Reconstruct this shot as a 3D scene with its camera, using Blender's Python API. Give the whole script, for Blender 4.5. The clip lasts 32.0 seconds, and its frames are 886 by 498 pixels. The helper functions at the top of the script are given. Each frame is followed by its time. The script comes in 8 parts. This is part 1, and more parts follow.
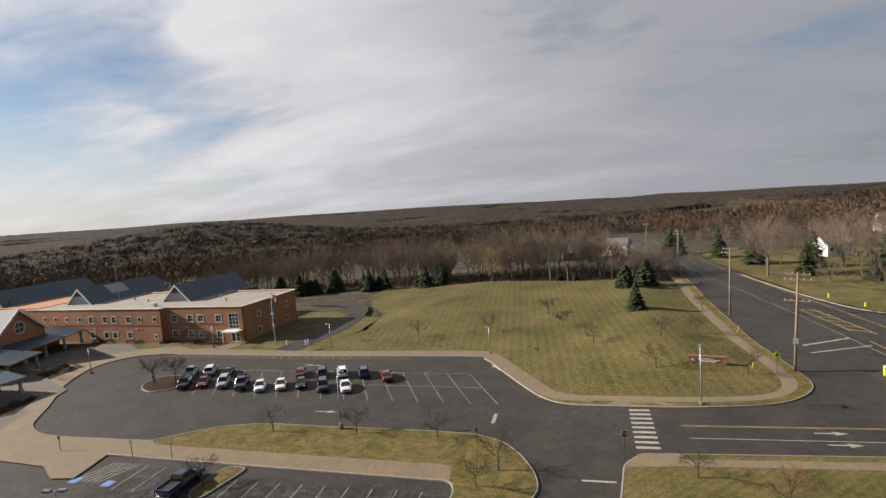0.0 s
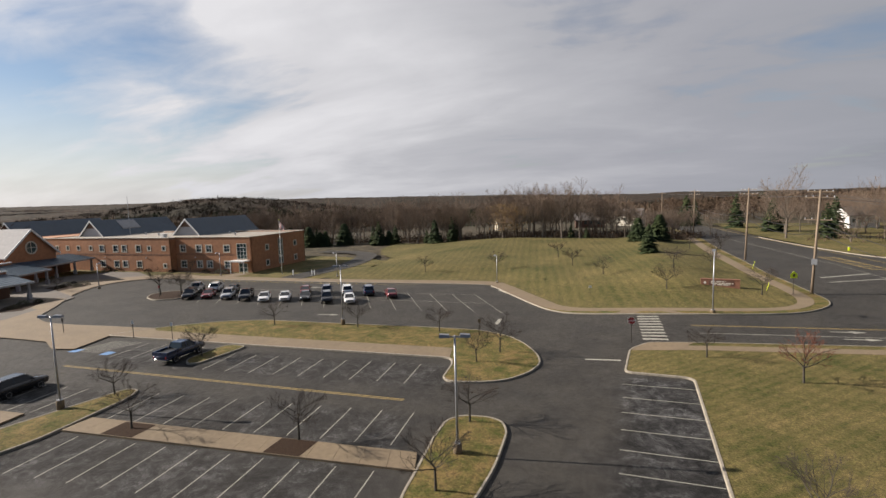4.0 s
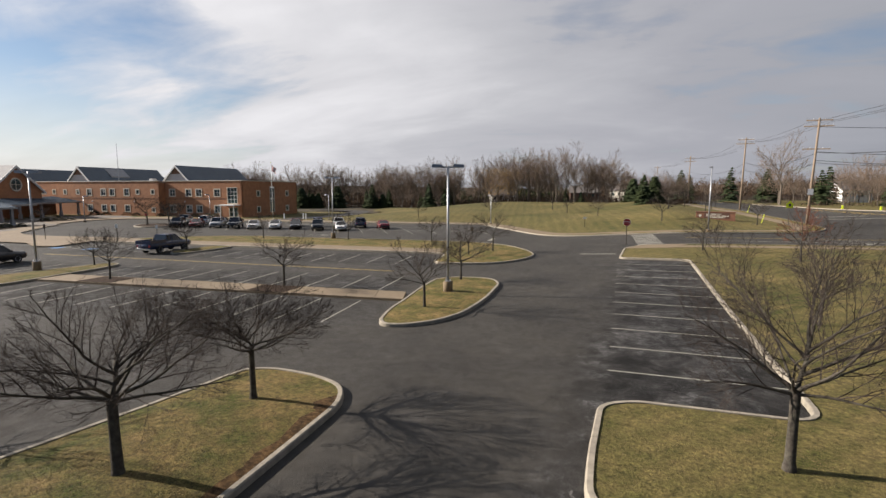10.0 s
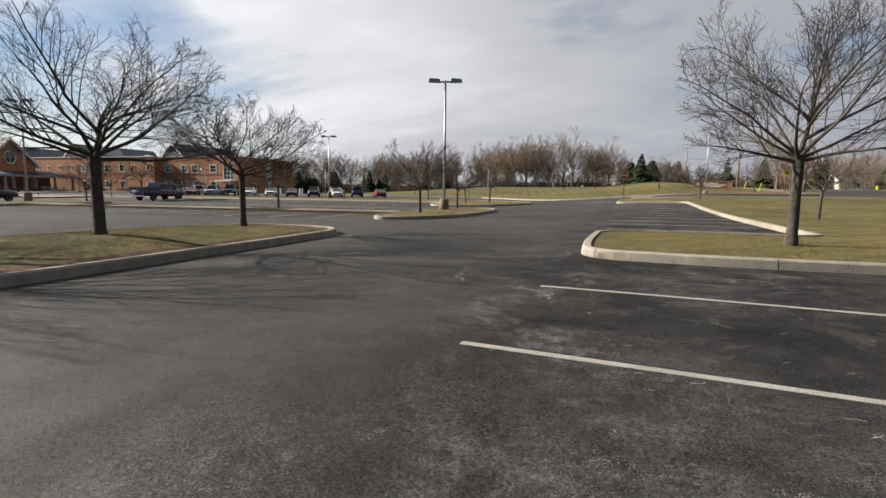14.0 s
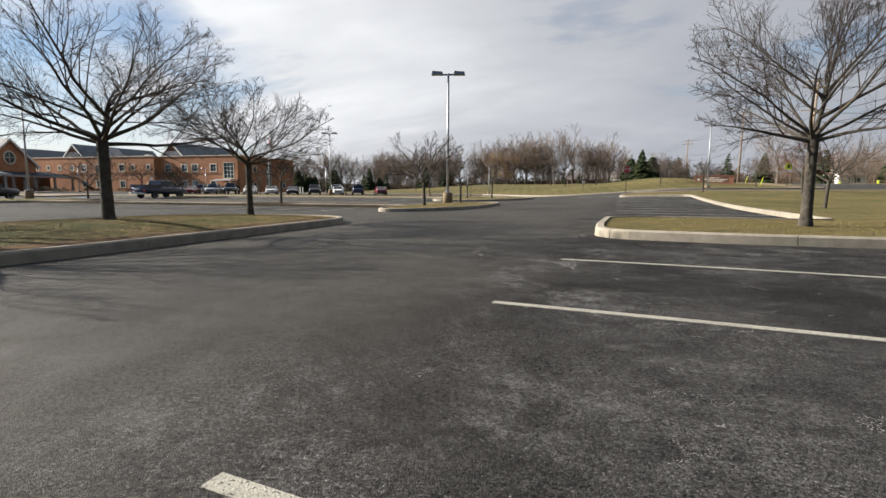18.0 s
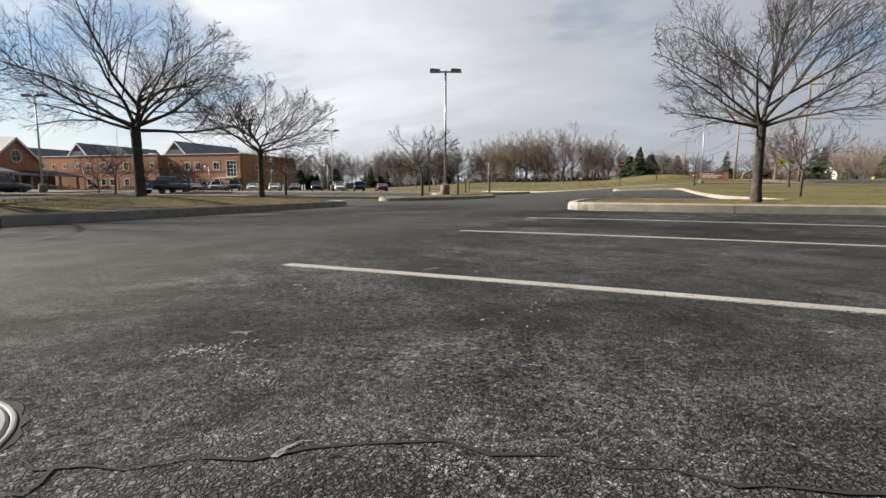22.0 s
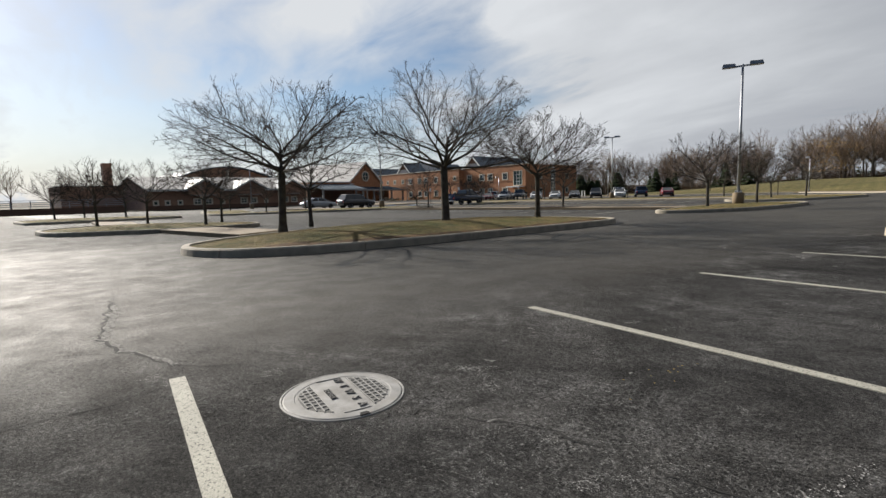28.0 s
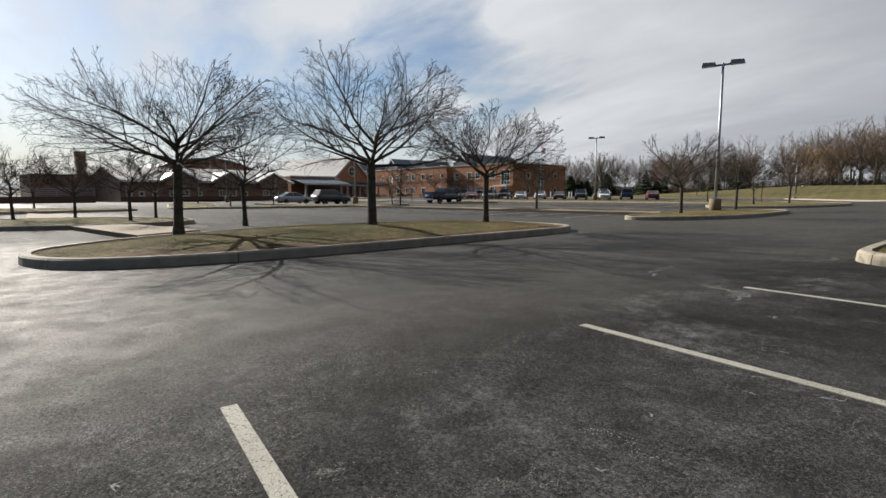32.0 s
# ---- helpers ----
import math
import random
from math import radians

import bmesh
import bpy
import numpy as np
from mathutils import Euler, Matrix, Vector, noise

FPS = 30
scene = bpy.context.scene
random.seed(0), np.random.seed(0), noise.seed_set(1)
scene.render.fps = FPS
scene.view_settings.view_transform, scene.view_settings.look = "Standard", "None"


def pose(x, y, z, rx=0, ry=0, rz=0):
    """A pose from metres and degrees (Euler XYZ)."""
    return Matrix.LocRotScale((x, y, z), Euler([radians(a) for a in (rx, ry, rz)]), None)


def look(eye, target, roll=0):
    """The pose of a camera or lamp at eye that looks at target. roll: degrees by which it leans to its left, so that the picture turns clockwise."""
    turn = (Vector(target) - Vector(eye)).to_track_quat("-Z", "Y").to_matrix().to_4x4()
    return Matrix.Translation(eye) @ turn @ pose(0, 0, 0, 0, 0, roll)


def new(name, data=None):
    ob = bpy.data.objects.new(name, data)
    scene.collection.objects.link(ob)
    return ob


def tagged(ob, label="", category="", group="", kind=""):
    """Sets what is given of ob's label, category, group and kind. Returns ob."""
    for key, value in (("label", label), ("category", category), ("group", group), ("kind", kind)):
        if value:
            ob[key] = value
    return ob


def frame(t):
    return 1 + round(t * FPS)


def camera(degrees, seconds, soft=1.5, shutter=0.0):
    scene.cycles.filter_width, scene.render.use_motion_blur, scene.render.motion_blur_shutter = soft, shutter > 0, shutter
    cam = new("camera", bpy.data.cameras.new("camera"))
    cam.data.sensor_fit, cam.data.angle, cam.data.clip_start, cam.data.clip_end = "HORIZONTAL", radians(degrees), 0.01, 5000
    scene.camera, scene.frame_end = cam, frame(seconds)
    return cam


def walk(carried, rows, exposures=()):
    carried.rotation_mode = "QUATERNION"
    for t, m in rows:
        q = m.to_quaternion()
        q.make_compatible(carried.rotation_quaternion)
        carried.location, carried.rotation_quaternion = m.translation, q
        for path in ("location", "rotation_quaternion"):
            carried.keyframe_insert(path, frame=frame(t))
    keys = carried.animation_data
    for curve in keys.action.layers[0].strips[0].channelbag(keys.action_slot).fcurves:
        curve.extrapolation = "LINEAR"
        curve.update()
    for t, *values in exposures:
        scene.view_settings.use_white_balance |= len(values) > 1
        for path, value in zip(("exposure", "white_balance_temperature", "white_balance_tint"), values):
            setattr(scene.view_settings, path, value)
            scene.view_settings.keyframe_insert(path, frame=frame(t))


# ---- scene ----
cam = camera(83.7, 32.0)
PATH = [
    (0, (0.006, -0.006, 29.353), (-0.718, 1.85, 29.182), -4.0),
    (0.5, (-0.06, 0.208, 27.554), (-0.805, 2.056, 27.379), -3.9),
    (1, (-0.129, 0.328, 25.684), (-0.893, 2.168, 25.506), -3.7),
    (1.5, (-0.079, 0.453, 23.87), (-0.856, 2.287, 23.688), -3.4),
    (2, (0.02, 0.431, 22.529), (-0.76, 2.263, 22.342), -2.9),
    (2.5, (0.095, 0.279, 21.43), (-0.671, 2.116, 21.24), -2.6),
    (3, (-0.084, 0.118, 19.739), (-0.85, 1.956, 19.543), -2.2),
    (3.5, (-0.17, 0.121, 18.033), (-0.939, 1.956, 17.831), -1.9),
    (5.5, (-0.246, 0.15, 14.584), (-0.995, 1.992, 14.368), -1.0),
    (6, (-0.223, 0.143, 13.764), (-0.965, 1.987, 13.546), -0.8),
    (6.5, (-0.154, 0.118, 12.535), (-0.903, 1.96, 12.315), -0.7),
    (7, (-0.149, 0.164, 11.32), (-0.886, 2.01, 11.097), -0.5),
    (7.5, (-0.09, 0.209, 10.294), (-0.824, 2.055, 10.068), -0.4),
    (8, (-0.126, 0.218, 9.329), (-0.858, 2.065, 9.1), -0.2),
    (8.5, (-0.254, 0.19, 8.421), (-0.985, 2.037, 8.192), -0.1),
    (9, (-0.24, 0.053, 7.603), (-0.982, 1.896, 7.372), -0.1),
    (9.5, (-0.299, 0.021, 6.818), (-1.045, 1.862, 6.584), -0.1),
    (10, (-0.344, 0.06, 6.45), (-1.086, 1.903, 6.215), 0.0),
    (10.5, (-0.365, 0.136, 5.987), (-1.118, 1.974, 5.753), 0.1),
    (11, (-0.334, 0.138, 4.917), (-1.094, 1.973, 4.682), 0.1),
    (11.5, (-0.153, 0.159, 3.905), (-0.915, 1.993, 3.666), 0.1),
    (12, (0.014, 0.122, 3.268), (-0.749, 1.956, 3.028), 0.1),
    (12.5, (0.001, 0.02, 2.789), (-0.736, 1.864, 2.553), 0.2),
    (13, (-0.004, -0.055, 2.239), (-0.738, 1.79, 2.005), 0.3),
    (13.5, (-0.052, -0.126, 1.736), (-0.786, 1.72, 1.503), 0.4),
    (14, (-0.161, -0.188, 1.244), (-0.891, 1.66, 1.011), 0.7),
    (14.5, (-0.275, -0.162, 0.832), (-1.002, 1.686, 0.599), 0.7),
    (16.5, (-0.57, -0.212, 0.97), (-1.296, 1.637, 0.736), 0.2),
    (17, (-0.553, -0.289, 0.952), (-1.279, 1.56, 0.718), 0.8),
    (17.5, (-0.495, -0.267, 0.954), (-1.221, 1.582, 0.719), 0.8),
    (18, (-0.417, -0.228, 0.894), (-1.146, 1.619, 0.657), 0.3),
    (18.5, (-0.387, -0.24, 0.725), (-1.12, 1.605, 0.481), 0.3),
    (19, (-0.357, -0.311, 0.637), (-1.1, 1.529, 0.392), 0.3),
    (19.5, (-0.312, -0.426, 0.568), (-1.058, 1.414, 0.324), 0.3),
    (20, (-0.223, -0.564, 0.534), (-0.973, 1.274, 0.291), 0.2),
    (20.5, (-0.12, -0.781, 0.499), (-0.871, 1.056, 0.256), 0.1),
    (21, (0.022, -1.045, 0.469), (-0.726, 0.794, 0.226), 0.1),
    (21.5, (0.179, -1.282, 0.445), (-0.558, 0.562, 0.205), 0.2),
    (22, (0.349, -1.536, 0.442), (-0.385, 0.31, 0.202), 0.2),
    (22.5, (0.506, -1.82, 0.49), (-0.261, 0.012, 0.252), -0.3),
    (23, (0.627, -2.112, 0.592), (-0.239, -0.325, 0.357), -0.6),
    (23.5, (0.736, -2.344, 0.668), (-0.252, -0.62, 0.439), -1.0),
    (24, (0.733, -2.403, 0.737), (-0.385, -0.761, 0.506), -1.3),
    (24.5, (0.717, -2.454, 0.797), (-0.645, -1.005, 0.578), -1.9),
    (25, (0.723, -2.446, 0.865), (-0.804, -1.171, 0.657), -2.5),
    (25.5, (0.773, -2.417, 0.91), (-0.803, -1.203, 0.703), -2.4),
    (27.5, (1.073, -2.285, 0.917), (-0.525, -1.101, 0.712), -1.8),
    (28, (1.339, -2.275, 0.97), (-0.258, -1.09, 0.759), -1.6),
    (28.5, (1.372, -2.138, 0.901), (-0.222, -0.948, 0.694), -1.4),
    (29, (1.474, -2.32, 0.917), (-0.113, -1.121, 0.707), -1.2),
    (29.5, (1.318, -2.164, 0.875), (-0.261, -0.954, 0.669), -0.9),
    (30, (1.063, -2.051, 0.971), (-0.51, -0.835, 0.756), -0.6),
    (30.5, (0.719, -1.525, 1.007), (-0.859, -0.315, 0.792), -0.5),
    (31, (0.666, -0.927, 1.041), (-0.915, 0.279, 0.824), -0.5),
    (31.5, (0.764, -0.239, 1.026), (-0.814, 0.971, 0.81), -0.2),
    (32, (0.988, 0.253, 1.072), (-0.589, 1.463, 0.849), -0.2),
]
from mathutils.geometry import tessellate_polygon

EXPOSURES = [(0.0, 0.88, 6600, 14), (6.0, 0.94, 6600, 14), (11.0, 1.04, 6590, 14), (14.0, 1.14, 6540, 12), (17.0, 1.24, 6500, 11), (20.0, 1.25, 6480, 11), (24.0, 1.24, 6420, 10), (25.0, 1.03, 6400, 10), (28.0, 0.85, 6380, 10), (32.0, 0.85, 6380, 10)]
walk(cam, [(t, look(eye, target, roll)) for t, eye, target, roll in PATH], EXPOSURES)

# ---- sky and sun ----
SUN_ELEVATION, SUN_FROM = radians(26), Vector((-16.3, -3.2, 0)).normalized()
world = bpy.data.worlds.new("sky")
scene.world = world
world.use_nodes = True
wn, wl = world.node_tree.nodes, world.node_tree.links
wn.clear()


def wnode(kind, **values):
    n = wn.new(kind)
    for key, value in values.items():
        n.inputs[key].default_value = value
    return n


w_out = wnode("ShaderNodeOutputWorld")
w_bg = wnode("ShaderNodeBackground", Strength=0.48)
sky = wnode("ShaderNodeTexSky")
sky.sky_type, sky.sun_disc = "NISHITA", False
sky.sun_elevation = SUN_ELEVATION
sky.sun_rotation = math.atan2(SUN_FROM.x, SUN_FROM.y)
sky.dust_density, sky.air_density, sky.ozone_density = 0.4, 1.0, 2.0
w_dim = wnode("ShaderNodeVectorMath")
w_dim.operation = "SCALE"
w_dim.inputs["Scale"].default_value = 0.105
w_co = wnode("ShaderNodeTexCoord")
# the cloud sheet is flat, high over the ground: directions are laid out on a plane
w_sep = wnode("ShaderNodeSeparateXYZ")
w_z = wnode("ShaderNodeMath")
w_z.operation, w_z.inputs[1].default_value = "ADD", 0.22
w_zc = wnode("ShaderNodeMath")
w_zc.operation, w_zc.inputs[1].default_value = "MAXIMUM", 0.06
w_div = wnode("ShaderNodeVectorMath")
w_div.operation = "DIVIDE"
w_comb = wnode("ShaderNodeCombineXYZ")
w_map = wnode("ShaderNodeMapping")
w_map.inputs["Rotation"].default_value = (0, 0, radians(-38))
w_map.inputs["Scale"].default_value = (0.8, 1.5, 1.0)
w_map.inputs["Location"].default_value = (0.4, 0.1, 0)
w_n1 = wnode("ShaderNodeTexNoise", Scale=0.9, Detail=7.0, Roughness=0.52, Distortion=0.35)
w_n2 = wnode("ShaderNodeTexNoise", Scale=2.6, Detail=6.0, Roughness=0.55, Distortion=0.9)
w_mixn = wnode("ShaderNodeMath")
w_mixn.operation, w_mixn.inputs[1].default_value = "MULTIPLY_ADD", 0.36
# the sheet thins out towards the sun's side of the sky
w_gap = wnode("ShaderNodeVectorMath")
w_gap.operation = "DOT_PRODUCT"
w_gap.inputs[1].default_value = (-0.93, 0.08, 0.36)
w_gr = wnode("ShaderNodeMapRange")
w_gr.inputs["From Min"].default_value, w_gr.inputs["From Max"].default_value = 0.55, 1.0
w_gr.inputs["To Min"].default_value, w_gr.inputs["To Max"].default_value = 0.0, 0.30
w_sub = wnode("ShaderNodeMath")
w_sub.operation = "SUBTRACT"
# and, out of view, it is opened overhead and to the south to deepen shadows
w_south = wnode("ShaderNodeVectorMath")
w_south.operation = "DOT_PRODUCT"
w_south.inputs[1].default_value = (-0.10, -0.74, 0.665)
w_sr = wnode("ShaderNodeMapRange")
w_sr.inputs["From Min"].default_value, w_sr.inputs["From Max"].default_value = 0.40, 0.68
w_sr.inputs["To Min"].default_value, w_sr.inputs["To Max"].default_value = 0.0, 0.42
w_sub2 = wnode("ShaderNodeMath")
w_sub2.operation = "SUBTRACT"
w_ramp = wnode("ShaderNodeValToRGB")
w_ramp.color_ramp.elements[0].position, w_ramp.color_ramp.elements[1].position = 0.33, 0.59
# thick cloud is greyer, the sheet near the sun is whiter
w_tone = wnode("ShaderNodeMapRange")
w_tone.inputs["From Min"].default_value, w_tone.inputs["From Max"].default_value = -0.35, 0.95
w_tcol = wnode("ShaderNodeValToRGB")
els = w_tcol.color_ramp.elements
els[0].position, els[0].color = 0.0, (0.20, 0.22, 0.255, 1)
els[1].position, els[1].color = 1.0, (0.84, 0.86, 0.88, 1)
e = els.new(0.24)
e.color = (0.365, 0.39, 0.43, 1)
e = els.new(0.45)
e.color = (0.41, 0.43, 0.47, 1)
e = els.new(0.72)
e.color = (0.56, 0.58, 0.61, 1)
w_tdir = wnode("ShaderNodeVectorMath")
w_tdir.operation = "DOT_PRODUCT"
w_tdir.inputs[1].default_value = (-0.82, 0.25, 0.42)
w_wob = wnode("ShaderNodeMath")
w_wob.operation, w_wob.inputs[1].default_value = "MULTIPLY_ADD", 1.15
w_wobs = wnode("ShaderNodeMath")
w_wobs.operation, w_wobs.inputs[1].default_value = "SUBTRACT", 0.5
w_mixt = wnode("ShaderNodeMix")
w_mixt.inputs["Factor"].default_value = 0.16
wl.new(w_n1.outputs["Fac"], w_mixt.inputs["A"])
wl.new(w_n2.outputs["Fac"], w_mixt.inputs["B"])
w_low = wnode("ShaderNodeMapRange")
w_low.inputs["From Min"].default_value, w_low.inputs["From Max"].default_value = 0.02, 0.20
w_low.inputs["To Min"].default_value, w_low.inputs["To Max"].default_value = 0.85, 0.0
w_max = wnode("ShaderNodeMath")
w_max.operation = "MAXIMUM"
w_mix = wnode("ShaderNodeMix")
w_mix.data_type = "RGBA"
wl.new(w_co.outputs["Generated"], w_sep.inputs[0])
wl.new(w_sep.outputs["Z"], w_z.inputs[0])
wl.new(w_z.outputs[0], w_zc.inputs[0])
for n in range(3):
    wl.new(w_zc.outputs[0], w_comb.inputs[n])
wl.new(w_co.outputs["Generated"], w_div.inputs[0])
wl.new(w_comb.outputs[0], w_div.inputs[1])
wl.new(w_div.outputs[0], w_map.inputs["Vector"])
wl.new(w_map.outputs[0], w_n1.inputs["Vector"])
wl.new(w_map.outputs[0], w_n2.inputs["Vector"])
wl.new(w_n2.outputs["Fac"], w_mixn.inputs[0])
wl.new(w_n1.outputs["Fac"], w_mixn.inputs[2])
wl.new(w_co.outputs["Generated"], w_gap.inputs[0])
wl.new(w_gap.outputs["Value"], w_gr.inputs["Value"])
wl.new(w_mixn.outputs[0], w_sub.inputs[0])
wl.new(w_gr.outputs[0], w_sub.inputs[1])
wl.new(w_co.outputs["Generated"], w_south.inputs[0])
wl.new(w_south.outputs["Value"], w_sr.inputs["Value"])
wl.new(w_sub.outputs[0], w_sub2.inputs[0])
wl.new(w_sr.outputs[0], w_sub2.inputs[1])
wl.new(w_sub2.outputs[0], w_ramp.inputs[0])
wl.new(w_co.outputs["Generated"], w_tdir.inputs[0])
wl.new(w_mixt.outputs[0], w_wobs.inputs[0])
wl.new(w_wobs.outputs[0], w_wob.inputs[0])
wl.new(w_tdir.outputs["Value"], w_wob.inputs[2])
wl.new(w_wob.outputs[0], w_tone.inputs["Value"])
wl.new(w_tone.outputs[0], w_tcol.inputs[0])
wl.new(sky.outputs[0], w_dim.inputs[0])
wl.new(w_sep.outputs["Z"], w_low.inputs["Value"])
wl.new(w_low.outputs[0], w_max.inputs[0])
wl.new(w_ramp.outputs[0], w_max.inputs[1])
wl.new(w_max.outputs[0], w_mix.inputs["Factor"])
wl.new(w_dim.outputs[0], w_mix.inputs["A"])
wl.new(w_tcol.outputs[0], w_mix.inputs["B"])
wl.new(w_mix.outputs["Result"], w_bg.inputs["Color"])
wl.new(w_bg.outputs[0], w_out.inputs[0])

sun_lamp = bpy.data.lights.new("sun", "SUN")
sun_lamp.energy, sun_lamp.angle, sun_lamp.color = 5.0, radians(0.5), (1.0, 0.93, 0.82)
sun_ob = new("sun", sun_lamp)
sun_ob.matrix_world = look((0, 0, 80), Vector((0, 0, 80)) - (SUN_FROM * math.cos(SUN_ELEVATION) + Vector((0, 0, math.sin(SUN_ELEVATION)))))

# ---- materials ----


def material(name, colour, rough=0.8, metal=0.0, spec=0.5, vary=0.0, scale=1.0, second=None, scale2=0.1, amount2=0.0, bump=0.0, bump_scale=20.0, rand=0.0, space="world", coat=0.0):
    """A surface: a base colour, mottled at two sizes, with fine relief. second: the colour that the large patches take on."""
    m = bpy.data.materials.new(name)
    m.use_nodes = True
    nt = m.node_tree
    bs = nt.nodes["Principled BSDF"]
    bs.inputs["Roughness"].default_value, bs.inputs["Metallic"].default_value = rough, metal
    bs.inputs["Specular IOR Level"].default_value = spec
    bs.inputs["Coat Weight"].default_value = coat
    bs.inputs["Base Color"].default_value = (*colour, 1)
    if not (vary or amount2 or bump or rand):
        return m
    geo = nt.nodes.new("ShaderNodeNewGeometry") if space == "world" else nt.nodes.new("ShaderNodeTexCoord")
    vec = geo.outputs["Position"] if space == "world" else geo.outputs["Object"]
    last = None
    rgb = nt.nodes.new("ShaderNodeRGB")
    rgb.outputs[0].default_value = (*colour, 1)
    last = rgb.outputs[0]
    if amount2:
        n2 = nt.nodes.new("ShaderNodeTexNoise")
        n2.inputs["Scale"].default_value, n2.inputs["Detail"].default_value, n2.inputs["Roughness"].default_value = scale2, 5, 0.6
        nt.links.new(vec, n2.inputs["Vector"])
        r2 = nt.nodes.new("ShaderNodeMapRange")
        r2.inputs["From Min"].default_value, r2.inputs["From Max"].default_value = 0.38, 0.62
        r2.inputs["To Max"].default_value = amount2
        nt.links.new(n2.outputs["Fac"], r2.inputs["Value"])
        mx = nt.nodes.new("ShaderNodeMix")
        mx.data_type = "RGBA"
        mx.inputs["B"].default_value = (*(second or colour), 1)
        nt.links.new(r2.outputs[0], mx.inputs["Factor"])
        nt.links.new(last, mx.inputs["A"])
        last = mx.outputs["Result"]
    if vary or rand:
        hs = nt.nodes.new("ShaderNodeHueSaturation")
        nt.links.new(last, hs.inputs["Color"])
        last = hs.outputs[0]
        val = None
        if vary:
            n1 = nt.nodes.new("ShaderNodeTexNoise")
            n1.inputs["Scale"].default_value, n1.inputs["Detail"].default_value = scale, 6
            nt.links.new(vec, n1.inputs["Vector"])
            r1 = nt.nodes.new("ShaderNodeMapRange")
            r1.inputs["From Min"].default_value, r1.inputs["From Max"].default_value = 0.3, 0.7
            r1.inputs["To Min"].default_value, r1.inputs["To Max"].default_value = 1 - vary, 1 + vary
            nt.links.new(n1.outputs["Fac"], r1.inputs["Value"])
            val = r1.outputs[0]
        if rand:
            oi = nt.nodes.new("ShaderNodeObjectInfo")
            rr = nt.nodes.new("ShaderNodeMapRange")
            rr.inputs["To Min"].default_value, rr.inputs["To Max"].default_value = 1 - rand, 1 + rand
            nt.links.new(oi.outputs["Random"], rr.inputs["Value"])
            if val is None:
                val = rr.outputs[0]
            else:
                mu = nt.nodes.new("ShaderNodeMath")
                mu.operation = "MULTIPLY"
                nt.links.new(val, mu.inputs[0])
                nt.links.new(rr.outputs[0], mu.inputs[1])
                val = mu.outputs[0]
        nt.links.new(val, hs.inputs["Value"])
    nt.links.new(last, bs.inputs["Base Color"])
    if bump:
        nb = nt.nodes.new("ShaderNodeTexNoise")
        nb.inputs["Scale"].default_value, nb.inputs["Detail"].default_value = bump_scale, 4
        nt.links.new(vec, nb.inputs["Vector"])
        bp = nt.nodes.new("ShaderNodeBump")
        bp.inputs["Strength"].default_value, bp.inputs["Distance"].default_value = min(1.0, bump), 0.02
        nt.links.new(nb.outputs["Fac"], bp.inputs["Height"])
        nt.links.new(bp.outputs[0], bs.inputs["Normal"])
    return m


M_CONCRETE = material("pale_concrete", (0.180, 0.133, 0.080), 0.9, vary=0.12, scale=3.0, second=(0.145, 0.108, 0.067), scale2=0.35, amount2=0.6, bump=0.25, bump_scale=60)
M_KERB = material("kerb_concrete", (0.25, 0.22, 0.168), 0.9, vary=0.22, scale=4.0, second=(0.24, 0.21, 0.17), scale2=0.8, amount2=0.6, bump=0.5, bump_scale=35, rand=0.07)
M_MULCH = material("bark_mulch", (0.036, 0.022, 0.014), 0.95, spec=0.1, vary=0.5, scale=14.0, bump=1.0, bump_scale=25)
M_PLAZASHADE = material("shaded_paving", (0.115, 0.098, 0.08), 0.9, vary=0.14, scale=2.0, second=(0.08, 0.07, 0.06), scale2=0.25, amount2=0.7, bump=0.25, bump_scale=40)
M_YELLOW = material("yellow_line_paint", (0.36, 0.25, 0.07), 0.8, vary=0.2, scale=6.0, second=(0.10, 0.09, 0.06), scale2=7.0, amount2=0.5)
M_BRICK = material("orange_brick", (0.40, 0.190, 0.096), 0.9, vary=0.14, scale=1.1, second=(0.31, 0.14, 0.07), scale2=0.25, amount2=0.5, bump=0.3, bump_scale=14)
M_BRICK_DARK = material("dark_red_brick", (0.135, 0.075, 0.05), 0.9, vary=0.15, scale=1.2, second=(0.095, 0.052, 0.036), scale2=0.3, amount2=0.5, bump=0.3, bump_scale=14)
M_TRIM = material("cream_trim", (0.62, 0.57, 0.47), 0.7, vary=0.05, scale=2.0)
M_WHITE = material("white_metal", (0.72, 0.72, 0.70), 0.5, vary=0.04, scale=1.0)
M_SLATE = material("blue_slate_metal_roof", (0.055, 0.085, 0.115), 0.45, spec=0.5, vary=0.10, scale=0.8, second=(0.045, 0.07, 0.095), scale2=0.15, amount2=0.6)
M_PALEROOF = material("pale_metal_roof", (0.40, 0.385, 0.37), 0.75, spec=0.25, vary=0.10, scale=1.5)
M_FLATROOF = material("tan_roof_membrane", (0.27, 0.24, 0.20), 0.85, vary=0.10, scale=0.5, second=(0.25, 0.22, 0.18), scale2=0.12, amount2=0.7)
M_GABLE = material("grey_cladding", (0.33, 0.33, 0.34), 0.7, vary=0.06, scale=2.0)
M_GLASS = material("window_glass", (0.035, 0.065, 0.065), 0.08, spec=0.8)
M_DARKGLASS = material("car_glass", (0.012, 0.014, 0.016), 0.06, spec=0.7)
M_GALV = material("galvanised_steel", (0.36, 0.37, 0.39), 0.45, metal=0.6, vary=0.08, scale=3.0)
M_LAMPHEAD = material("grey_lamp_housing", (0.20, 0.21, 0.23), 0.45, metal=0.3)
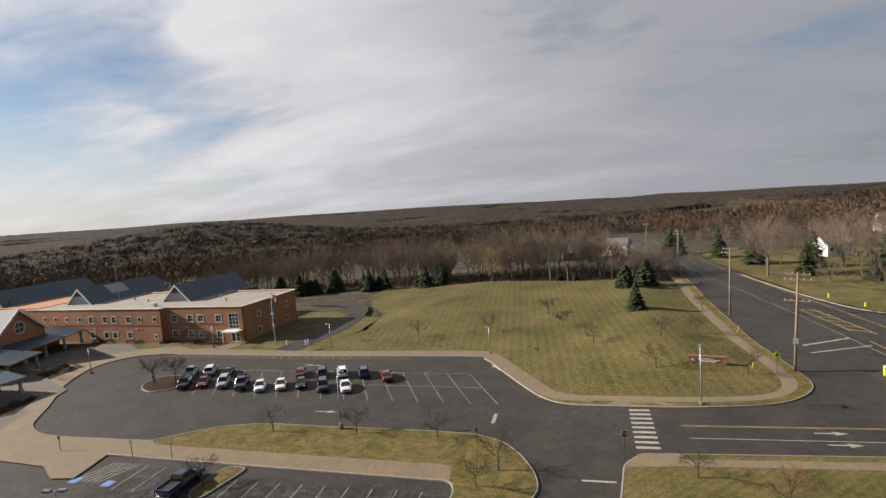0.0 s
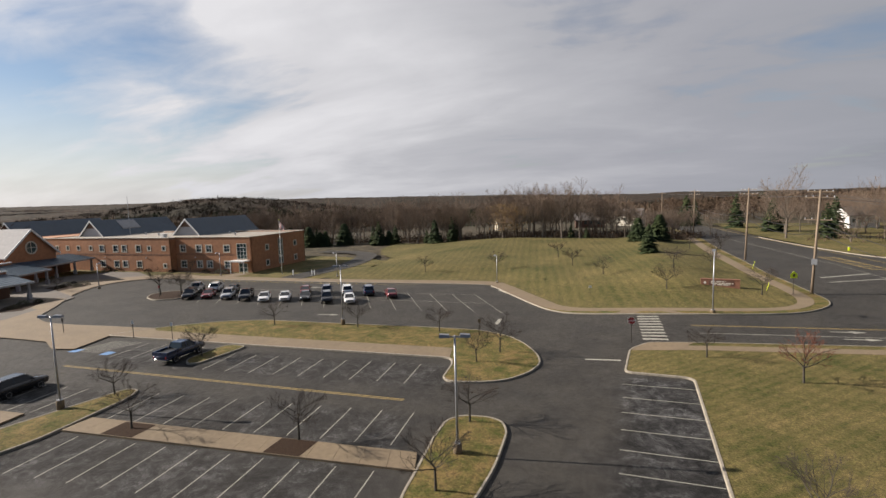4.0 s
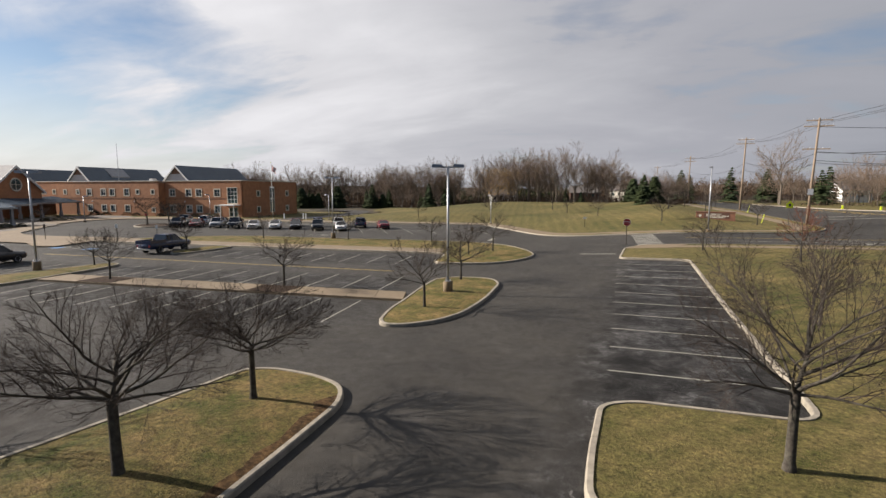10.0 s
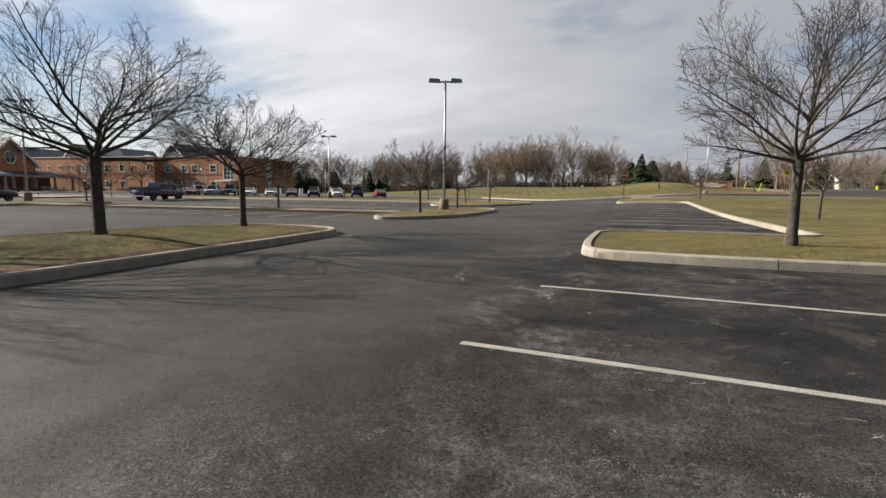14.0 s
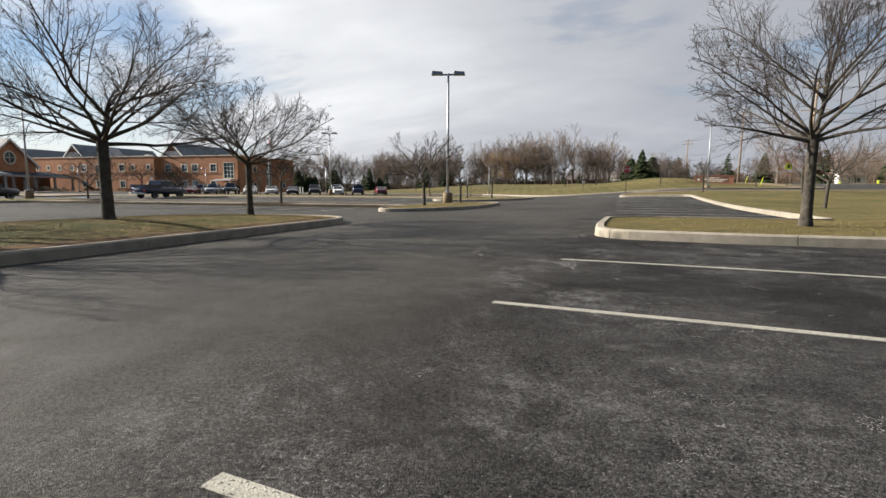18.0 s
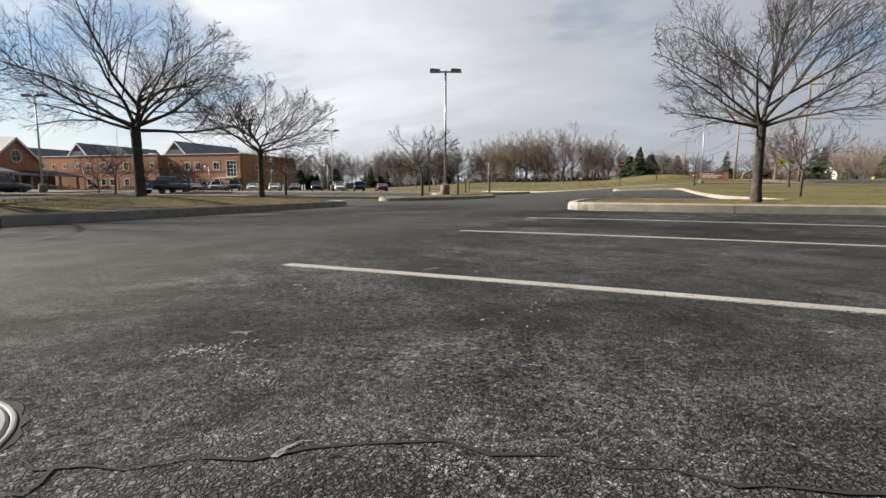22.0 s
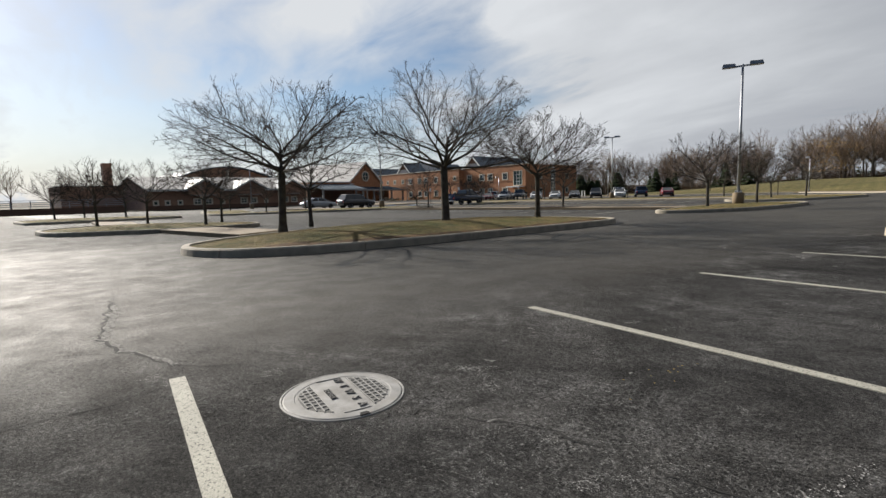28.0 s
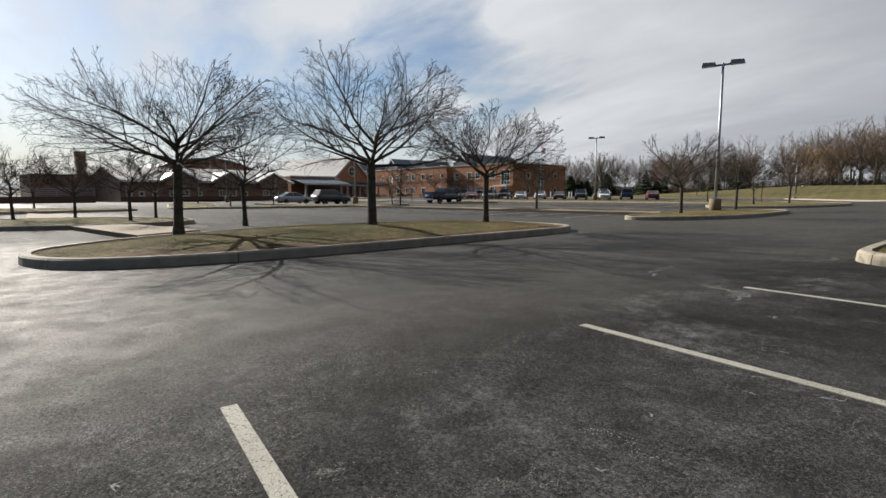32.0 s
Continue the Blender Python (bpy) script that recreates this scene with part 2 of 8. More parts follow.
M_LENS = material("lamp_lens", (0.55, 0.56, 0.56), 0.2)
M_BARK = material("grey_bark", (0.058, 0.050, 0.042), 0.95, spec=0.08, vary=0.35, scale=9.0, second=(0.085, 0.080, 0.062), scale2=3.0, amount2=0.6, bump=1.0, bump_scale=30, space="object")
M_TWIG = material("brown_twigs", (0.056, 0.045, 0.038), 0.9, spec=0.08, vary=0.25, scale=2.0, space="object")
M_WOODBARK = material("pale_grey_bark", (0.15, 0.125, 0.10), 0.95, spec=0.08, vary=0.3, scale=0.5, second=(0.10, 0.082, 0.066), scale2=0.1, amount2=0.6)
M_WOODTWIG = material("grey_brown_twigs", (0.185, 0.138, 0.104), 0.9, spec=0.08, vary=0.3, scale=0.4, second=(0.130, 0.096, 0.072), scale2=0.08, amount2=0.7)
M_REDTWIG = material("reddish_twigs", (0.14, 0.06, 0.04), 0.9, spec=0.08, vary=0.25, scale=2.0, space="object")
M_WOODS = material("bare_woodland", (0.080, 0.057, 0.041), 0.95, spec=0.08, vary=0.4, scale=0.10, second=(0.090, 0.058, 0.034), scale2=0.012, amount2=0.7)
M_FARWOODS = material("far_woodland", (0.050, 0.036, 0.027), 0.95, spec=0.08, vary=0.5, scale=0.06, second=(0.029, 0.028, 0.021), scale2=0.008, amount2=0.8)
M_CONIFER = material("conifer_needles", (0.028, 0.040, 0.020), 0.9, spec=0.08, vary=0.4, scale=0.7, second=(0.045, 0.055, 0.02), scale2=0.2, amount2=0.6)
M_GOLD = material("golden_dry_leaves", (0.22, 0.13, 0.035), 0.9, vary=0.3, scale=0.5)
M_TYRE = material("black_rubber", (0.012, 0.012, 0.012), 0.85)
M_RIM = material("alloy_rim", (0.45, 0.45, 0.46), 0.35, metal=0.8)
M_CHROME = material("bright_metal", (0.6, 0.6, 0.6), 0.25, metal=0.9)
M_RED = material("red_sign_paint", (0.30, 0.015, 0.02), 0.5)
M_SIGNYEL = material("fluorescent_yellow_green", (0.62, 0.72, 0.02), 0.5)
M_POSTBROWN = material("brown_sign_post", (0.07, 0.055, 0.045), 0.7, metal=0.2)
M_BLACK = material("black_metal", (0.015, 0.015, 0.016), 0.5)
M_POLEWOOD = material("weathered_pole_wood", (0.22, 0.165, 0.115), 0.9, vary=0.15, scale=3.0, bump=0.4, bump_scale=12)
M_LAMPLIGHT = material("tail_lamp", (0.25, 0.01, 0.01), 0.3)
M_HEADLIGHT = material("headlight", (0.6, 0.6, 0.6), 0.15)
M_IRON = material("worn_cast_iron", (0.255, 0.25, 0.24), 0.7, metal=0.1, vary=0.22, scale=10.0, second=(0.17, 0.158, 0.142), scale2=7.0, amount2=0.7, bump=0.12, bump_scale=150)
M_SHRUB = material("dark_shrub", (0.04, 0.042, 0.02), 0.9, vary=0.4, scale=2.0, second=(0.075, 0.05, 0.02), scale2=0.6, amount2=0.6)
M_CRACK = material("crack_shadow", (0.012, 0.011, 0.010), 1.0)
M_STAIN = material("white_salt_stain", (0.25, 0.245, 0.235), 0.95, vary=0.5, scale=60.0, second=(0.06, 0.055, 0.05), scale2=55.0, amount2=0.9)
M_BLUEPAINT = material("blue_marking_paint", (0.10, 0.22, 0.42), 0.8, vary=0.2, scale=5.0)


def asphalt(name):
    """Old asphalt: brown-grey in the lanes, black sealed bays with chalky salt stains; the attribute says where the bays are."""
    m = bpy.data.materials.new(name)
    m.use_nodes = True
    nt = m.node_tree
    N, L = nt.nodes, nt.links
    bs = N["Principled BSDF"]
    bs.inputs["Specular IOR Level"].default_value = 0.35
    pos = N.new("ShaderNodeNewGeometry").outputs["Position"]
    att = N.new("ShaderNodeAttribute")
    att.attribute_name = "bay"

    def noise(scale, detail=5, rough=0.6, distort=0.0):
        n = N.new("ShaderNodeTexNoise")
        n.inputs["Scale"].default_value, n.inputs["Detail"].default_value = scale, detail
        n.inputs["Roughness"].default_value, n.inputs["Distortion"].default_value = rough, distort
        L.new(pos, n.inputs["Vector"])
        return n.outputs["Fac"]

    def span(value, a, b, c=0.0, d=1.0):
        r = N.new("ShaderNodeMapRange")
        for key, v in zip(("From Min", "From Max", "To Min", "To Max"), (a, b, c, d)):
            r.inputs[key].default_value = v
        L.new(value, r.inputs["Value"])
        return r.outputs[0]

    def mix(fac, a, b, kind="MIX"):
        n = N.new("ShaderNodeMix")
        n.data_type, n.blend_type = "RGBA", kind
        for key, v in (("Factor", fac), ("A", a), ("B", b)):
            if isinstance(v, tuple):
                n.inputs[key].default_value = (*v, 1)
            else:
                L.new(v, n.inputs[key])
        return n.outputs["Result"]

    def times(a, b):
        n = N.new("ShaderNodeMath")
        n.operation = "MULTIPLY"
        for k, v in enumerate((a, b)):
            if isinstance(v, float):
                n.inputs[k].default_value = v
            else:
                L.new(v, n.inputs[k])
        return n.outputs[0]

    lane = mix(span(noise(0.22), 0.4, 0.62), (0.053, 0.0478, 0.0398), (0.039, 0.0354, 0.0304))
    bay = mix(span(noise(0.5), 0.4, 0.6), (0.0192, 0.0185, 0.0180), (0.030, 0.0288, 0.0278))
    base = mix(att.outputs["Fac"], lane, bay)
    # chalky salt left by melted snow, in scuffed patches and specks
    patch = times(span(noise(0.30, 6, 0.72, 1.4), 0.47, 0.62), span(noise(6.0, 8, 0.8), 0.42, 0.62))
    salt = times(times(patch, span(noise(1.4, 4), 0.36, 0.58)), span(att.outputs["Fac"], 0.15, 0.7, 0.08, 0.60))
    smear = times(times(span(noise(0.55, 5, 0.62, 2.2), 0.49, 0.66), span(noise(0.16, 3), 0.38, 0.56)), span(att.outputs["Fac"], 0.15, 0.7, 0.05, 0.36))
    base = mix(smear, base, (0.16, 0.152, 0.145))
    base = mix(salt, base, (0.36, 0.355, 0.35))
    crumbs = times(times(span(noise(1.0, 4, 0.6, 0.8), 0.42, 0.58), span(noise(75.0, 6, 0.8), 0.50, 0.62)), span(att.outputs["Fac"], 0.1, 0.8, 0.03, 0.16))
    base = mix(crumbs, base, (0.40, 0.395, 0.39))
    # the chalkiest patch lies along the crack beside the manhole
    off = N.new("ShaderNodeVectorMath")
    off.operation, off.inputs[1].default_value = "DISTANCE", (0.9, 0.3, 0.0)
    L.new(pos, off.inputs[0])
    chalk = times(times(span(off.outputs["Value"], 1.2, 3.8, 1.0, 0.0), span(noise(1.3, 7, 0.75, 1.6), 0.41, 0.60, 0.06, 1.0)), span(noise(38.0, 7, 0.8), 0.38, 0.60, 0.15, 0.85))
    base = mix(times(chalk, 0.45), base, (0.22, 0.214, 0.206))
    off_b = N.new("ShaderNodeVectorMath")
    off_b.operation, off_b.inputs[1].default_value = "DISTANCE", (0.4, 2.4, 0.0)
    L.new(pos, off_b.inputs[0])
    dust = times(times(span(off_b.outputs["Value"], 0.6, 2.4, 0.5, 0.0), span(noise(1.7, 6, 0.7, 1.0), 0.40, 0.60, 0.15, 1.0)), span(noise(45.0, 6, 0.8), 0.40, 0.60, 0.2, 0.9))
    base = mix(times(dust, 0.7), base, (0.16, 0.157, 0.154))
    # thin pale veins where salt dried in the pores
    vein = times(times(span(noise(2.6, 6, 0.7, 2.5), 0.490, 0.503), span(noise(2.6, 6, 0.7, 2.5), 0.516, 0.503)), span(noise(0.45, 4), 0.48, 0.60))
    base = mix(times(times(vein, span(noise(50.0, 6, 0.8), 0.42, 0.58)), span(att.outputs["Fac"], 0.1, 0.8, 0.08, 0.75)), base, (0.38, 0.375, 0.365))
    # stone chips with dark gaps between them; here and there a hollow where chips have come out
    wob = N.new("ShaderNodeTexNoise")
    wob.inputs["Scale"].default_value, wob.inputs["Detail"].default_value = 60.0, 2
    L.new(pos, wob.inputs["Vector"])
    push = N.new("ShaderNodeVectorMath")
    push.operation, push.inputs[1].default_value = "MULTIPLY_ADD", (0.012, 0.012, 0.012)
    L.new(wob.outputs["Color"], push.inputs[0])
    L.new(pos, push.inputs[2])
    edge_v, cell_v = N.new("ShaderNodeTexVoronoi"), N.new("ShaderNodeTexVoronoi")
    edge_v.feature = "DISTANCE_TO_EDGE"
    for v in (edge_v, cell_v):
        v.inputs["Scale"].default_value = 105
        L.new(push.outputs[0], v.inputs["Vector"])
    gap = span(edge_v.outputs["Distance"], 0.0, 0.22, 0.0, 1.0)
    tint = N.new("ShaderNodeSeparateColor")
    L.new(cell_v.outputs["Color"], tint.inputs[0])
    hollow = times(span(noise(62, 5, 0.68, 0.4), 0.52, 0.61), span(noise(1.1, 3), 0.36, 0.60, 0.35, 1.0))
    grain = times(times(span(gap, 0.0, 1.0, 0.62, 1.06), span(tint.outputs[0], 0.0, 1.0, 0.66, 1.40)), span(hollow, 0.0, 1.0, 1.12, 0.30))
    hs = N.new("ShaderNodeHueSaturation")
    L.new(base, hs.inputs["Color"])
    L.new(times(grain, span(noise(1.3, 8, 0.7), 0.3, 0.7, 0.84, 1.16)), hs.inputs["Value"])
    speck = times(span(tint.outputs[1], 0.93, 0.96), gap)
    fin = mix(times(speck, span(att.outputs["Fac"], 0.0, 1.0, 0.10, 0.26)), hs.outputs[0], (0.20, 0.195, 0.185))
    L.new(fin, bs.inputs["Base Color"])
    rg = N.new("ShaderNodeMath")
    rg.operation, rg.use_clamp = "MULTIPLY_ADD", True
    rg.inputs[1].default_value = 0.25
    L.new(att.outputs["Fac"], rg.inputs[0])
    L.new(span(noise(3.0), 0.3, 0.7, 0.60, 0.82), rg.inputs[2])
    L.new(rg.outputs[0], bs.inputs["Roughness"])
    L.new(span(att.outputs["Fac"], 0.1, 0.8, 0.20, 0.12), bs.inputs["Specular IOR Level"])
    bp = N.new("ShaderNodeBump")
    bp.inputs["Distance"].default_value = 0.007
    L.new(span(att.outputs["Fac"], 0.0, 0.7, 0.45, 1.0), bp.inputs["Strength"])
    hgt = N.new("ShaderNodeMath")
    hgt.operation = "SUBTRACT"
    chip = times(gap, span(tint.outputs[2], 0.0, 1.0, 0.4, 1.3))
    L.new(chip, hgt.inputs[0])
    L.new(times(hollow, 1.2), hgt.inputs[1])
    L.new(hgt.outputs[0], bp.inputs["Height"])
    L.new(bp.outputs[0], bs.inputs["Normal"])
    return m


def turf(name, green, tan, stripes=0.0, angle=0.0, width=2.4, patch=0.25, fine=9.0):
    """Winter turf: tan and olive in patches, with the bands a mower leaves."""
    m = bpy.data.materials.new(name)
    m.use_nodes = True
    nt = m.node_tree
    N, L = nt.nodes, nt.links
    bs = N["Principled BSDF"]
    bs.inputs["Roughness"].default_value, bs.inputs["Specular IOR Level"].default_value = 0.95, 0.2
    pos = N.new("ShaderNodeNewGeometry").outputs["Position"]
    n1, n2, n3 = (N.new("ShaderNodeTexNoise") for _ in range(3))
    for n, sc, de in ((n1, patch, 6), (n2, fine, 8), (n3, 1.6, 5)):
        n.inputs["Scale"].default_value, n.inputs["Detail"].default_value, n.inputs["Roughness"].default_value = sc, de, 0.65
        L.new(pos, n.inputs["Vector"])
    add = N.new("ShaderNodeMath")
    add.operation, add.inputs[1].default_value = "MULTIPLY_ADD", 0.55
    L.new(n3.outputs["Fac"], add.inputs[0])
    L.new(n1.outputs["Fac"], add.inputs[2])
    last = add.outputs[0]
    if stripes:
        mp = N.new("ShaderNodeMapping")
        mp.inputs["Rotation"].default_value = (0, 0, radians(angle))
        wv = N.new("ShaderNodeTexWave")
        wv.inputs["Scale"].default_value = math.pi / (10 * width)
        wv.inputs["Distortion"].default_value, wv.inputs["Detail"].default_value, wv.inputs["Detail Scale"].default_value = 0.45, 2, 0.4
        L.new(pos, mp.inputs["Vector"])
        L.new(mp.outputs[0], wv.inputs["Vector"])
        ad = N.new("ShaderNodeMath")
        ad.operation, ad.inputs[1].default_value = "MULTIPLY_ADD", stripes
        L.new(wv.outputs["Fac"], ad.inputs[0])
        L.new(last, ad.inputs[2])
        last = ad.outputs[0]
    rp = N.new("ShaderNodeMapRange")
    rp.inputs["From Min"].default_value, rp.inputs["From Max"].default_value = 0.60, 0.99 + stripes
    L.new(last, rp.inputs["Value"])
    mx = N.new("ShaderNodeMix")
    mx.data_type = "RGBA"
    mx.inputs["A"].default_value, mx.inputs["B"].default_value = (*green, 1), (*tan, 1)
    L.new(rp.outputs[0], mx.inputs["Factor"])
    hs = N.new("ShaderNodeHueSaturation")
    L.new(mx.outputs["Result"], hs.inputs["Color"])
    r2 = N.new("ShaderNodeMapRange")
    r2.inputs["From Min"].default_value, r2.inputs["From Max"].default_value = 0.3, 0.7
    r2.inputs["To Min"].default_value, r2.inputs["To Max"].default_value = 0.50, 1.50
    L.new(n2.outputs["Fac"], r2.inputs["Value"])
    n4, r4, mu = N.new("ShaderNodeTexNoise"), N.new("ShaderNodeMapRange"), N.new("ShaderNodeMath")
    n4.inputs["Scale"].default_value, n4.inputs["Detail"].default_value, n4.inputs["Roughness"].default_value = min(6.0, fine * 0.6), 7, 0.72
    L.new(pos, n4.inputs["Vector"])
    r4.inputs["From Min"].default_value, r4.inputs["From Max"].default_value = 0.34, 0.66
    r4.inputs["To Min"].default_value, r4.inputs["To Max"].default_value = 0.48, 1.46
    L.new(n4.outputs["Fac"], r4.inputs["Value"])
    mu.operation = "MULTIPLY"
    L.new(r2.outputs[0], mu.inputs[0])
    L.new(r4.outputs[0], mu.inputs[1])
    L.new(mu.outputs[0], hs.inputs["Value"])
    L.new(hs.outputs[0], bs.inputs["Base Color"])
    lump = N.new("ShaderNodeBump")
    lump.inputs["Strength"].default_value, lump.inputs["Distance"].default_value = 0.8, 0.06
    L.new(n4.outputs["Fac"], lump.inputs["Height"])
    bp = N.new("ShaderNodeBump")
    bp.inputs["Strength"].default_value, bp.inputs["Distance"].default_value = 0.9, 0.05
    L.new(n2.outputs["Fac"], bp.inputs["Height"])
    L.new(lump.outputs[0], bp.inputs["Normal"])
    L.new(bp.outputs[0], bs.inputs["Normal"])
    return m


def line_paint(name, colour):
    """Old paint on coarse asphalt: crazed, chipped down to the stone in specks, dirty in patches."""
    m = bpy.data.materials.new(name)
    m.use_nodes = True
    N, L = m.node_tree.nodes, m.node_tree.links
    bs = N["Principled BSDF"]
    bs.inputs["Roughness"].default_value = 0.8
    pos = N.new("ShaderNodeNewGeometry").outputs["Position"]

    def noisy(scale, a, b, c, d, detail=5):
        n, r = N.new("ShaderNodeTexNoise"), N.new("ShaderNodeMapRange")
        n.inputs["Scale"].default_value, n.inputs["Detail"].default_value, n.inputs["Roughness"].default_value = scale, detail, 0.65
        L.new(pos, n.inputs["Vector"])
        for key, v in zip(("From Min", "From Max", "To Min", "To Max"), (a, b, c, d)):
            r.inputs[key].default_value = v
        L.new(n.outputs["Fac"], r.inputs["Value"])
        return r.outputs[0]

    def blend(fac, a, b):
        n = N.new("ShaderNodeMix")
        n.data_type = "RGBA"
        L.new(fac, n.inputs["Factor"])
        for key, v in (("A", a), ("B", b)):
            if isinstance(v, tuple):
                n.inputs[key].default_value = (*v, 1)
            else:
                L.new(v, n.inputs[key])
        return n.outputs["Result"]

    edge_v = N.new("ShaderNodeTexVoronoi")
    edge_v.feature = "DISTANCE_TO_EDGE"
    edge_v.inputs["Scale"].default_value = 70
    L.new(pos, edge_v.inputs["Vector"])
    rim = N.new("ShaderNodeMapRange")
    rim.inputs["From Min"].default_value, rim.inputs["From Max"].default_value = 0.10, 0.0
    L.new(edge_v.outputs["Distance"], rim.inputs["Value"])
    joint = N.new("ShaderNodeMath")
    joint.operation = "MULTIPLY"
    L.new(rim.outputs[0], joint.inputs[0])
    L.new(noisy(14, 0.40, 0.58, 0.05, 0.5), joint.inputs[1])
    base = blend(noisy(2.2, 0.38, 0.66, 0.0, 0.55), colour, tuple(c * 0.62 for c in colour))
    base = blend(joint.outputs[0], base, tuple(c * 0.22 for c in colour))
    base = blend(noisy(85, 0.555, 0.62, 0.0, 0.95, 4), base, (0.035, 0.033, 0.031))
    L.new(base, bs.inputs["Base Color"])
    bp = N.new("ShaderNodeBump")
    bp.inputs["Strength"].default_value, bp.inputs["Distance"].default_value = 0.8, 0.005
    L.new(edge_v.outputs["Distance"], bp.inputs["Height"])
    L.new(bp.outputs[0], bs.inputs["Normal"])
    return m


M_LINE = line_paint("white_line_paint", (0.36, 0.346, 0.288))
M_ASPHALT = asphalt("worn_asphalt")
M_FIELD = turf("mown_winter_turf", (0.052, 0.055, 0.013), (0.158, 0.120, 0.045), 0.10, -12, 1.7, 0.07, 5.0)
M_LAWN = turf("winter_lawn", (0.055, 0.060, 0.0135), (0.190, 0.140, 0.056), 0.10, 42, 0.9, 0.22, 16.0)
M_ISLAND = turf("dry_island_turf", (0.068, 0.077, 0.0155), (0.225, 0.150, 0.060), 0.0, 0, 1, 0.55, 24.0)
M_GROUND = turf("leaf_littered_ground", (0.045, 0.042, 0.024), (0.080, 0.060, 0.040), 0.0, 0, 1, 0.015, 0.4)
M_BLADE = material("dry_grass_blades", (0.19, 0.130, 0.058), 0.9, vary=0.25, scale=1.2, second=(0.125, 0.125, 0.034), scale2=0.45, amount2=0.8)
# the west buildings' brick, with the shade of their east faces in its colour
M_SHADEBRICK = material("shade_browned_brick", (0.29, 0.172, 0.118), 0.9, vary=0.15, scale=1.2, second=(0.22, 0.13, 0.09), scale2=0.3, amount2=0.5, bump=0.3, bump_scale=14)
M_LEAF = material("fallen_yellow_leaf", (0.36, 0.25, 0.07), 0.8, vary=0.2, scale=30.0)

# ---- mesh helpers ----


class Geo:
    """Collects faces of one mesh."""

    def __init__(self):
        self.v, self.f = [], []

    def add(self, verts, faces):
        n = len(self.v)
        self.v.extend(verts)
        self.f.extend([tuple(i + n for i in face) for face in faces])
        return self

    def box(self, x0, y0, z0, x1, y1, z1, m=None):
        vs = [(x, y, z) for z in (z0, z1) for y in (y0, y1) for x in (x0, x1)]
        if m is not None:
            vs = [tuple(m @ Vector(p)) for p in vs]
        return self.add(vs, [(0, 2, 3, 1), (4, 5, 7, 6), (0, 1, 5, 4), (2, 6, 7, 3), (0, 4, 6, 2), (1, 3, 7, 5)])

    def prism(self, poly, z0, z1):
        n = len(poly)
        vs = [(x, y, z0) for x, y in poly] + [(x, y, z1) for x, y in poly]
        return self.add(vs, [tuple(range(n))[::-1], tuple(range(n, 2 * n))] + [(i, (i + 1) % n, n + (i + 1) % n, n + i) for i in range(n)])

    def sheet(self, pts):
        return self.add(list(pts), [tuple(range(len(pts)))])

    def tube(self, pts, radii, sides=6, cap=True):
        pts = [Vector(p) for p in pts]
        n0, k = len(self.v), len(pts)
        side = Vector((1, 0, 0))
        for i, p in enumerate(pts):
            d = (pts[min(i + 1, k - 1)] - pts[max(i - 1, 0)])
            d = d.normalized() if d.length > 1e-9 else Vector((0, 0, 1))
            side = side - d * side.dot(d)
            if side.length < 1e-3:
                side = d.orthogonal()
            side.normalize()
            other = d.cross(side)
            r = radii[i] if isinstance(radii, (list, tuple)) else radii
            for s in range(sides):
                a = 2 * math.pi * s / sides
                self.v.append(tuple(p + (side * math.cos(a) + other * math.sin(a)) * r))
        for i in range(k - 1):
            for s in range(sides):
                a, b = n0 + i * sides + s, n0 + i * sides + (s + 1) % sides
                self.f.append((a, b, b + sides, a + sides))
        if cap:
            self.f.append(tuple(range(n0 + sides - 1, n0 - 1, -1)))
            self.f.append(tuple(range(n0 + (k - 1) * sides, n0 + k * sides)))
        return self

    def lathe(self, profile, sides=16, at=(0, 0, 0)):
        n0, k = len(self.v), len(profile)
        for r, z in profile:
            for s in range(sides):
                a = 2 * math.pi * s / sides
                self.v.append((at[0] + r * math.cos(a), at[1] + r * math.sin(a), at[2] + z))
        for i in range(k - 1):
            for s in range(sides):
                a, b = n0 + i * sides + s, n0 + i * sides + (s + 1) % sides
                self.f.append((a, b, b + sides, a + sides))
        self.f.append(tuple(range(n0 + sides - 1, n0 - 1, -1)))
        self.f.append(tuple(range(n0 + (k - 1) * sides, n0 + k * sides)))
        return self

    def mesh(self, name, mat, smooth=False):
        me = bpy.data.meshes.new(name)
        me.from_pydata([tuple(p) for p in self.v], [], self.f)
        if mat:
            me.materials.append(mat)
        if smooth:
            me.polygons.foreach_set("use_smooth", [True] * len(me.polygons))
        me.update()
        return me


def part(name, geo, mat, parent=None, label="", smooth=False):
    ob = new(name, geo.mesh(name, mat, smooth))
    if parent is not None:
        ob.parent = parent
    if label:
        ob["label"] = label
    return ob


def thing(name, label, category, at=(0, 0, 0), turn=0.0, group="", kind=""):
    ob = new(name)
    ob.empty_display_size = 0.2
    ob.matrix_basis = pose(*at, 0, 0, turn)
    return tagged(ob, label, category, group, kind)


def structure(name, geo, mat, label, category, smooth=False):
    return tagged(part(name, geo, mat, None, label, smooth), label, category, "", "structure")


def rounded(poly, radius, steps=6):
    """A closed outline with its corners rounded."""
    out, n = [], len(poly)
    for i in range(n):
        p, a, b = Vector(poly[i]), Vector(poly[i - 1]), Vector(poly[(i + 1) % n])
        u, v = (a - p), (b - p)
        r = min(radius, u.length * 0.45, v.length * 0.45)
        s, e = p + u.normalized() * r, p + v.normalized() * r
        for k in range(steps + 1):
            w = k / steps
            q = s * (1 - w) ** 2 + p * 2 * w * (1 - w) + e * w ** 2
            out.append((q.x, q.y))
    return out


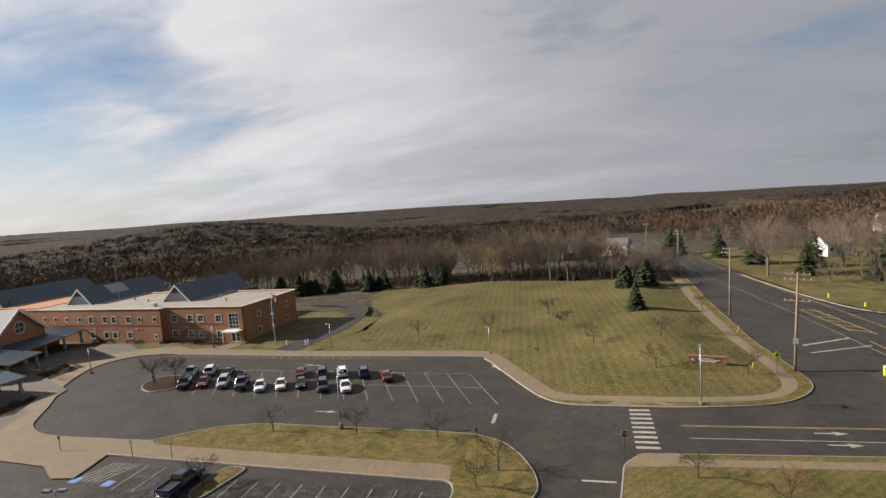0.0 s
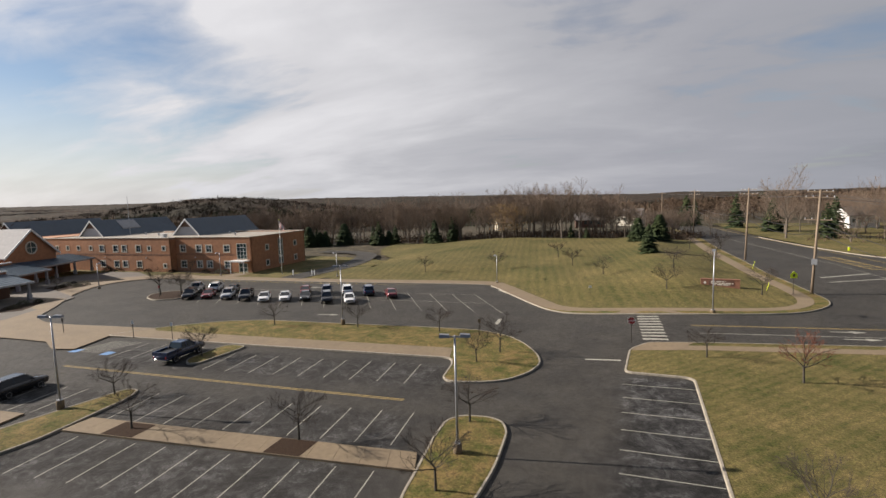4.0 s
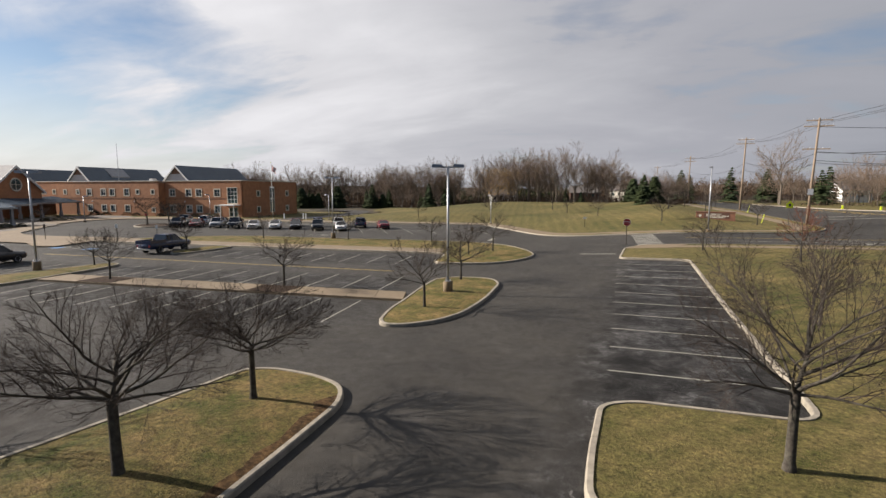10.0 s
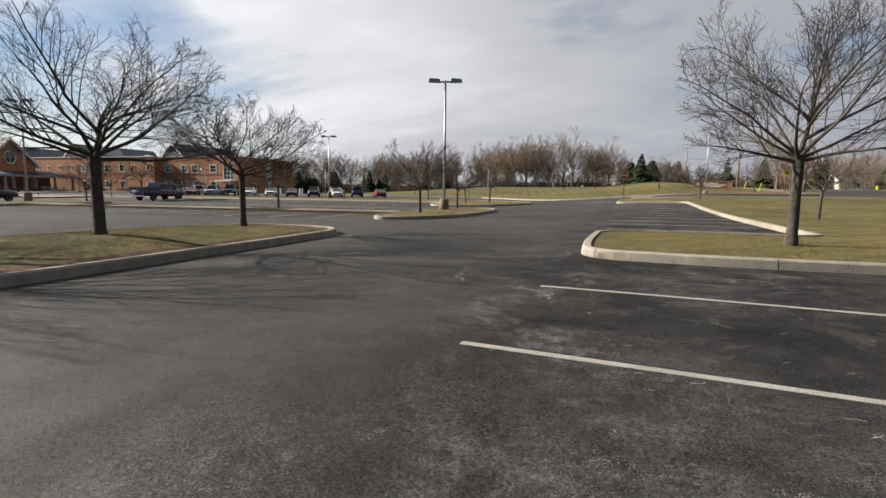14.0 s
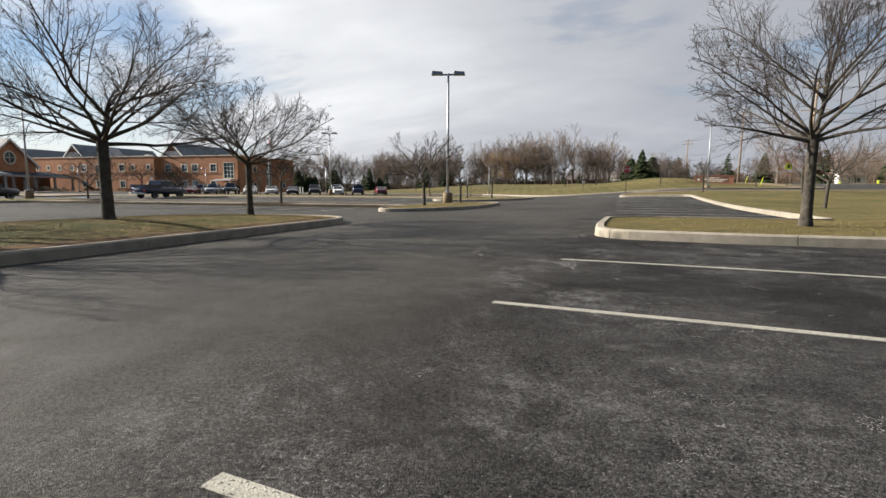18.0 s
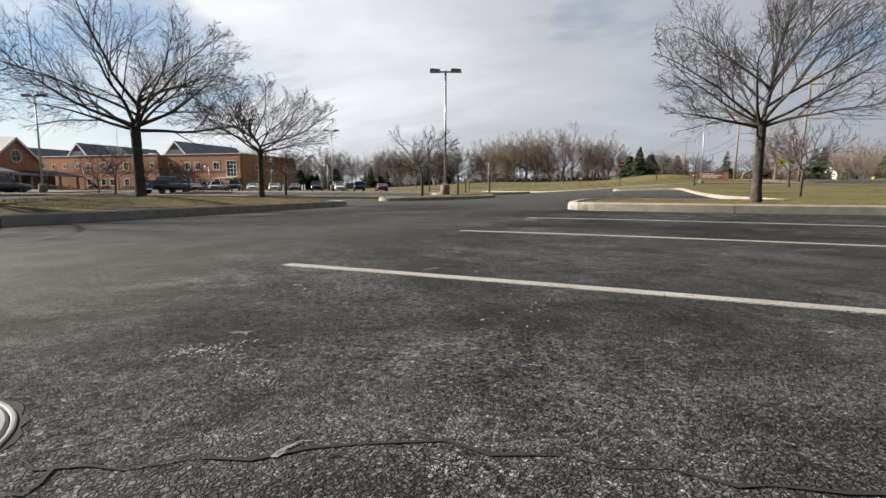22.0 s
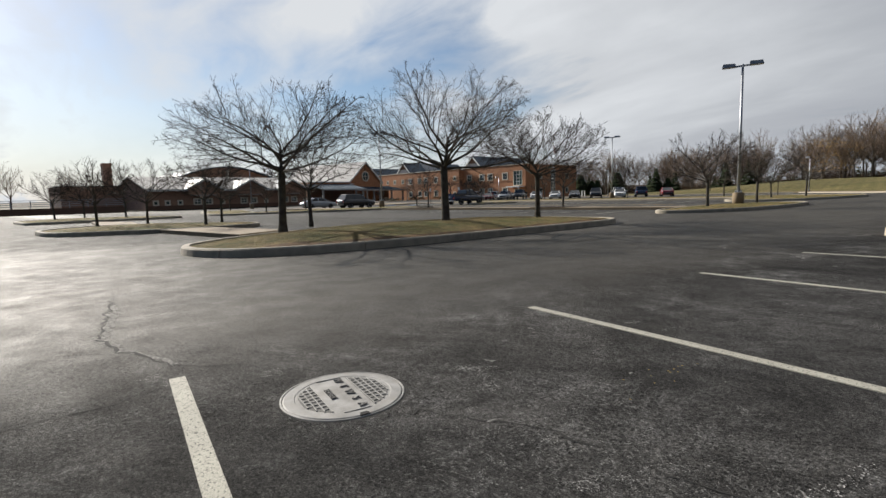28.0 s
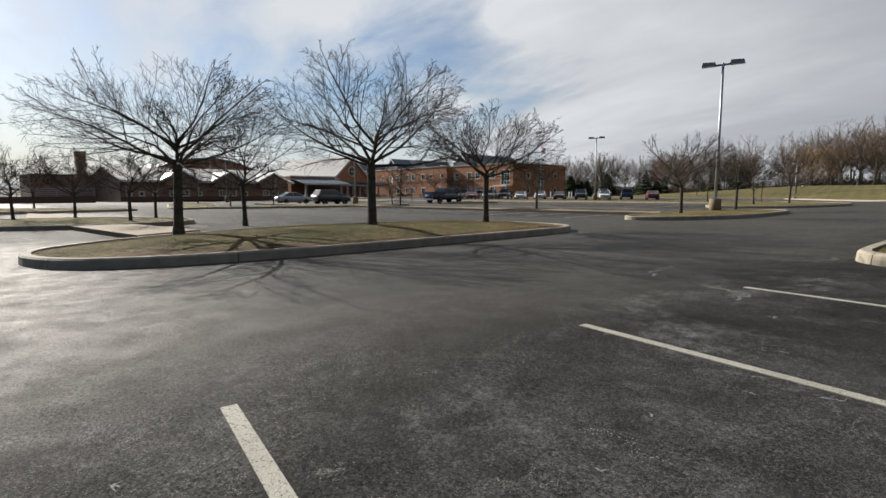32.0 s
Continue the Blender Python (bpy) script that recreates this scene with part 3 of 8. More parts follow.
def smoothed(line, steps=5):
    """An open polyline drawn as a flowing curve through its points."""
    P = [Vector(p) for p in line]
    out = []
    for i in range(len(P) - 1):
        p0, p1, p2, p3 = P[max(i - 1, 0)], P[i], P[i + 1], P[min(i + 2, len(P) - 1)]
        for k in range(steps):
            t = k / steps
            q = 0.5 * ((2 * p1) + (p2 - p0) * t + (2 * p0 - 5 * p1 + 4 * p2 - p3) * t * t + (3 * p1 - p0 - 3 * p2 + p3) * t ** 3)
            out.append((q.x, q.y))
    out.append((P[-1].x, P[-1].y))
    return out


def offset(line, d, closed):
    """The line moved d to its left."""
    n, out = len(line), []
    for i in range(n):
        a = Vector(line[i - 1] if closed or i else line[0])
        b = Vector(line[i])
        c = Vector(line[(i + 1) % n] if closed or i < n - 1 else line[-1])
        u = (b - a).normalized() if (b - a).length > 1e-6 else (c - b).normalized()
        v = (c - b).normalized() if (c - b).length > 1e-6 else u
        m = u + v
        m = m.normalized() if m.length > 1e-6 else u
        k = max(0.5, m.dot(u))
        out.append((b.x - m.y * d / k, b.y + m.x * d / k))
    return out


def area(poly):
    return 0.5 * sum(a[0] * b[1] - b[0] * a[1] for a, b in zip(poly, poly[1:] + poly[:1]))


def inside(p, poly):
    x, y = p
    hit = False
    for (x0, y0), (x1, y1) in zip(poly, poly[1:] + poly[:1]):
        if (y0 > y) != (y1 > y) and x < (x1 - x0) * (y - y0) / (y1 - y0) + x0:
            hit = not hit
    return hit


def kerb_run(name, line, closed, label, stone=3.0, stones=True, width=0.16, high=0.15):
    """A kerb along a line, its body to the left of it, cast in lengths with open joints. stones: each length a part of its own."""
    if closed:
        line = line + [line[0]]
    L = [0.0]
    for a, b in zip(line, line[1:]):
        L.append(L[-1] + math.dist(a, b))
    inner = offset(line[:-1], width, True) + [None] if closed else offset(line, width, False)
    if closed:
        inner[-1] = inner[0]
    root = thing(name, label, "kerb", kind="structure")
    cuts = [k * L[-1] / max(1, round(L[-1] / stone)) for k in range(max(1, round(L[-1] / stone)) + 1)]
    joined = Geo()

    def at(s):
        i = max(0, min(len(L) - 2, int(np.searchsorted(L, s) - 1)))
        w = (s - L[i]) / max(1e-9, L[i + 1] - L[i])
        mixp = lambda q: (q[i][0] * (1 - w) + q[i + 1][0] * w, q[i][1] * (1 - w) + q[i + 1][1] * w)
        return mixp(line), mixp(inner)

    for a, b in zip(cuts, cuts[1:]):
        ss = [a + 0.008] + [s for s in L if a + 0.05 < s < b - 0.05] + [b - 0.008]
        vs, fs = [], []
        for s in ss:
            (ox, oy), (ix, iy) = at(s)
            mid = lambda w: (ox * (1 - w) + ix * w, oy * (1 - w) + iy * w)
            vs += [(*mid(0), -0.05), (*mid(0.10), high - 0.03), (*mid(0.30), high), (*mid(1), high), (*mid(1), -0.05)]
        for i in range(len(ss) - 1):
            for k in range(4):
                p = i * 5 + k
                fs.append((p, p + 5, p + 6, p + 1))
        fs += [(0, 1, 2, 3, 4), tuple(len(vs) - 5 + k for k in (4, 3, 2, 1, 0))]
        if stones:
            part("kerb_stone", Geo().add(vs, fs), M_KERB, root)
        else:
            joined.add(vs, fs)
    if not stones:
        part("kerb_stones", joined, M_KERB, root)
    return root


def mound(poly, z0, rise, rings=5):
    """A turf top that swells from its edge to its middle."""
    cx, cy = sum(p[0] for p in poly) / len(poly), sum(p[1] for p in poly) / len(poly)
    g, n = Geo(), len(poly)
    vs = []
    for k in range(rings):
        w = k / rings
        z = z0 + rise * (1 - (1 - w) ** 2)
        vs += [(x + (cx - x) * w, y + (cy - y) * w, z + 0.012 * noise.noise(Vector((x * 2, y * 2, k)))) for x, y in poly]
    vs.append((cx, cy, z0 + rise))
    fs = [(k * n + i, k * n + (i + 1) % n, (k + 1) * n + (i + 1) % n, (k + 1) * n + i) for k in range(rings - 1) for i in range(n)]
    fs += [((rings - 1) * n + i, (rings - 1) * n + (i + 1) % n, rings * n) for i in range(n)]
    return g.add(vs, fs)


def flat(poly, z):
    tris = tessellate_polygon([[Vector((x, y, 0)) for x, y in poly]])
    g = Geo()
    fs = []
    for i, j, k in tris:
        (ax, ay), (bx, by), (cx, cy) = poly[i], poly[j], poly[k]
        fs.append((i, j, k) if (bx - ax) * (cy - ay) - (by - ay) * (cx - ax) > 0 else (i, k, j))
    return g.add([(x, y, z) for x, y in poly], fs)


def cut_up(geo, size):
    """The same sheet, cut along a grid so that it can follow the ground."""
    bm = bmesh.new()
    for p in geo.v:
        bm.verts.new(p)
    bm.verts.ensure_lookup_table()
    for f in geo.f:
        bm.faces.new([bm.verts[i] for i in f])
    for axis in (0, 1):
        lo, hi = min(p[axis] for p in geo.v), max(p[axis] for p in geo.v)
        k = math.ceil(lo / size) * size
        while k < hi:
            bmesh.ops.bisect_plane(bm, geom=bm.verts[:] + bm.edges[:] + bm.faces[:], plane_co=(k, k, 0), plane_no=(1 - axis, axis, 0))
            k += size
    bm.verts.index_update()
    out = Geo().add([tuple(v.co) for v in bm.verts], [tuple(v.index for v in f.verts) for f in bm.faces])
    bm.free()
    return out


def band(outer, inner, z):
    g = Geo()
    n = len(outer)
    g.add([(x, y, z) for x, y in outer] + [(x, y, z) for x, y in inner], [(i, i + 1, n + i + 1, n + i) for i in range(n - 1)])
    return g


def stripe(g, a, b, width=0.083, z=0.004):
    """A painted bar, laid in short lengths so that it follows the ground."""
    a, b = Vector(a), Vector(b)
    L = (b - a).length
    d = (b - a) / L
    n = Vector((-d.y, d.x)) * width / 2
    k = max(1, round(L / 0.5))
    vs = []
    for i in range(k + 1):
        p = a + d * (L * i / k)
        vs += [(p.x - n.x, p.y - n.y, -0.01), (p.x - n.x, p.y - n.y, z), (p.x + n.x, p.y + n.y, z), (p.x + n.x, p.y + n.y, -0.01)]
    fs = [(4 * i + j, 4 * i + j + 4, 4 * i + j + 5, 4 * i + j + 1) for i in range(k) for j in range(3)]
    return g.add(vs, [f[::-1] for f in fs] + [(0, 1, 2, 3), (4 * k + 3, 4 * k + 2, 4 * k + 1, 4 * k)])

# ---- the ground ----
KERB_SOUTH = [(-62.8, 46.1), (-67.3, 45.4), (-78.1, 43.8), (-83.0, 43.9), (-87.3, 45.3), (-90.2, 47.6), (-94.5, 51.8), (-104.0, 60.6), (-109.5, 69.8), (-107.5, 77.0), (-99.0, 80.4)]
KERB_NORTH = [(-99.0, 80.4), (-62.8, 84.1), (-31.5, 88.6), (-27.0, 87.3), (-23.0, 82.4), (-16.3, 74.0), (-13.0, 70.8), (-9.5, 69.6), (-2.5, 70.4), (8.2, 72.1), (17.0, 75.0), (21.5, 79.1), (23.2, 83.2), (22.6, 88.0), (21.0, 95.0), (19.0, 104.0), (16.2, 129.0), (13.6, 173.0), (6.0, 230.0), (-4.0, 300.0)]
WALK_NORTH = [(-97.5, 84.6), (-62.5, 87.7), (-30.8, 92.2), (-25.0, 89.8), (-20.0, 83.8), (-14.0, 76.2), (-12.3, 74.2), (-9.3, 73.0), (-2.6, 73.8), (7.6, 75.4), (14.8, 77.3), (18.3, 80.0), (19.4, 84.0), (18.9, 88.6), (17.3, 95.4), (15.3, 104.4), (12.2, 129.0), (9.8, 173.0), (3.0, 230.0), (-7.0, 300.0)]
K_NORTH, W_NORTH = smoothed(KERB_NORTH, 5), smoothed(WALK_NORTH, 5)


def step(a, b, x):
    w = max(0.0, min(1.0, (x - a) / (b - a)))
    return w * w * (3 - 2 * w)


def lift(x, y):
    """How the main road and its footpath climb towards the north-east."""
    return 2.3 * step(74, 128, y) * step(-12, 12, x)


def field_rise(x, y):
    """How far the playing field swells above the car park."""
    edge = float(np.interp(x, PATH_X, PATH_Y))
    side = float(np.interp(y, (80.0, 88.6, 95.4, 104.4, 129.0, 173.0), (18.3, 18.9, 17.3, 15.3, 12.2, 9.8)))
    d = y - edge - 4.5
    swell = (1.1 * step(0, 18, d) + 1.5 * step(8, 62, d)) * step(-80, -40, x) * (1 - step(side - 15, side - 0.5, x))
    return swell + lift(x, y)


PATH_X, PATH_Y = [p[0] for p in KERB_NORTH[:12]], [p[1] for p in KERB_NORTH[:12]]


def land(x, y):
    """The lie of the land beyond the campus."""
    far = math.hypot(x, y)
    z = -0.15 - 0.5 * step(60, 80, y) * step(-95, -66, x) * (1 - step(150, 168, y)) + field_rise(x, y) * step(150, 168, y) * (1 - step(200, 320, y))
    z -= 14 * step(190, 520, -0.75 * x + 0.66 * y) * (1 - 0.6 * step(-40, 300, x))
    z += step(400, 1400, far) * 10 * noise.noise(Vector((x * 0.0016, y * 0.0016, 3)))
    z += 30 * step(450, 900, far) * math.exp(-((math.atan2(-x, y) - 0.80) / 0.20) ** 2) * (1 - step(1000, 1500, far))
    z += step(1200, 3600, far) * (1 - 1.5 * step(-0.5, 0.35, math.atan2(x, y))) * (36 + 22 * noise.noise(Vector((x * 0.0007, y * 0.0007, 8))))
    z += 4 * step(200, 1300, far) * step(-0.05, -0.6, math.atan2(-x, y)) if math.atan2(-x, y) < -0.05 else 0
    return z


g = Geo()
rads = [0, 12, 30, 50, 70, 90, 105, 120, 135, 150, 165, 180, 200, 225, 255, 290, 330, 380, 440, 520, 620, 740, 880, 1040, 1250, 1500, 1800, 2200, 2700, 3300, 4000]
SEG = 144
vs = [(0, 0, -0.12)]
for r in rads[1:]:
    for s in range(SEG):
        a = 2 * math.pi * s / SEG
        x, y = r * math.cos(a), r * math.sin(a)
        vs.append((x, y, land(x, y)))
fs = [(0, 1 + s, 1 + (s + 1) % SEG) for s in range(SEG)]
for k in range(len(rads) - 2):
    for s in range(SEG):
        a, b = 1 + k * SEG + s, 1 + k * SEG + (s + 1) % SEG
        fs.append((a, a + SEG, b + SEG, b))
structure("ground", g.add(vs, fs), M_GROUND, "rolling winter ground of dull grass and leaf litter", "ground", True)

ROW = radians(8.3)
RU, RV = Vector((math.cos(ROW), math.sin(ROW))), Vector((-math.sin(ROW), math.cos(ROW)))


def rv(x, y):
    return Vector((x, y)).dot(RV)


def bay_at(x, y):
    """How much of a parking bay, rather than a lane, a place of the car park is."""
    w = 0.25 * noise.noise(Vector((x * 0.4, y * 0.4, 0)))
    east = step(-3.2, -0.4, x + w * 2) * (1 - step(5.5, 7.0, x)) * step(-30, -28, y) * (1 - step(46, 47.5, y))
    v = rv(x, y) + w * 3
    west = 0.0
    for a, b in ((21.0, 28.2), (29.0, 35.6), (40.5, 47.5)):
        west = max(west, step(a - 0.8, a + 1.5, v) * (1 - step(b - 1.5, b + 0.8, v)))
    west *= 0.52 * (1 - step(-17.5, -14.0, x)) * step(-60, -56, x)
    rows = 0.0
    for a, b in ((-3.2, 4.0), (8.5, 15.5)):
        vv = rv(x, y)
        rows = max(rows, step(a - 1, a + 1, vv) * (1 - step(b - 1, b + 1, vv)))
    rows *= (1 - step(-17, -13.5, x)) * 0.35
    return max(east, west, rows)


def asphalt_sheet(name, x0, x1, y0, y1, size, z, label, cat, keep=None):
    nx, ny = int((x1 - x0) / size), int((y1 - y0) / size)
    vs = [(x0 + i * size, y0 + j * size, z) for j in range(ny + 1) for i in range(nx + 1)]
    fs = [(j * (nx + 1) + i, j * (nx + 1) + i + 1, (j + 1) * (nx + 1) + i + 1, (j + 1) * (nx + 1) + i) for j in range(ny) for i in range(nx)]
    me = Geo().add(vs, fs).mesh(name, M_ASPHALT)
    me.attributes.new("bay", "FLOAT", "POINT").data.foreach_set("value", [bay_at(p[0], p[1]) for p in vs])
    return tagged(new(name, me), label, cat, "", "structure")


asphalt_sheet("car_park", -116, 68, -62, 92, 1.0, 0.0, "worn brown-grey asphalt car park with black sealed bays", "car park")
road_line = smoothed([(46, 91), (40.5, 105), (36.5, 118), (31.5, 140), (26.0, 170), (17.0, 232), (6.0, 300), (-6.0, 380)], 5)
left = smoothed([(21.7, 91.5), (18.6, 106), (16.2, 129), (13.6, 173), (6.0, 230), (-4.0, 300), (-18, 380)], 6)
right = smoothed([(68.0, 91.5), (60.0, 106), (39.5, 129), (31.0, 173), (20.0, 230), (9.0, 300), (-5, 380)], 6)
structure("road", band(right, left, -0.012), M_ASPHALT, "grey asphalt main road running off past the field", "road")

# the playing field: a mown sheet under the inner edge of the footpath
half = [((a[0] + b[0]) / 2, (a[1] + b[1]) / 2) for a, b in zip(K_NORTH, W_NORTH)]
FIELD = [p for p in half if p[0] > -66 and p[1] < 160] + [(10, 160), (-40, 162), (-88, 166), (-84, 146), (-76, 132), (-66, 120), (-62, 104), (-66.5, 92)]
xs = np.arange(-100, 28, 1.0)
ys = np.arange(70, 192, 1.0)
index, vs, fs = {}, [], []


def vert(i, j):
    if (i, j) not in index:
        x, y = xs[i], ys[j]
        index[(i, j)] = len(vs)
        vs.append((x, y, 0.135 + field_rise(x, y) + 0.02 * noise.noise(Vector((x * 0.3, y * 0.3, 0)))))
    return index[(i, j)]


for j in range(len(ys) - 1):
    for i in range(len(xs) - 1):
        if inside((xs[i] + 0.5, ys[j] + 0.5), FIELD):
            fs.append((vert(i, j), vert(i + 1, j), vert(i + 1, j + 1), vert(i, j + 1)))
structure("field_lawn", Geo().add(vs, fs), M_FIELD, "wide mown winter field with pale and green mower bands", "lawn", True)

# footpath round the field, cast in slabs
slabs = thing("footpath", "pale tan concrete footpath round the field and bus loop", "footpath", kind="structure")
run = [0.0]
for a, b in zip(K_NORTH, K_NORTH[1:]):
    run.append(run[-1] + math.dist(a, b))
ko, ki = offset(K_NORTH, 0.16, False), W_NORTH


def along(line, s):
    i = max(0, min(len(run) - 2, int(np.searchsorted(run, s) - 1)))
    w = (s - run[i]) / max(1e-9, run[i + 1] - run[i])
    return (line[i][0] * (1 - w) + line[i + 1][0] * w, line[i][1] * (1 - w) + line[i + 1][1] * w)


s = 0.0
while s < min(run[-1] - 3, 330):
    e = s + 2.0
    o0, o1, i0, i1 = along(ko, s + 0.01), along(ko, e - 0.01), along(ki, s + 0.01), along(ki, e - 0.01)
    # from the loop eastwards a strip of turf lies between kerb and path
    w = 0.45 * step(88, 104, s)
    mixp = lambda a, b: (a[0] * (1 - w) + b[0] * w, a[1] * (1 - w) + b[1] * w)
    z = 0.152 if w == 0 else 0.158
    part("slab", Geo().prism([mixp(o0, i0), mixp(o1, i1), i1, i0], 0.02, z), M_CONCRETE, slabs)
    s = e
structure("verge_turf", band(offset(K_NORTH, 0.15, False), half, 0.142), M_ISLAND, "dry tan turf strip between kerb and footpath", "turf strip")
kerb_run("kerb_field", K_NORTH, False, "weathered pale concrete kerb along the field", 3.0, False)

# the east lawn with its parking notch
LAWN_E = rounded([(-1.35, 11.8), (-1.2, 9.6), (1.1, 9.4), (4.0, 9.65), (70, 15.0), (75, 66), (48, 66.5), (24.0, 62.3), (-0.2, 57.4), (-2.0, 54.5), (-2.2, 47.3), (3.55, 47.3), (4.45, 15.95), (-0.4, 15.55), (-1.35, 14.9)], 0.9)
structure("east_lawn", cut_up(flat(offset(LAWN_E, 0.1, True), 0.14), 3.0), M_LAWN, "broad mown lawn of tan and olive winter grass", "lawn")
kerb_run("kerb_east_lawn", LAWN_E, True, "weathered concrete kerb with open joints round the east lawn", 3.05, True, 0.19, 0.175)
path_e = thing("entrance_footpath", "pale concrete footpath along the entrance drive", "footpath", kind="structure")
pe = [(-0.9, 55.2), (24.0, 60.2), (48.0, 64.6)]
for a, b in ((pe[0], pe[1]), (pe[1], pe[2])):
    d = math.dist(a, b)
    for k in range(int(d / 1.8)):
        w0, w1 = (k * 1.8 + 0.01) / d, (k * 1.8 + 1.79) / d
        p, q = Vector(a).lerp(Vector(b), w0), Vector(a).lerp(Vector(b), w1)
        n = Vector((-(q - p).y, (q - p).x)).normalized() * 0.75
        part("slab", Geo().prism([tuple(p - n), tuple(q - n), tuple(q + n), tuple(p + n)], 0.05, 0.158), M_CONCRETE, path_e)
part("ramp", Geo().prism([(-1.6, 54.6), (-1.7, 54.0), (2.6, 55.0), (4.4, 58.1), (-0.2, 57.2)], 0.05, 0.163), M_CONCRETE, path_e)
part("ramp", Geo().prism([(-3.4, 71.9), (-4.4, 70.4), (4.2, 71.7), (2.4, 73.0)], 0.05, 0.164), M_CONCRETE, slabs)

# planted islands
ISLANDS = {
    "island_near": [(-8.5, 12.2), (-9.2, 13.4), (-10.6, 13.9), (-12.4, 13.95), (-13.5, 13.5), (-14.1, 9.0), (-14.8, 5.0), (-14.5, 2.8), (-13.2, 0.9), (-11.6, -0.35), (-10.2, -0.5), (-8.8, 0.1), (-8.1, 1.5), (-7.9, 4.0), (-8.2, 8.5)],
    "island_lamp": [(-12.4, 21.3), (-11.8, 20.5), (-10.7, 20.8), (-9.5, 22.0), (-8.8, 24.0), (-8.7, 28.0), (-9.2, 32.7), (-10.0, 34.2), (-11.2, 34.6), (-13.3, 34.2), (-14.2, 33.0), (-14.0, 30.0), (-13.3, 25.8), (-13.0, 23.4)],
    "island_drive": [(-17.9, 41.2), (-17.0, 40.3), (-14.3, 40.9), (-12.0, 42.1), (-10.4, 44.6), (-9.8, 47.6), (-10.8, 50.6), (-13.0, 54.0), (-15.6, 56.5), (-19.4, 57.9), (-26.2, 57.4), (-38.9, 55.7), (-50.6, 54.4), (-56.0, 52.2), (-59.9, 49.1), (-62.8, 46.1), (-66.0, 41.3), (-42.0, 44.0), (-19.2, 46.6), (-18.4, 45.0)],
    "island_pickup": [(-44.9, 36.2), (-43.9, 37.0), (-43.4, 43.6), (-46.6, 43.2), (-46.5, 37.4)],
    "island_west_lamp": [(-41.2, 18.6), (-41.0, 20.5), (-42.0, 28.0), (-43.0, 29.7), (-44.4, 29.4), (-45.4, 23.6), (-46.6, 17.0), (-47.4, 11.0), (-45.8, 9.6), (-43.6, 10.2)],
    "island_bus_loop": [(-85.4, 61.6), (-87.8, 64.5), (-87.0, 67.9), (-83.0, 69.0), (-79.2, 66.6), (-77.8, 62.6), (-81.5, 60.2)],
    "island_far_a": [(-22.2, -3.1), (-26.0, -3.8), (-29.0, -2.0), (-28.5, 1.5), (-24.0, 5.0), (-21.4, 4.6), (-20.6, 1.0)],
    "island_far_b": [(-40.0, -4.8), (-47.0, -6.0), (-52.5, -3.5), (-49.0, 3.0), (-43.0, 5.2), (-41.0, 0.0)],
    "island_far_c": [(-43.0, 8.6), (-46.0, 7.2), (-62.0, 9.6), (-66.0, 12.8), (-62.0, 14.6), (-46.0, 11.4)],
}
TURF = {"island_bus_loop": M_MULCH}
for key, poly in ISLANDS.items():
    if area(poly) < 0:
        poly = poly[::-1]
    out = rounded(poly, 1.4, 4)
    near = key in ("island_near", "island_lamp")
    kerb_run("kerb_" + key, out, True, "weathered pale concrete kerb round a planted island", 3.0, near, 0.19, 0.175)
    inner = offset(out, 0.12, True)
    if key == "island_drive":
        geo = cut_up(flat(inner, 0.145), 3.0)
    else:
        geo = mound(inner, 0.135, 0.26 if key == "island_near" else 0.12)
    structure("turf_" + key, geo, TURF.get(key, M_ISLAND), "dark bark mulch bed" if key in TURF else "dry tan and olive turf on a planted island", "turf", True)

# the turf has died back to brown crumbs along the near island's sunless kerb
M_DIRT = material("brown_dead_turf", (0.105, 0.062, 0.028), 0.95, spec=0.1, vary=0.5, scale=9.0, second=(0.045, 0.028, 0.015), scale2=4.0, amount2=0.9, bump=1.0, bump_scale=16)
rim = ISLANDS["island_near"] if area(ISLANDS["island_near"]) > 0 else ISLANDS["island_near"][::-1]
rim = offset(rounded(rim, 1.4, 4), 0.2, True)
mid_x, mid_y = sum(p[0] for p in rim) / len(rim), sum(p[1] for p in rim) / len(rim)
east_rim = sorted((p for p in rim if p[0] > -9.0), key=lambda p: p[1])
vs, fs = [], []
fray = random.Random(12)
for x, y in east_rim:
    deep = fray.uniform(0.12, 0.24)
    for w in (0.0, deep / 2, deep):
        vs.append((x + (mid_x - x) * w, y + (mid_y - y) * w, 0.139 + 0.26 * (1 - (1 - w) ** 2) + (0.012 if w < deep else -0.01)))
for i in range(len(east_rim) - 1):
    for k in range(2):
        a = 3 * i + k
        fs.append((a, a + 3, a + 4, a + 1))
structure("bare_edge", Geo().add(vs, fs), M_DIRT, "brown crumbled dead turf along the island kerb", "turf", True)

# concrete walks laid across the car park
walks = thing("cross_walks", "pale concrete walks between the rows of bays", "footpath", kind="structure")


def walk_strip(a0, a1, b0, b1, z, count):
    """A walk from the edge a0-a1 to the edge b0-b1, in slabs."""
    a0, a1, b0, b1 = (Vector(p) for p in (a0, a1, b0, b1))
    for k in range(count):
        w0, w1 = (k + 0.006) / count, (k + 0.994) / count
        part("slab", Geo().prism([tuple(a0.lerp(b0, w0)), tuple(a0.lerp(b0, w1)), tuple(a1.lerp(b1, w1)), tuple(a1.lerp(b1, w0))], 0.0, z), M_CONCRETE, walks)


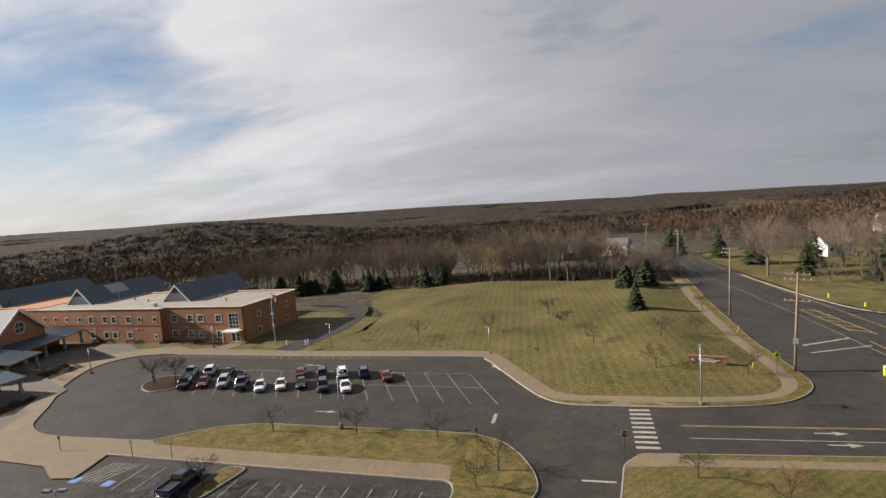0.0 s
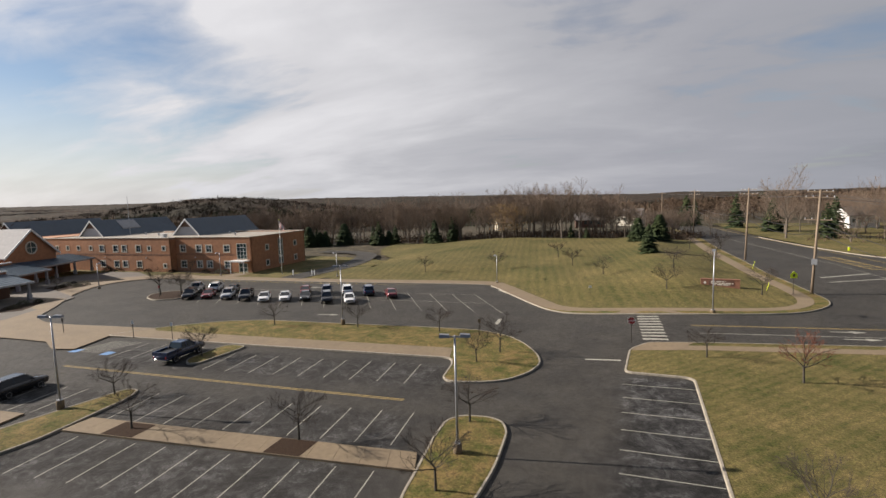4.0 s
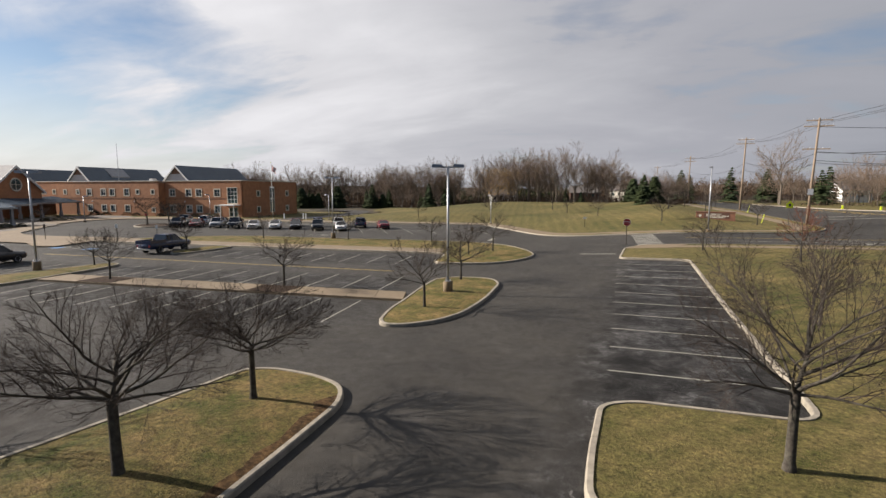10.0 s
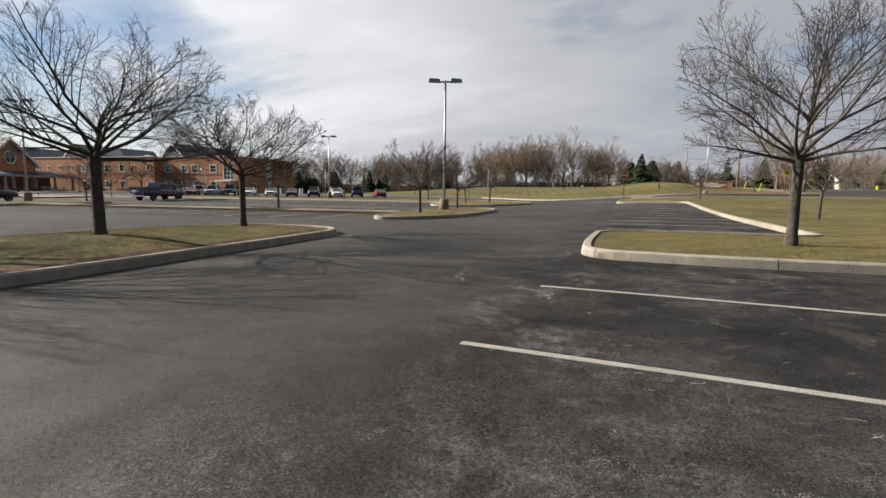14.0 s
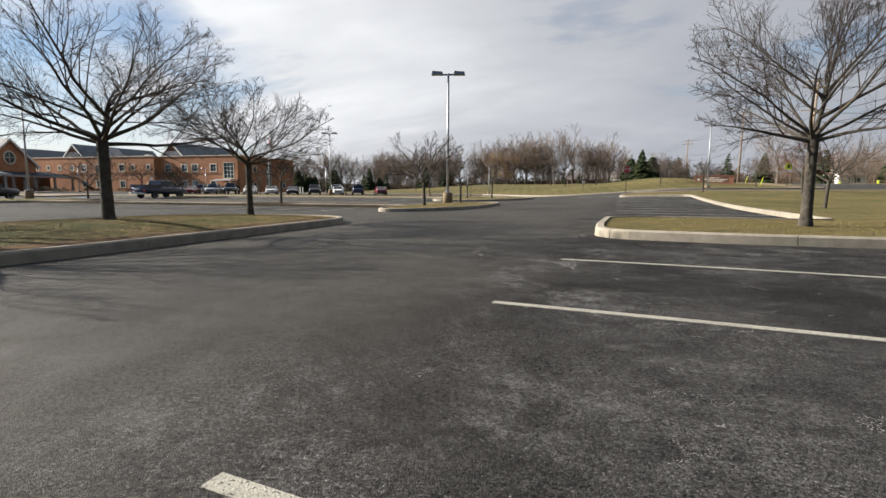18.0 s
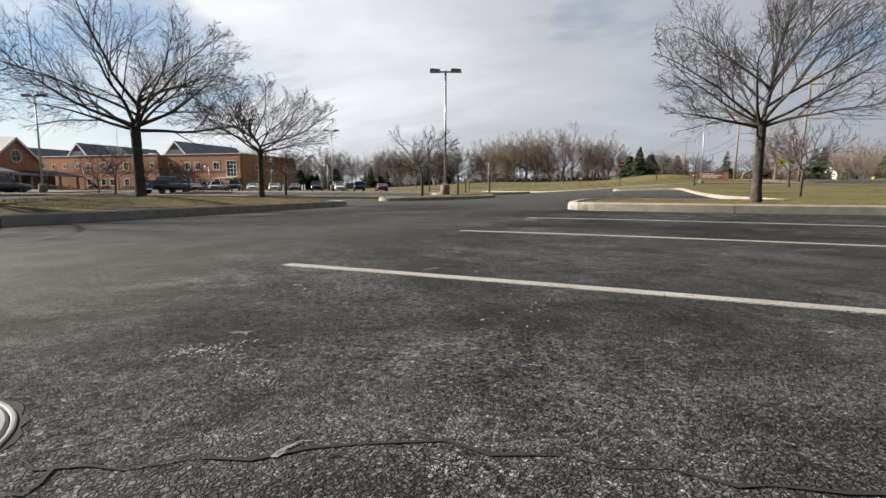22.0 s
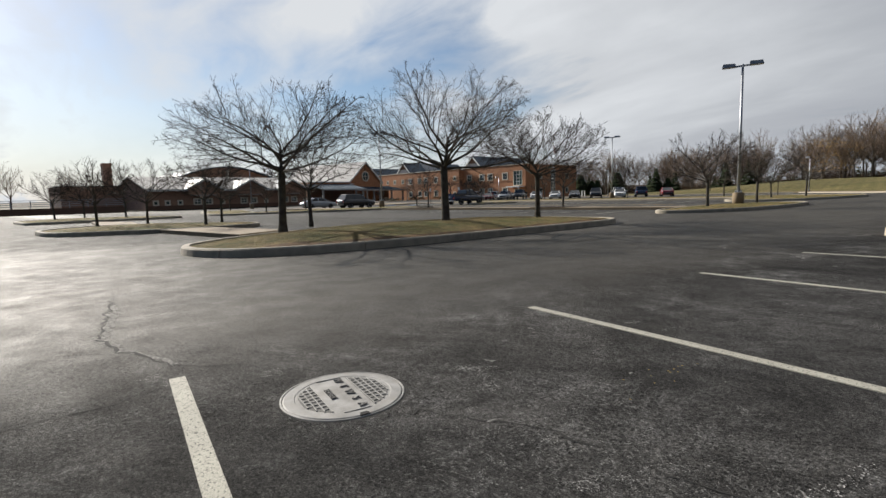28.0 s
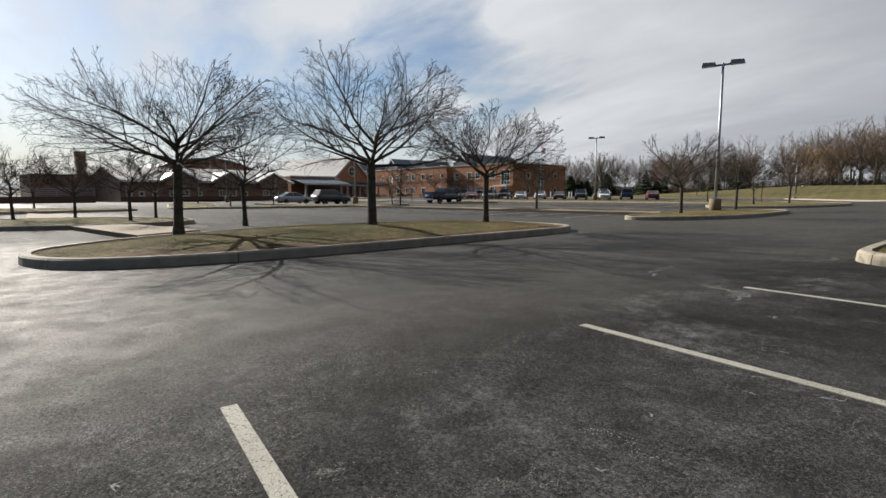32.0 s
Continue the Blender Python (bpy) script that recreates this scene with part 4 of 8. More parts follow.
walk_strip((-41.0, 21.9), (-41.0, 24.2), (-13.3, 25.9), (-14.1, 27.9), 0.15, 15)
walk_strip((-65.0, 41.5), (-61.0, 45.2), (-19.3, 46.75), (-20.2, 49.8), 0.156, 22)
walk_strip((-28.6, -1.3), (-28.0, 0.4), (-14.6, 1.8), (-15.8, 3.6), 0.15, 7)
walk_strip((-47.0, 20.5), (-47.4, 22.8), (-60.0, 18.6), (-60.4, 20.8), 0.15, 6)
walk_strip((-37.5, -1.4), (-33.5, 0.5), (-27.8, -1.1), (-26.1, 0.4), 0.15, 5)
for x0, x1 in ((-37.4, -34.6), (-23.9, -21.2)):
    ya = lambda x: 21.9 + (x + 41) * 0.1444
    structure("tree_pit", Geo().prism([(x0, ya(x0) + 0.05), (x1, ya(x1) + 0.05), (x1 - 0.1, ya(x1) + 2.1), (x0 - 0.1, ya(x0) + 2.1)], 0.02, 0.17), M_MULCH, "square bed of dark bark mulch in a walk", "tree pit")

# forecourt of the school, raised a kerb above the loop
K_SOUTH = smoothed(KERB_SOUTH, 5)
FORE = [(-61, 45.2), (-65, 41.5), (-63.1, 36.0), (-66.0, 35.2), (-70.4, 37.0), (-78.0, 36.5), (-92.0, 33.0), (-104, 30), (-118, 40), (-124, 56), (-126, 66), (-118, 79), (-104, 86), (-97.5, 84.6)]
fore = K_SOUTH[::-1] + FORE
structure("forecourt", flat(fore, 0.15), M_CONCRETE, "wide tan concrete forecourt in front of the school", "forecourt")
# dark sheet: shadow of the covered walks and buildings, and beds, put into colour
structure("plaza_shade", flat([(-91.0, 42.6), (-94.2, 48.5), (-100.0, 58.1), (-110.5, 61.4), (-117.3, 69.1), (-122, 71.6), (-111.5, 81.6), (-120.0, 85.5), (-129, 84.5), (-134, 76), (-126, 62), (-114, 54), (-104, 42), (-98, 36)], 0.158), M_PLAZASHADE, "dark sheet for the shade and beds under and before the covered walks", "paving")
structure("loop_footpath", band(offset(K_SOUTH, 0.14, False), offset(K_SOUTH, 4.4, False), 0.156), M_CONCRETE, "pale concrete footpath round the bus loop", "footpath")
kerb_run("kerb_bus_loop", K_SOUTH, False, "weathered concrete kerb round the bus loop", 3.0, False)
structure("school_lawn", flat([(-97.5, 84.6), (-66.5, 87.4), (-63, 92), (-66, 118), (-84, 124), (-100, 124), (-170, 124), (-170, 60), (-128, 60), (-118, 79), (-104, 86)], 0.10), M_LAWN, "winter lawn beside the school building", "lawn")
structure("mulch_bed", flat([(-120, 88.2), (-92, 88.0), (-92, 90.6), (-150, 88.0), (-150, 85.0)], 0.16), M_MULCH, "long mulch bed along the school front", "mulch bed")
structure("mulch_bed_plaza", flat([(-118.4, 63.0), (-111.2, 61.7), (-111.8, 67.8), (-119.0, 69.8)], 0.18), M_MULCH, "mulch bed in the forecourt", "mulch bed")
structure("mulch_bed_shelter", flat([(-103.0, 48.6), (-102.4, 54.8), (-99.6, 52.0), (-96.2, 47.6), (-98.6, 44.8)], 0.18), M_MULCH, "mulch bed beside the bus shelter", "mulch bed")
structure("entrance_path", flat([(-91.5, 90.0), (-92.5, 86.0), (-97.0, 84.7), (-88.0, 85.5), (-87.6, 90.0)], 0.165), M_CONCRETE, "concrete path to the school door", "footpath")
drive = smoothed([(-73.0, 86.6), (-72.5, 97.0), (-72.0, 106), (-74.5, 118), (-80.0, 130.0), (-88.0, 135.0), (-100, 136)], 5)
structure("service_drive", band(offset(drive, -3.0, False), offset(drive, 3.0, False), 0.17), M_ASPHALT, "narrow grey asphalt service drive behind the school", "drive")

# lawns over the road
structure("far_verge_lawn", cut_up(flat([(39.0, 133), (46, 121), (60, 127), (95, 133), (150, 150), (150, 240), (24, 240), (30, 180)], 0.10), 6.0), M_LAWN, "mown lawn across the main road", "lawn")
kerb_run("kerb_far_verge", smoothed([(95, 133.0), (60, 127), (48, 121.5), (43.5, 123.5), (39.5, 131.5), (34.0, 152), (30, 172)], 5), False, "pale concrete kerb across the main road", 4.0, False)

# ---- markings ----
bays = thing("parking_lines", "white painted bay lines, worn", "road marking", kind="structure")
EAST = [-23.9, -21.15, -18.4, -15.65, -12.9, -10.15, -7.4, -4.65, -1.88, 0.86, 3.6, 6.4]
for y in EAST:
    x = -1.62 + 0.05 * (y - 0.9)
    part("line", stripe(Geo(), (x, y), (x + 5.9, y - 0.35 + 0.02 * y)), M_LINE, bays)
for k in range(10):
    y = 18.3 + k * 2.92
    x = -1.25 - 0.035 * (y - 18)
    part("line", stripe(Geo(), (x, y), (4.4 - 0.028 * (y - 16), y + 0.35)), M_LINE, bays)


def row_lines(first, last, count, depth, name="line"):
    for k in range(count):
        p = Vector(first).lerp(Vector(last), k / (count - 1))
        part(name, stripe(Geo(), tuple(p), tuple(p + RV * depth)), M_LINE, bays)


row_lines((-38.2, 16.85), (-15.05, 20.2), 10, 5.05)
row_lines((-39.9, 24.6), (-16.35, 28.4), 10, 5.2)
row_lines((-42.2, 35.8), (-20.7, 39.0), 9, 5.2)
row_lines((-56.1, 35.6), (-48.0, 36.7), 4, 5.3)
row_lines((-60.0, 21.5), (-47.5, 23.2), 6, 5.2)
for k in range(14):
    p = Vector((-72.4, 61.3)).lerp(Vector((-19.5, 67.7)), k / 13)
    part("line", stripe(Geo(), tuple(p), tuple(p + Vector((-8.2, 11.8)))), M_LINE, bays)
part("line", stripe(Geo(), (-76.5, 67.2), (-23.6, 73.6)), M_LINE, bays)
part("line", stripe(Geo(), (-76.0, 73.6), (-27.7, 79.5)), M_LINE, bays)
row_lines((-64.0, 12.5), (-48.0, 14.9), 7, 5.0)
for k in range(6):
    p = Vector((-63.4, 40.0)).lerp(Vector((-59.8, 40.6)), k / 5)
    part("hatch", stripe(Geo(), tuple(p + RV * -4.4 + RU * -0.2), tuple(p + RV * 0.1 + RU * 1.6), 0.12), M_LINE, bays)
part("badge", Geo().prism([(-63.2, 35.3), (-62.0, 35.45), (-62.15, 36.6), (-63.35, 36.45)], -0.01, 0.004), M_BLUEPAINT, bays, "blue painted bay badge")
part("badge", Geo().prism([(-58.3, 35.8), (-57.1, 36.0), (-57.25, 37.1), (-58.45, 36.95)], -0.01, 0.004), M_BLUEPAINT, bays, "blue painted bay badge")
part("centre_line", stripe(Geo(), (-58, 34.0 - 2.2), (-19, 37.6 - 2.2), 0.10), M_YELLOW, bays, "yellow lane line")
part("centre_line", stripe(Geo(), (-58, 34.25 - 2.2), (-19, 37.85 - 2.2), 0.10), M_YELLOW, bays, "yellow lane line")
road_marks = thing("road_markings", "painted lane lines, arrows and crossing bars on the drive", "road marking", kind="structure")
for k in range(9):
    w = k / 8
    a, b = Vector((-1.55, 69.3)).lerp(Vector((-0.7, 58.9)), w), Vector((1.05, 69.8)).lerp(Vector((1.95, 59.3)), w)
    part("crossing_bar", stripe(Geo(), tuple(a), tuple(b), 0.55), M_LINE, road_marks)
part("stop_bar", stripe(Geo(), (-6.0, 50.4), (-2.6, 50.9), 0.32), M_LINE, road_marks)
part("lane_line", stripe(Geo(), (4.6, 65.7), (27.0, 69.6), 0.10), M_YELLOW, road_marks)
part("lane_line", stripe(Geo(), (4.6, 65.95), (27.0, 69.85), 0.10), M_YELLOW, road_marks)
part("lane_line", stripe(Geo(), (5.3, 62.6), (27.0, 66.3), 0.12), M_LINE, road_marks)
part("bar", stripe(Geo(), (-18.6, 61.5), (-18.9, 64.5), 0.5), M_LINE, road_marks)


def arrow(x, y, turn, size=1.0):
    m = pose(x, y, 0, 0, 0, turn) @ Matrix.Scale(size, 4)
    pts = [(-1.8, -0.12), (0.3, -0.12), (0.3, -0.5), (1.8, 0), (0.3, 0.5), (0.3, 0.12), (-1.8, 0.12)]
    part("arrow", Geo().prism([tuple((m @ Vector((px, py, 0)))[:2]) for px, py in pts], -0.01, 0.004), M_LINE, road_marks)


arrow(20.5, 67.2, 10), arrow(21.0, 64.4, 10), arrow(-60, 79.0, 185), arrow(-44.0, 60.0, 8), arrow(-24, 83.5, 130)
for k in range(24):
    s0 = 2 + k * 2.0
    o, i = along(K_NORTH, s0), along(offset(K_NORTH, -1.2, False), s0 + 0.8)
    part("kerb_hatch", stripe(Geo(), o, i, 0.12), M_YELLOW, road_marks)
part("lane_line", band(offset(K_NORTH, -1.2, False)[:9], offset(K_NORTH, -1.3, False)[:9], 0.004), M_YELLOW, road_marks)
for off in (-5.6, -5.85, 3.4):
    ln = offset(smoothed([(44, 60), (43.0, 84), (38.0, 105), (33.5, 122), (28.0, 150), (23.0, 175), (14.0, 232), (3, 300)], 5), off, False)
    part("lane_line", band(ln, offset(ln, 0.12, False), -0.004 if off < 0 else -0.003), M_YELLOW if off < 0 else M_LINE, road_marks)
for k in range(6):
    p = Vector((39.0, 108.0)).lerp(Vector((35.5, 122.0)), k / 5)
    part("hatch", stripe(Geo(), tuple(p), tuple(p + Vector((-3.0, 1.6))), 0.25, 0.002), M_YELLOW, road_marks)
for a, b in (((39.4, 107.0), (34.5, 123.5)), ((36.2, 108.5), (32.0, 123.5)), ((44, 84), (40, 103)), ((41.5, 86), (37, 103))):
    part("hatch_edge", stripe(Geo(), a, b, 0.2, 0.002), M_YELLOW, road_marks)
part("stop_bar", stripe(Geo(), (26.5, 100), (34.5, 104.5), 0.45, 0.003), M_LINE, road_marks)
part("stop_bar", stripe(Geo(), (26.8, 96.5), (36.5, 101.0), 0.3, 0.003), M_LINE, road_marks)

# the road, its footpath and its markings follow the rise of the land
for ob in list(scene.objects):
    if ob.type == "MESH" and ob.name.split(".")[0] in ("slab", "verge_turf", "kerb_stones", "road", "car_park", "lane_line", "hatch", "hatch_edge", "stop_bar", "arrow", "far_verge_lawn", "ramp"):
        for v in ob.data.vertices:
            if v.co.y > 73:
                v.co.z += lift(v.co.x, v.co.y)

# ---- the school ----


def wall_with_openings(root, p0, p1, z0, z1, openings, mat, thick=0.35, win=True, label=""):
    """A wall from p0 to p1 (its outside to the right of that way), cut by openings (along, bottom, width, height, kind); each is fitted with a framed window or door."""
    p0, p1 = Vector(p0), Vector(p1)
    L = (p1 - p0).length
    u = (p1 - p0) / L
    n = Vector((u.y, -u.x))
    xs = sorted({0.0, L, *[o[0] - o[2] / 2 for o in openings], *[o[0] + o[2] / 2 for o in openings]})
    zs = sorted({z0, z1, *[o[1] for o in openings], *[o[1] + o[3] for o in openings]})
    P = lambda s, d, z: (p0.x + u.x * s - n.x * d, p0.y + u.y * s - n.y * d, z)
    g = Geo()
    for a, b in zip(xs, xs[1:]):
        for c, d in zip(zs, zs[1:]):
            m, k = (a + b) / 2, (c + d) / 2
            if any(abs(m - o[0]) < o[2] / 2 and o[1] < k < o[1] + o[3] for o in openings):
                continue
            g.add([P(a, 0, c), P(b, 0, c), P(b, 0, d), P(a, 0, d)], [(0, 1, 2, 3)])
            g.add([P(a, thick, c), P(b, thick, c), P(b, thick, d), P(a, thick, d)], [(3, 2, 1, 0)])
    for o in openings:
        a, b, c, d = o[0] - o[2] / 2, o[0] + o[2] / 2, o[1], o[1] + o[3]
        ring = [(a, c), (b, c), (b, d), (a, d)]
        for (sa, za), (sb, zb) in zip(ring, ring[1:] + ring[:1]):
            g.add([P(sa, 0, za), P(sb, 0, zb), P(sb, thick, zb), P(sa, thick, za)], [(3, 2, 1, 0)])
    g.add([P(0, 0, z1), P(L, 0, z1), P(L, thick, z1), P(0, thick, z1)], [(0, 1, 2, 3)])
    g.add([P(0, 0, z0), P(0, 0, z1), P(0, thick, z1), P(0, thick, z0)], [(0, 1, 2, 3)])
    g.add([P(L, 0, z0), P(L, 0, z1), P(L, thick, z1), P(L, thick, z0)], [(3, 2, 1, 0)])
    part("wall", g, mat, root, label)
    for o in openings if win else ():
        a, b, c, d = o[0] - o[2] / 2, o[0] + o[2] / 2, o[1], o[1] + o[3]
        kind = o[4]
        cols, rows = {"w": (2, 2), "s": (1, 1), "t": (3, 4), "d": (2, 2)}[kind]

        def bar(gg, s0, s1, q0, q1, d0=-0.04, d1=0.16):
            ring = [(s0, q0), (s1, q0), (s1, q1), (s0, q1)]
            vs = [P(s, d0, q) for s, q in ring] + [P(s, d1, q) for s, q in ring]
            gg.add(vs, [(0, 1, 2, 3), (7, 6, 5, 4)] + [(i, 4 + i, 4 + (i + 1) % 4, (i + 1) % 4) for i in range(4)])

        f = Geo()
        t = 0.22 if kind in "ws" else 0.12
        for q in ((a, b, c, c + t), (a, b, d - t, d), (a, a + t, c + t, d - t), (b - t, b, c + t, d - t)):
            bar(f, *q)
        frame_ob = part("window" if kind != "d" else "door", f, M_TRIM, root, "cream trimmed window" if kind != "d" else "glazed white double door")
        m = Geo()
        for i in range(1, cols):
            s = a + t + (b - a - 2 * t) * i / cols
            bar(m, s - 0.035, s + 0.035, c + t, d - t, 0.06, 0.14)
        for i in range(1, rows):
            q = c + t + (d - c - 2 * t) * i / rows
            bar(m, a + t, b - t, q - 0.035, q + 0.035, 0.065, 0.135)
        if m.v:
            part("glazing_bars", m, M_WHITE, frame_ob)
        for i in range(cols):
            for j in range(rows):
                s0, s1 = a + t + (b - a - 2 * t) * i / cols, a + t + (b - a - 2 * t) * (i + 1) / cols
                q0, q1 = c + t + (d - c - 2 * t) * j / rows, c + t + (d - c - 2 * t) * (j + 1) / rows
                pg = Geo()
                bar(pg, s0, s1, q0, q1, 0.10, 0.12)
                blind = kind == "w" and j == 1 and (int(o[0] * 7.3) + i) % 3 == 0
                part("pane", pg, M_BLIND if blind else M_GLASS, frame_ob)


M_BLIND = material("pale_blind_behind_glass", (0.30, 0.31, 0.30), 0.15, spec=0.7)


def gable_roof(root, x0, x1, y0, y1, z0, z1, roof_mat, wall_mat, over=0.5, seams=True):
    """A pitched roof with its ridge along y; a clad gable wall at y0 with a brick peak."""
    xm = (x0 + x1) / 2
    t = 0.18
    for side in (-1, 1):
        xe = x0 - over if side < 0 else x1 + over
        ze = z0 - over * (z1 - z0) / ((x1 - x0) / 2)
        g = Geo()
        vs = [(xe, y0 - over, ze), (xm, y0 - over, z1), (xm, y1, z1), (xe, y1, ze)]
        g.add(vs + [(x, y, z + t) for x, y, z in vs], [(0, 1, 2, 3), (7, 6, 5, 4), (0, 4, 5, 1), (1, 5, 6, 2), (2, 6, 7, 3), (3, 7, 4, 0)] if side < 0 else [(3, 2, 1, 0), (4, 5, 6, 7), (1, 5, 4, 0), (2, 6, 5, 1), (3, 7, 6, 2), (0, 4, 7, 3)])
        seam_list = []
        if seams:
            k = y0 - over + 0.6
            while k < y1:
                vs = [(xe, k, ze + t), (xm, k, z1 + t), (xm, k + 0.05, z1 + t), (xe, k + 0.05, ze + t)]
                seam_list.append(Geo().add(vs + [(x, y, z + 0.06) for x, y, z in vs], [(4, 5, 6, 7), (0, 4, 7, 3), (1, 5, 4, 0), (2, 3, 7, 6)]))
                k += 0.9
        slope = part("roof_slope", g, roof_mat, root, "seamed metal roof")
        for sg in seam_list:
            part("seam", sg, roof_mat, slope)
        b = Geo()
        vs = [(xe, y0 - over - 0.04, ze - 0.25), (xm, y0 - over - 0.04, z1 - 0.25), (xm, y0 - over - 0.04, z1 + t + 0.04), (xe, y0 - over - 0.04, ze + t + 0.04)]
        b.add(vs + [(x, y + 0.12, z) for x, y, z in vs], [(0, 1, 2, 3), (7, 6, 5, 4), (0, 3, 7, 4), (3, 2, 6, 7), (1, 0, 4, 5)])
        part("bargeboard", b, M_WHITE, root, "white bargeboard")
    zc = z0 + (z1 - z0) * 0.52
    w = (x1 - x0) / 2 * 0.48
    part("gable_wall", Geo().add([(x0, y0, z0), (x1, y0, z0), (xm + w, y0, zc), (xm - w, y0, zc)], [(0, 1, 2, 3)]), wall_mat, root)
    part("gable_peak", Geo().add([(xm - w, y0, zc), (xm + w, y0, zc), (xm, y0, z1)], [(0, 1, 2)]), M_BRICK_DARK, root)
    part("gable_wall", Geo().add([(x0, y1 - 0.1, z0), (x1, y1 - 0.1, z0), (xm, y1 - 0.1, z1)], [(2, 1, 0)]), wall_mat, root)


school = thing("school_building", "two-storey orange brick school with cream windows and slate-blue gables", "building", (-88.7, 91.8, 0), 5)
up = lambda xs, w=1.9, h=2.0, z=5.0: [(x, z, w, h, "w") for x in xs]
E_OPEN = [(23 + x, 4.9, 2.0, 2.0, "w") for x in (-20.7, -15.7, -12.6, -7.2)] + [(23 + x, 0.95, 2.0, 2.0, "w") for x in (-20.7, -15.7, -12.6, -7.2)] + [(23 - 2.8, 3.3, 3.0, 3.9, "t"), (23 - 2.6, 0.12, 2.6, 2.3, "d")]
wall_with_openings(school, (-23, 0), (0, 0), 0, 8.7, E_OPEN, M_BRICK)
W_OPEN = []
for x, kind in ((-25.0, "s"), (-29.8, "s"), (-33.4, "w"), (-38.2, "w"), (-41.2, "w"), (-46.0, "w"), (-50.0, "s"), (-54.5, "s"), (-58.5, "s"), (-62.5, "s")):
    size = 1.9 if kind == "w" else 1.3
    W_OPEN.append((69 + x, 5.0 if kind == "w" else 5.4, size, 2.0 if kind == "w" else 1.4, kind))
    if x > -47 and x not in (-29.8,):
        W_OPEN.append((69 + x, 1.0, size, 1.9 if kind == "w" else 1.3, kind))
wall_with_openings(school, (-69, -1.8), (-23, -1.8), 0, 8.7, W_OPEN, M_BRICK)
wall_with_openings(school, (-23, -1.8), (-23, 0), 0, 8.7, [], M_BRICK)
SIDE = [(6.0, 4.9, 1.5, 1.6, "s"), (6.0, 1.0, 1.5, 1.6, "s"), (11.5, 0.9, 2.0, 6.6, "t"), (18.0, 4.9, 1.5, 1.6, "s"), (18.0, 1.0, 1.5, 1.6, "s")]
wall_with_openings(school, (0, 0), (0, 22.6), 0, 8.7, SIDE, M_BRICK)
wall_with_openings(school, (0, 22.6), (-69, 22.6), 0, 8.7, [], M_BRICK)
wall_with_openings(school, (-69, 22.6), (-69, -1.8), 0, 8.7, [], M_BRICK)
part("roof", Geo().prism([(-22.8, 0.3), (-0.3, 0.3), (-0.3, 22.3), (-68.7, 22.3), (-68.7, -1.5), (-22.8, -1.5)], 8.35, 8.55), M_FLATROOF, school, "flat tan membrane roof")
for a, b in (((-69.05, -1.9), (-22.9, -1.9)), ((-22.95, -0.1), (0.08, -0.1)), ((0.08, -0.1), (0.08, 22.7)), ((0.08, 22.7), (-69.05, 22.7))):
    part("coping", Geo().prism([tuple(Vector(a) + Vector((-0.28, -0.02))), tuple(Vector(b) + Vector((0.02, -0.02))), tuple(Vector(b) + Vector((0.02, 0.4))), tuple(Vector(a) + Vector((-0.28, 0.4)))] if abs(a[1] - b[1]) < 0.01 else [(-0.4, a[1] + 0.4), (0.12, a[1] + 0.4), (0.12, b[1]), (-0.4, b[1])], 8.70, 8.88), M_TRIM, school, "pale metal roof edge")
for z in (4.25, 4.5):
    part("brick_course", Geo().box(-22.9, -0.025, z, -4.5, 0.02, z + 0.08), M_BRICK_DARK, school)
    part("brick_course", Geo().box(-68.9, -1.825, z, -23, -1.78, z + 0.08), M_BRICK_DARK, school)
gable_roof(school, -32.6, -23.4, 9.0, 33.0, 8.55, 13.0, M_SLATE, M_GABLE)
gable_roof(school, -64.6, -55.4, 6.5, 33.0, 8.55, 13.0, M_SLATE, M_GABLE)
gable_roof(school, -96.6, -87.0, 4.0, 34.0, 8.55, 13.0, M_SLATE, M_GABLE)
part("rear_block", Geo().box(-100, 22.7, 0, -20, 33.0, 8.5), M_BRICK_DARK, school, "rear brick block")
part("link_block", Geo().box(-104, 2.0, 0, -69.2, 22.4, 8.5), M_BRICK, school, "brick link block")
part("entrance_canopy", Geo().box(-5.0, -2.2, 2.85, -0.6, 0, 3.15), M_WHITE, school, "white canopy over the door")
for x in (-4.7, -0.9):
    part("canopy_post", Geo().box(x - 0.08, -2.1, 0.1, x + 0.08, -1.94, 2.85), M_WHITE, school)
part("mast", Geo().tube([(-52, 12, 8.5), (-52, 12, 20)], [0.09, 0.04], 6), M_GALV, school, "thin roof mast")
part("skylight", Geo().add([(-59.7, 14, 12.55), (-59.7, 20, 12.55), (-57.0, 20, 10.2), (-57.0, 14, 10.2), (-59.7, 14, 12.9), (-59.7, 20, 12.9), (-57.0, 20, 10.6), (-57.0, 14, 10.6)], [(4, 7, 6, 5), (0, 3, 7, 4), (1, 5, 6, 2), (3, 2, 6, 7)]), M_PALEROOF, school, "pale skylight in the slate roof")
part("roof_unit", Geo().box(-30.2, 2.2, 8.5, -29.0, 3.4, 9.5), M_WHITE, school, "white roof fan unit")
for x, y in ((-12, 9), (-18, 14), (-38, 9), (-46, 12)):
    part("roof_vent", Geo().lathe([(0.2, 0), (0.2, 0.5), (0.3, 0.55), (0.3, 0.7), (0.05, 0.75)], 8, (x, y, 8.5)), M_GALV, school)
for x in (-16.9, -45.0, -30.9):
    part("wall_lamp", Geo().box(x - 0.12, -2.0 if x < -23 else -0.2, 3.6, x + 0.12, -1.78 if x < -23 else 0, 3.8), M_WHITE, school)

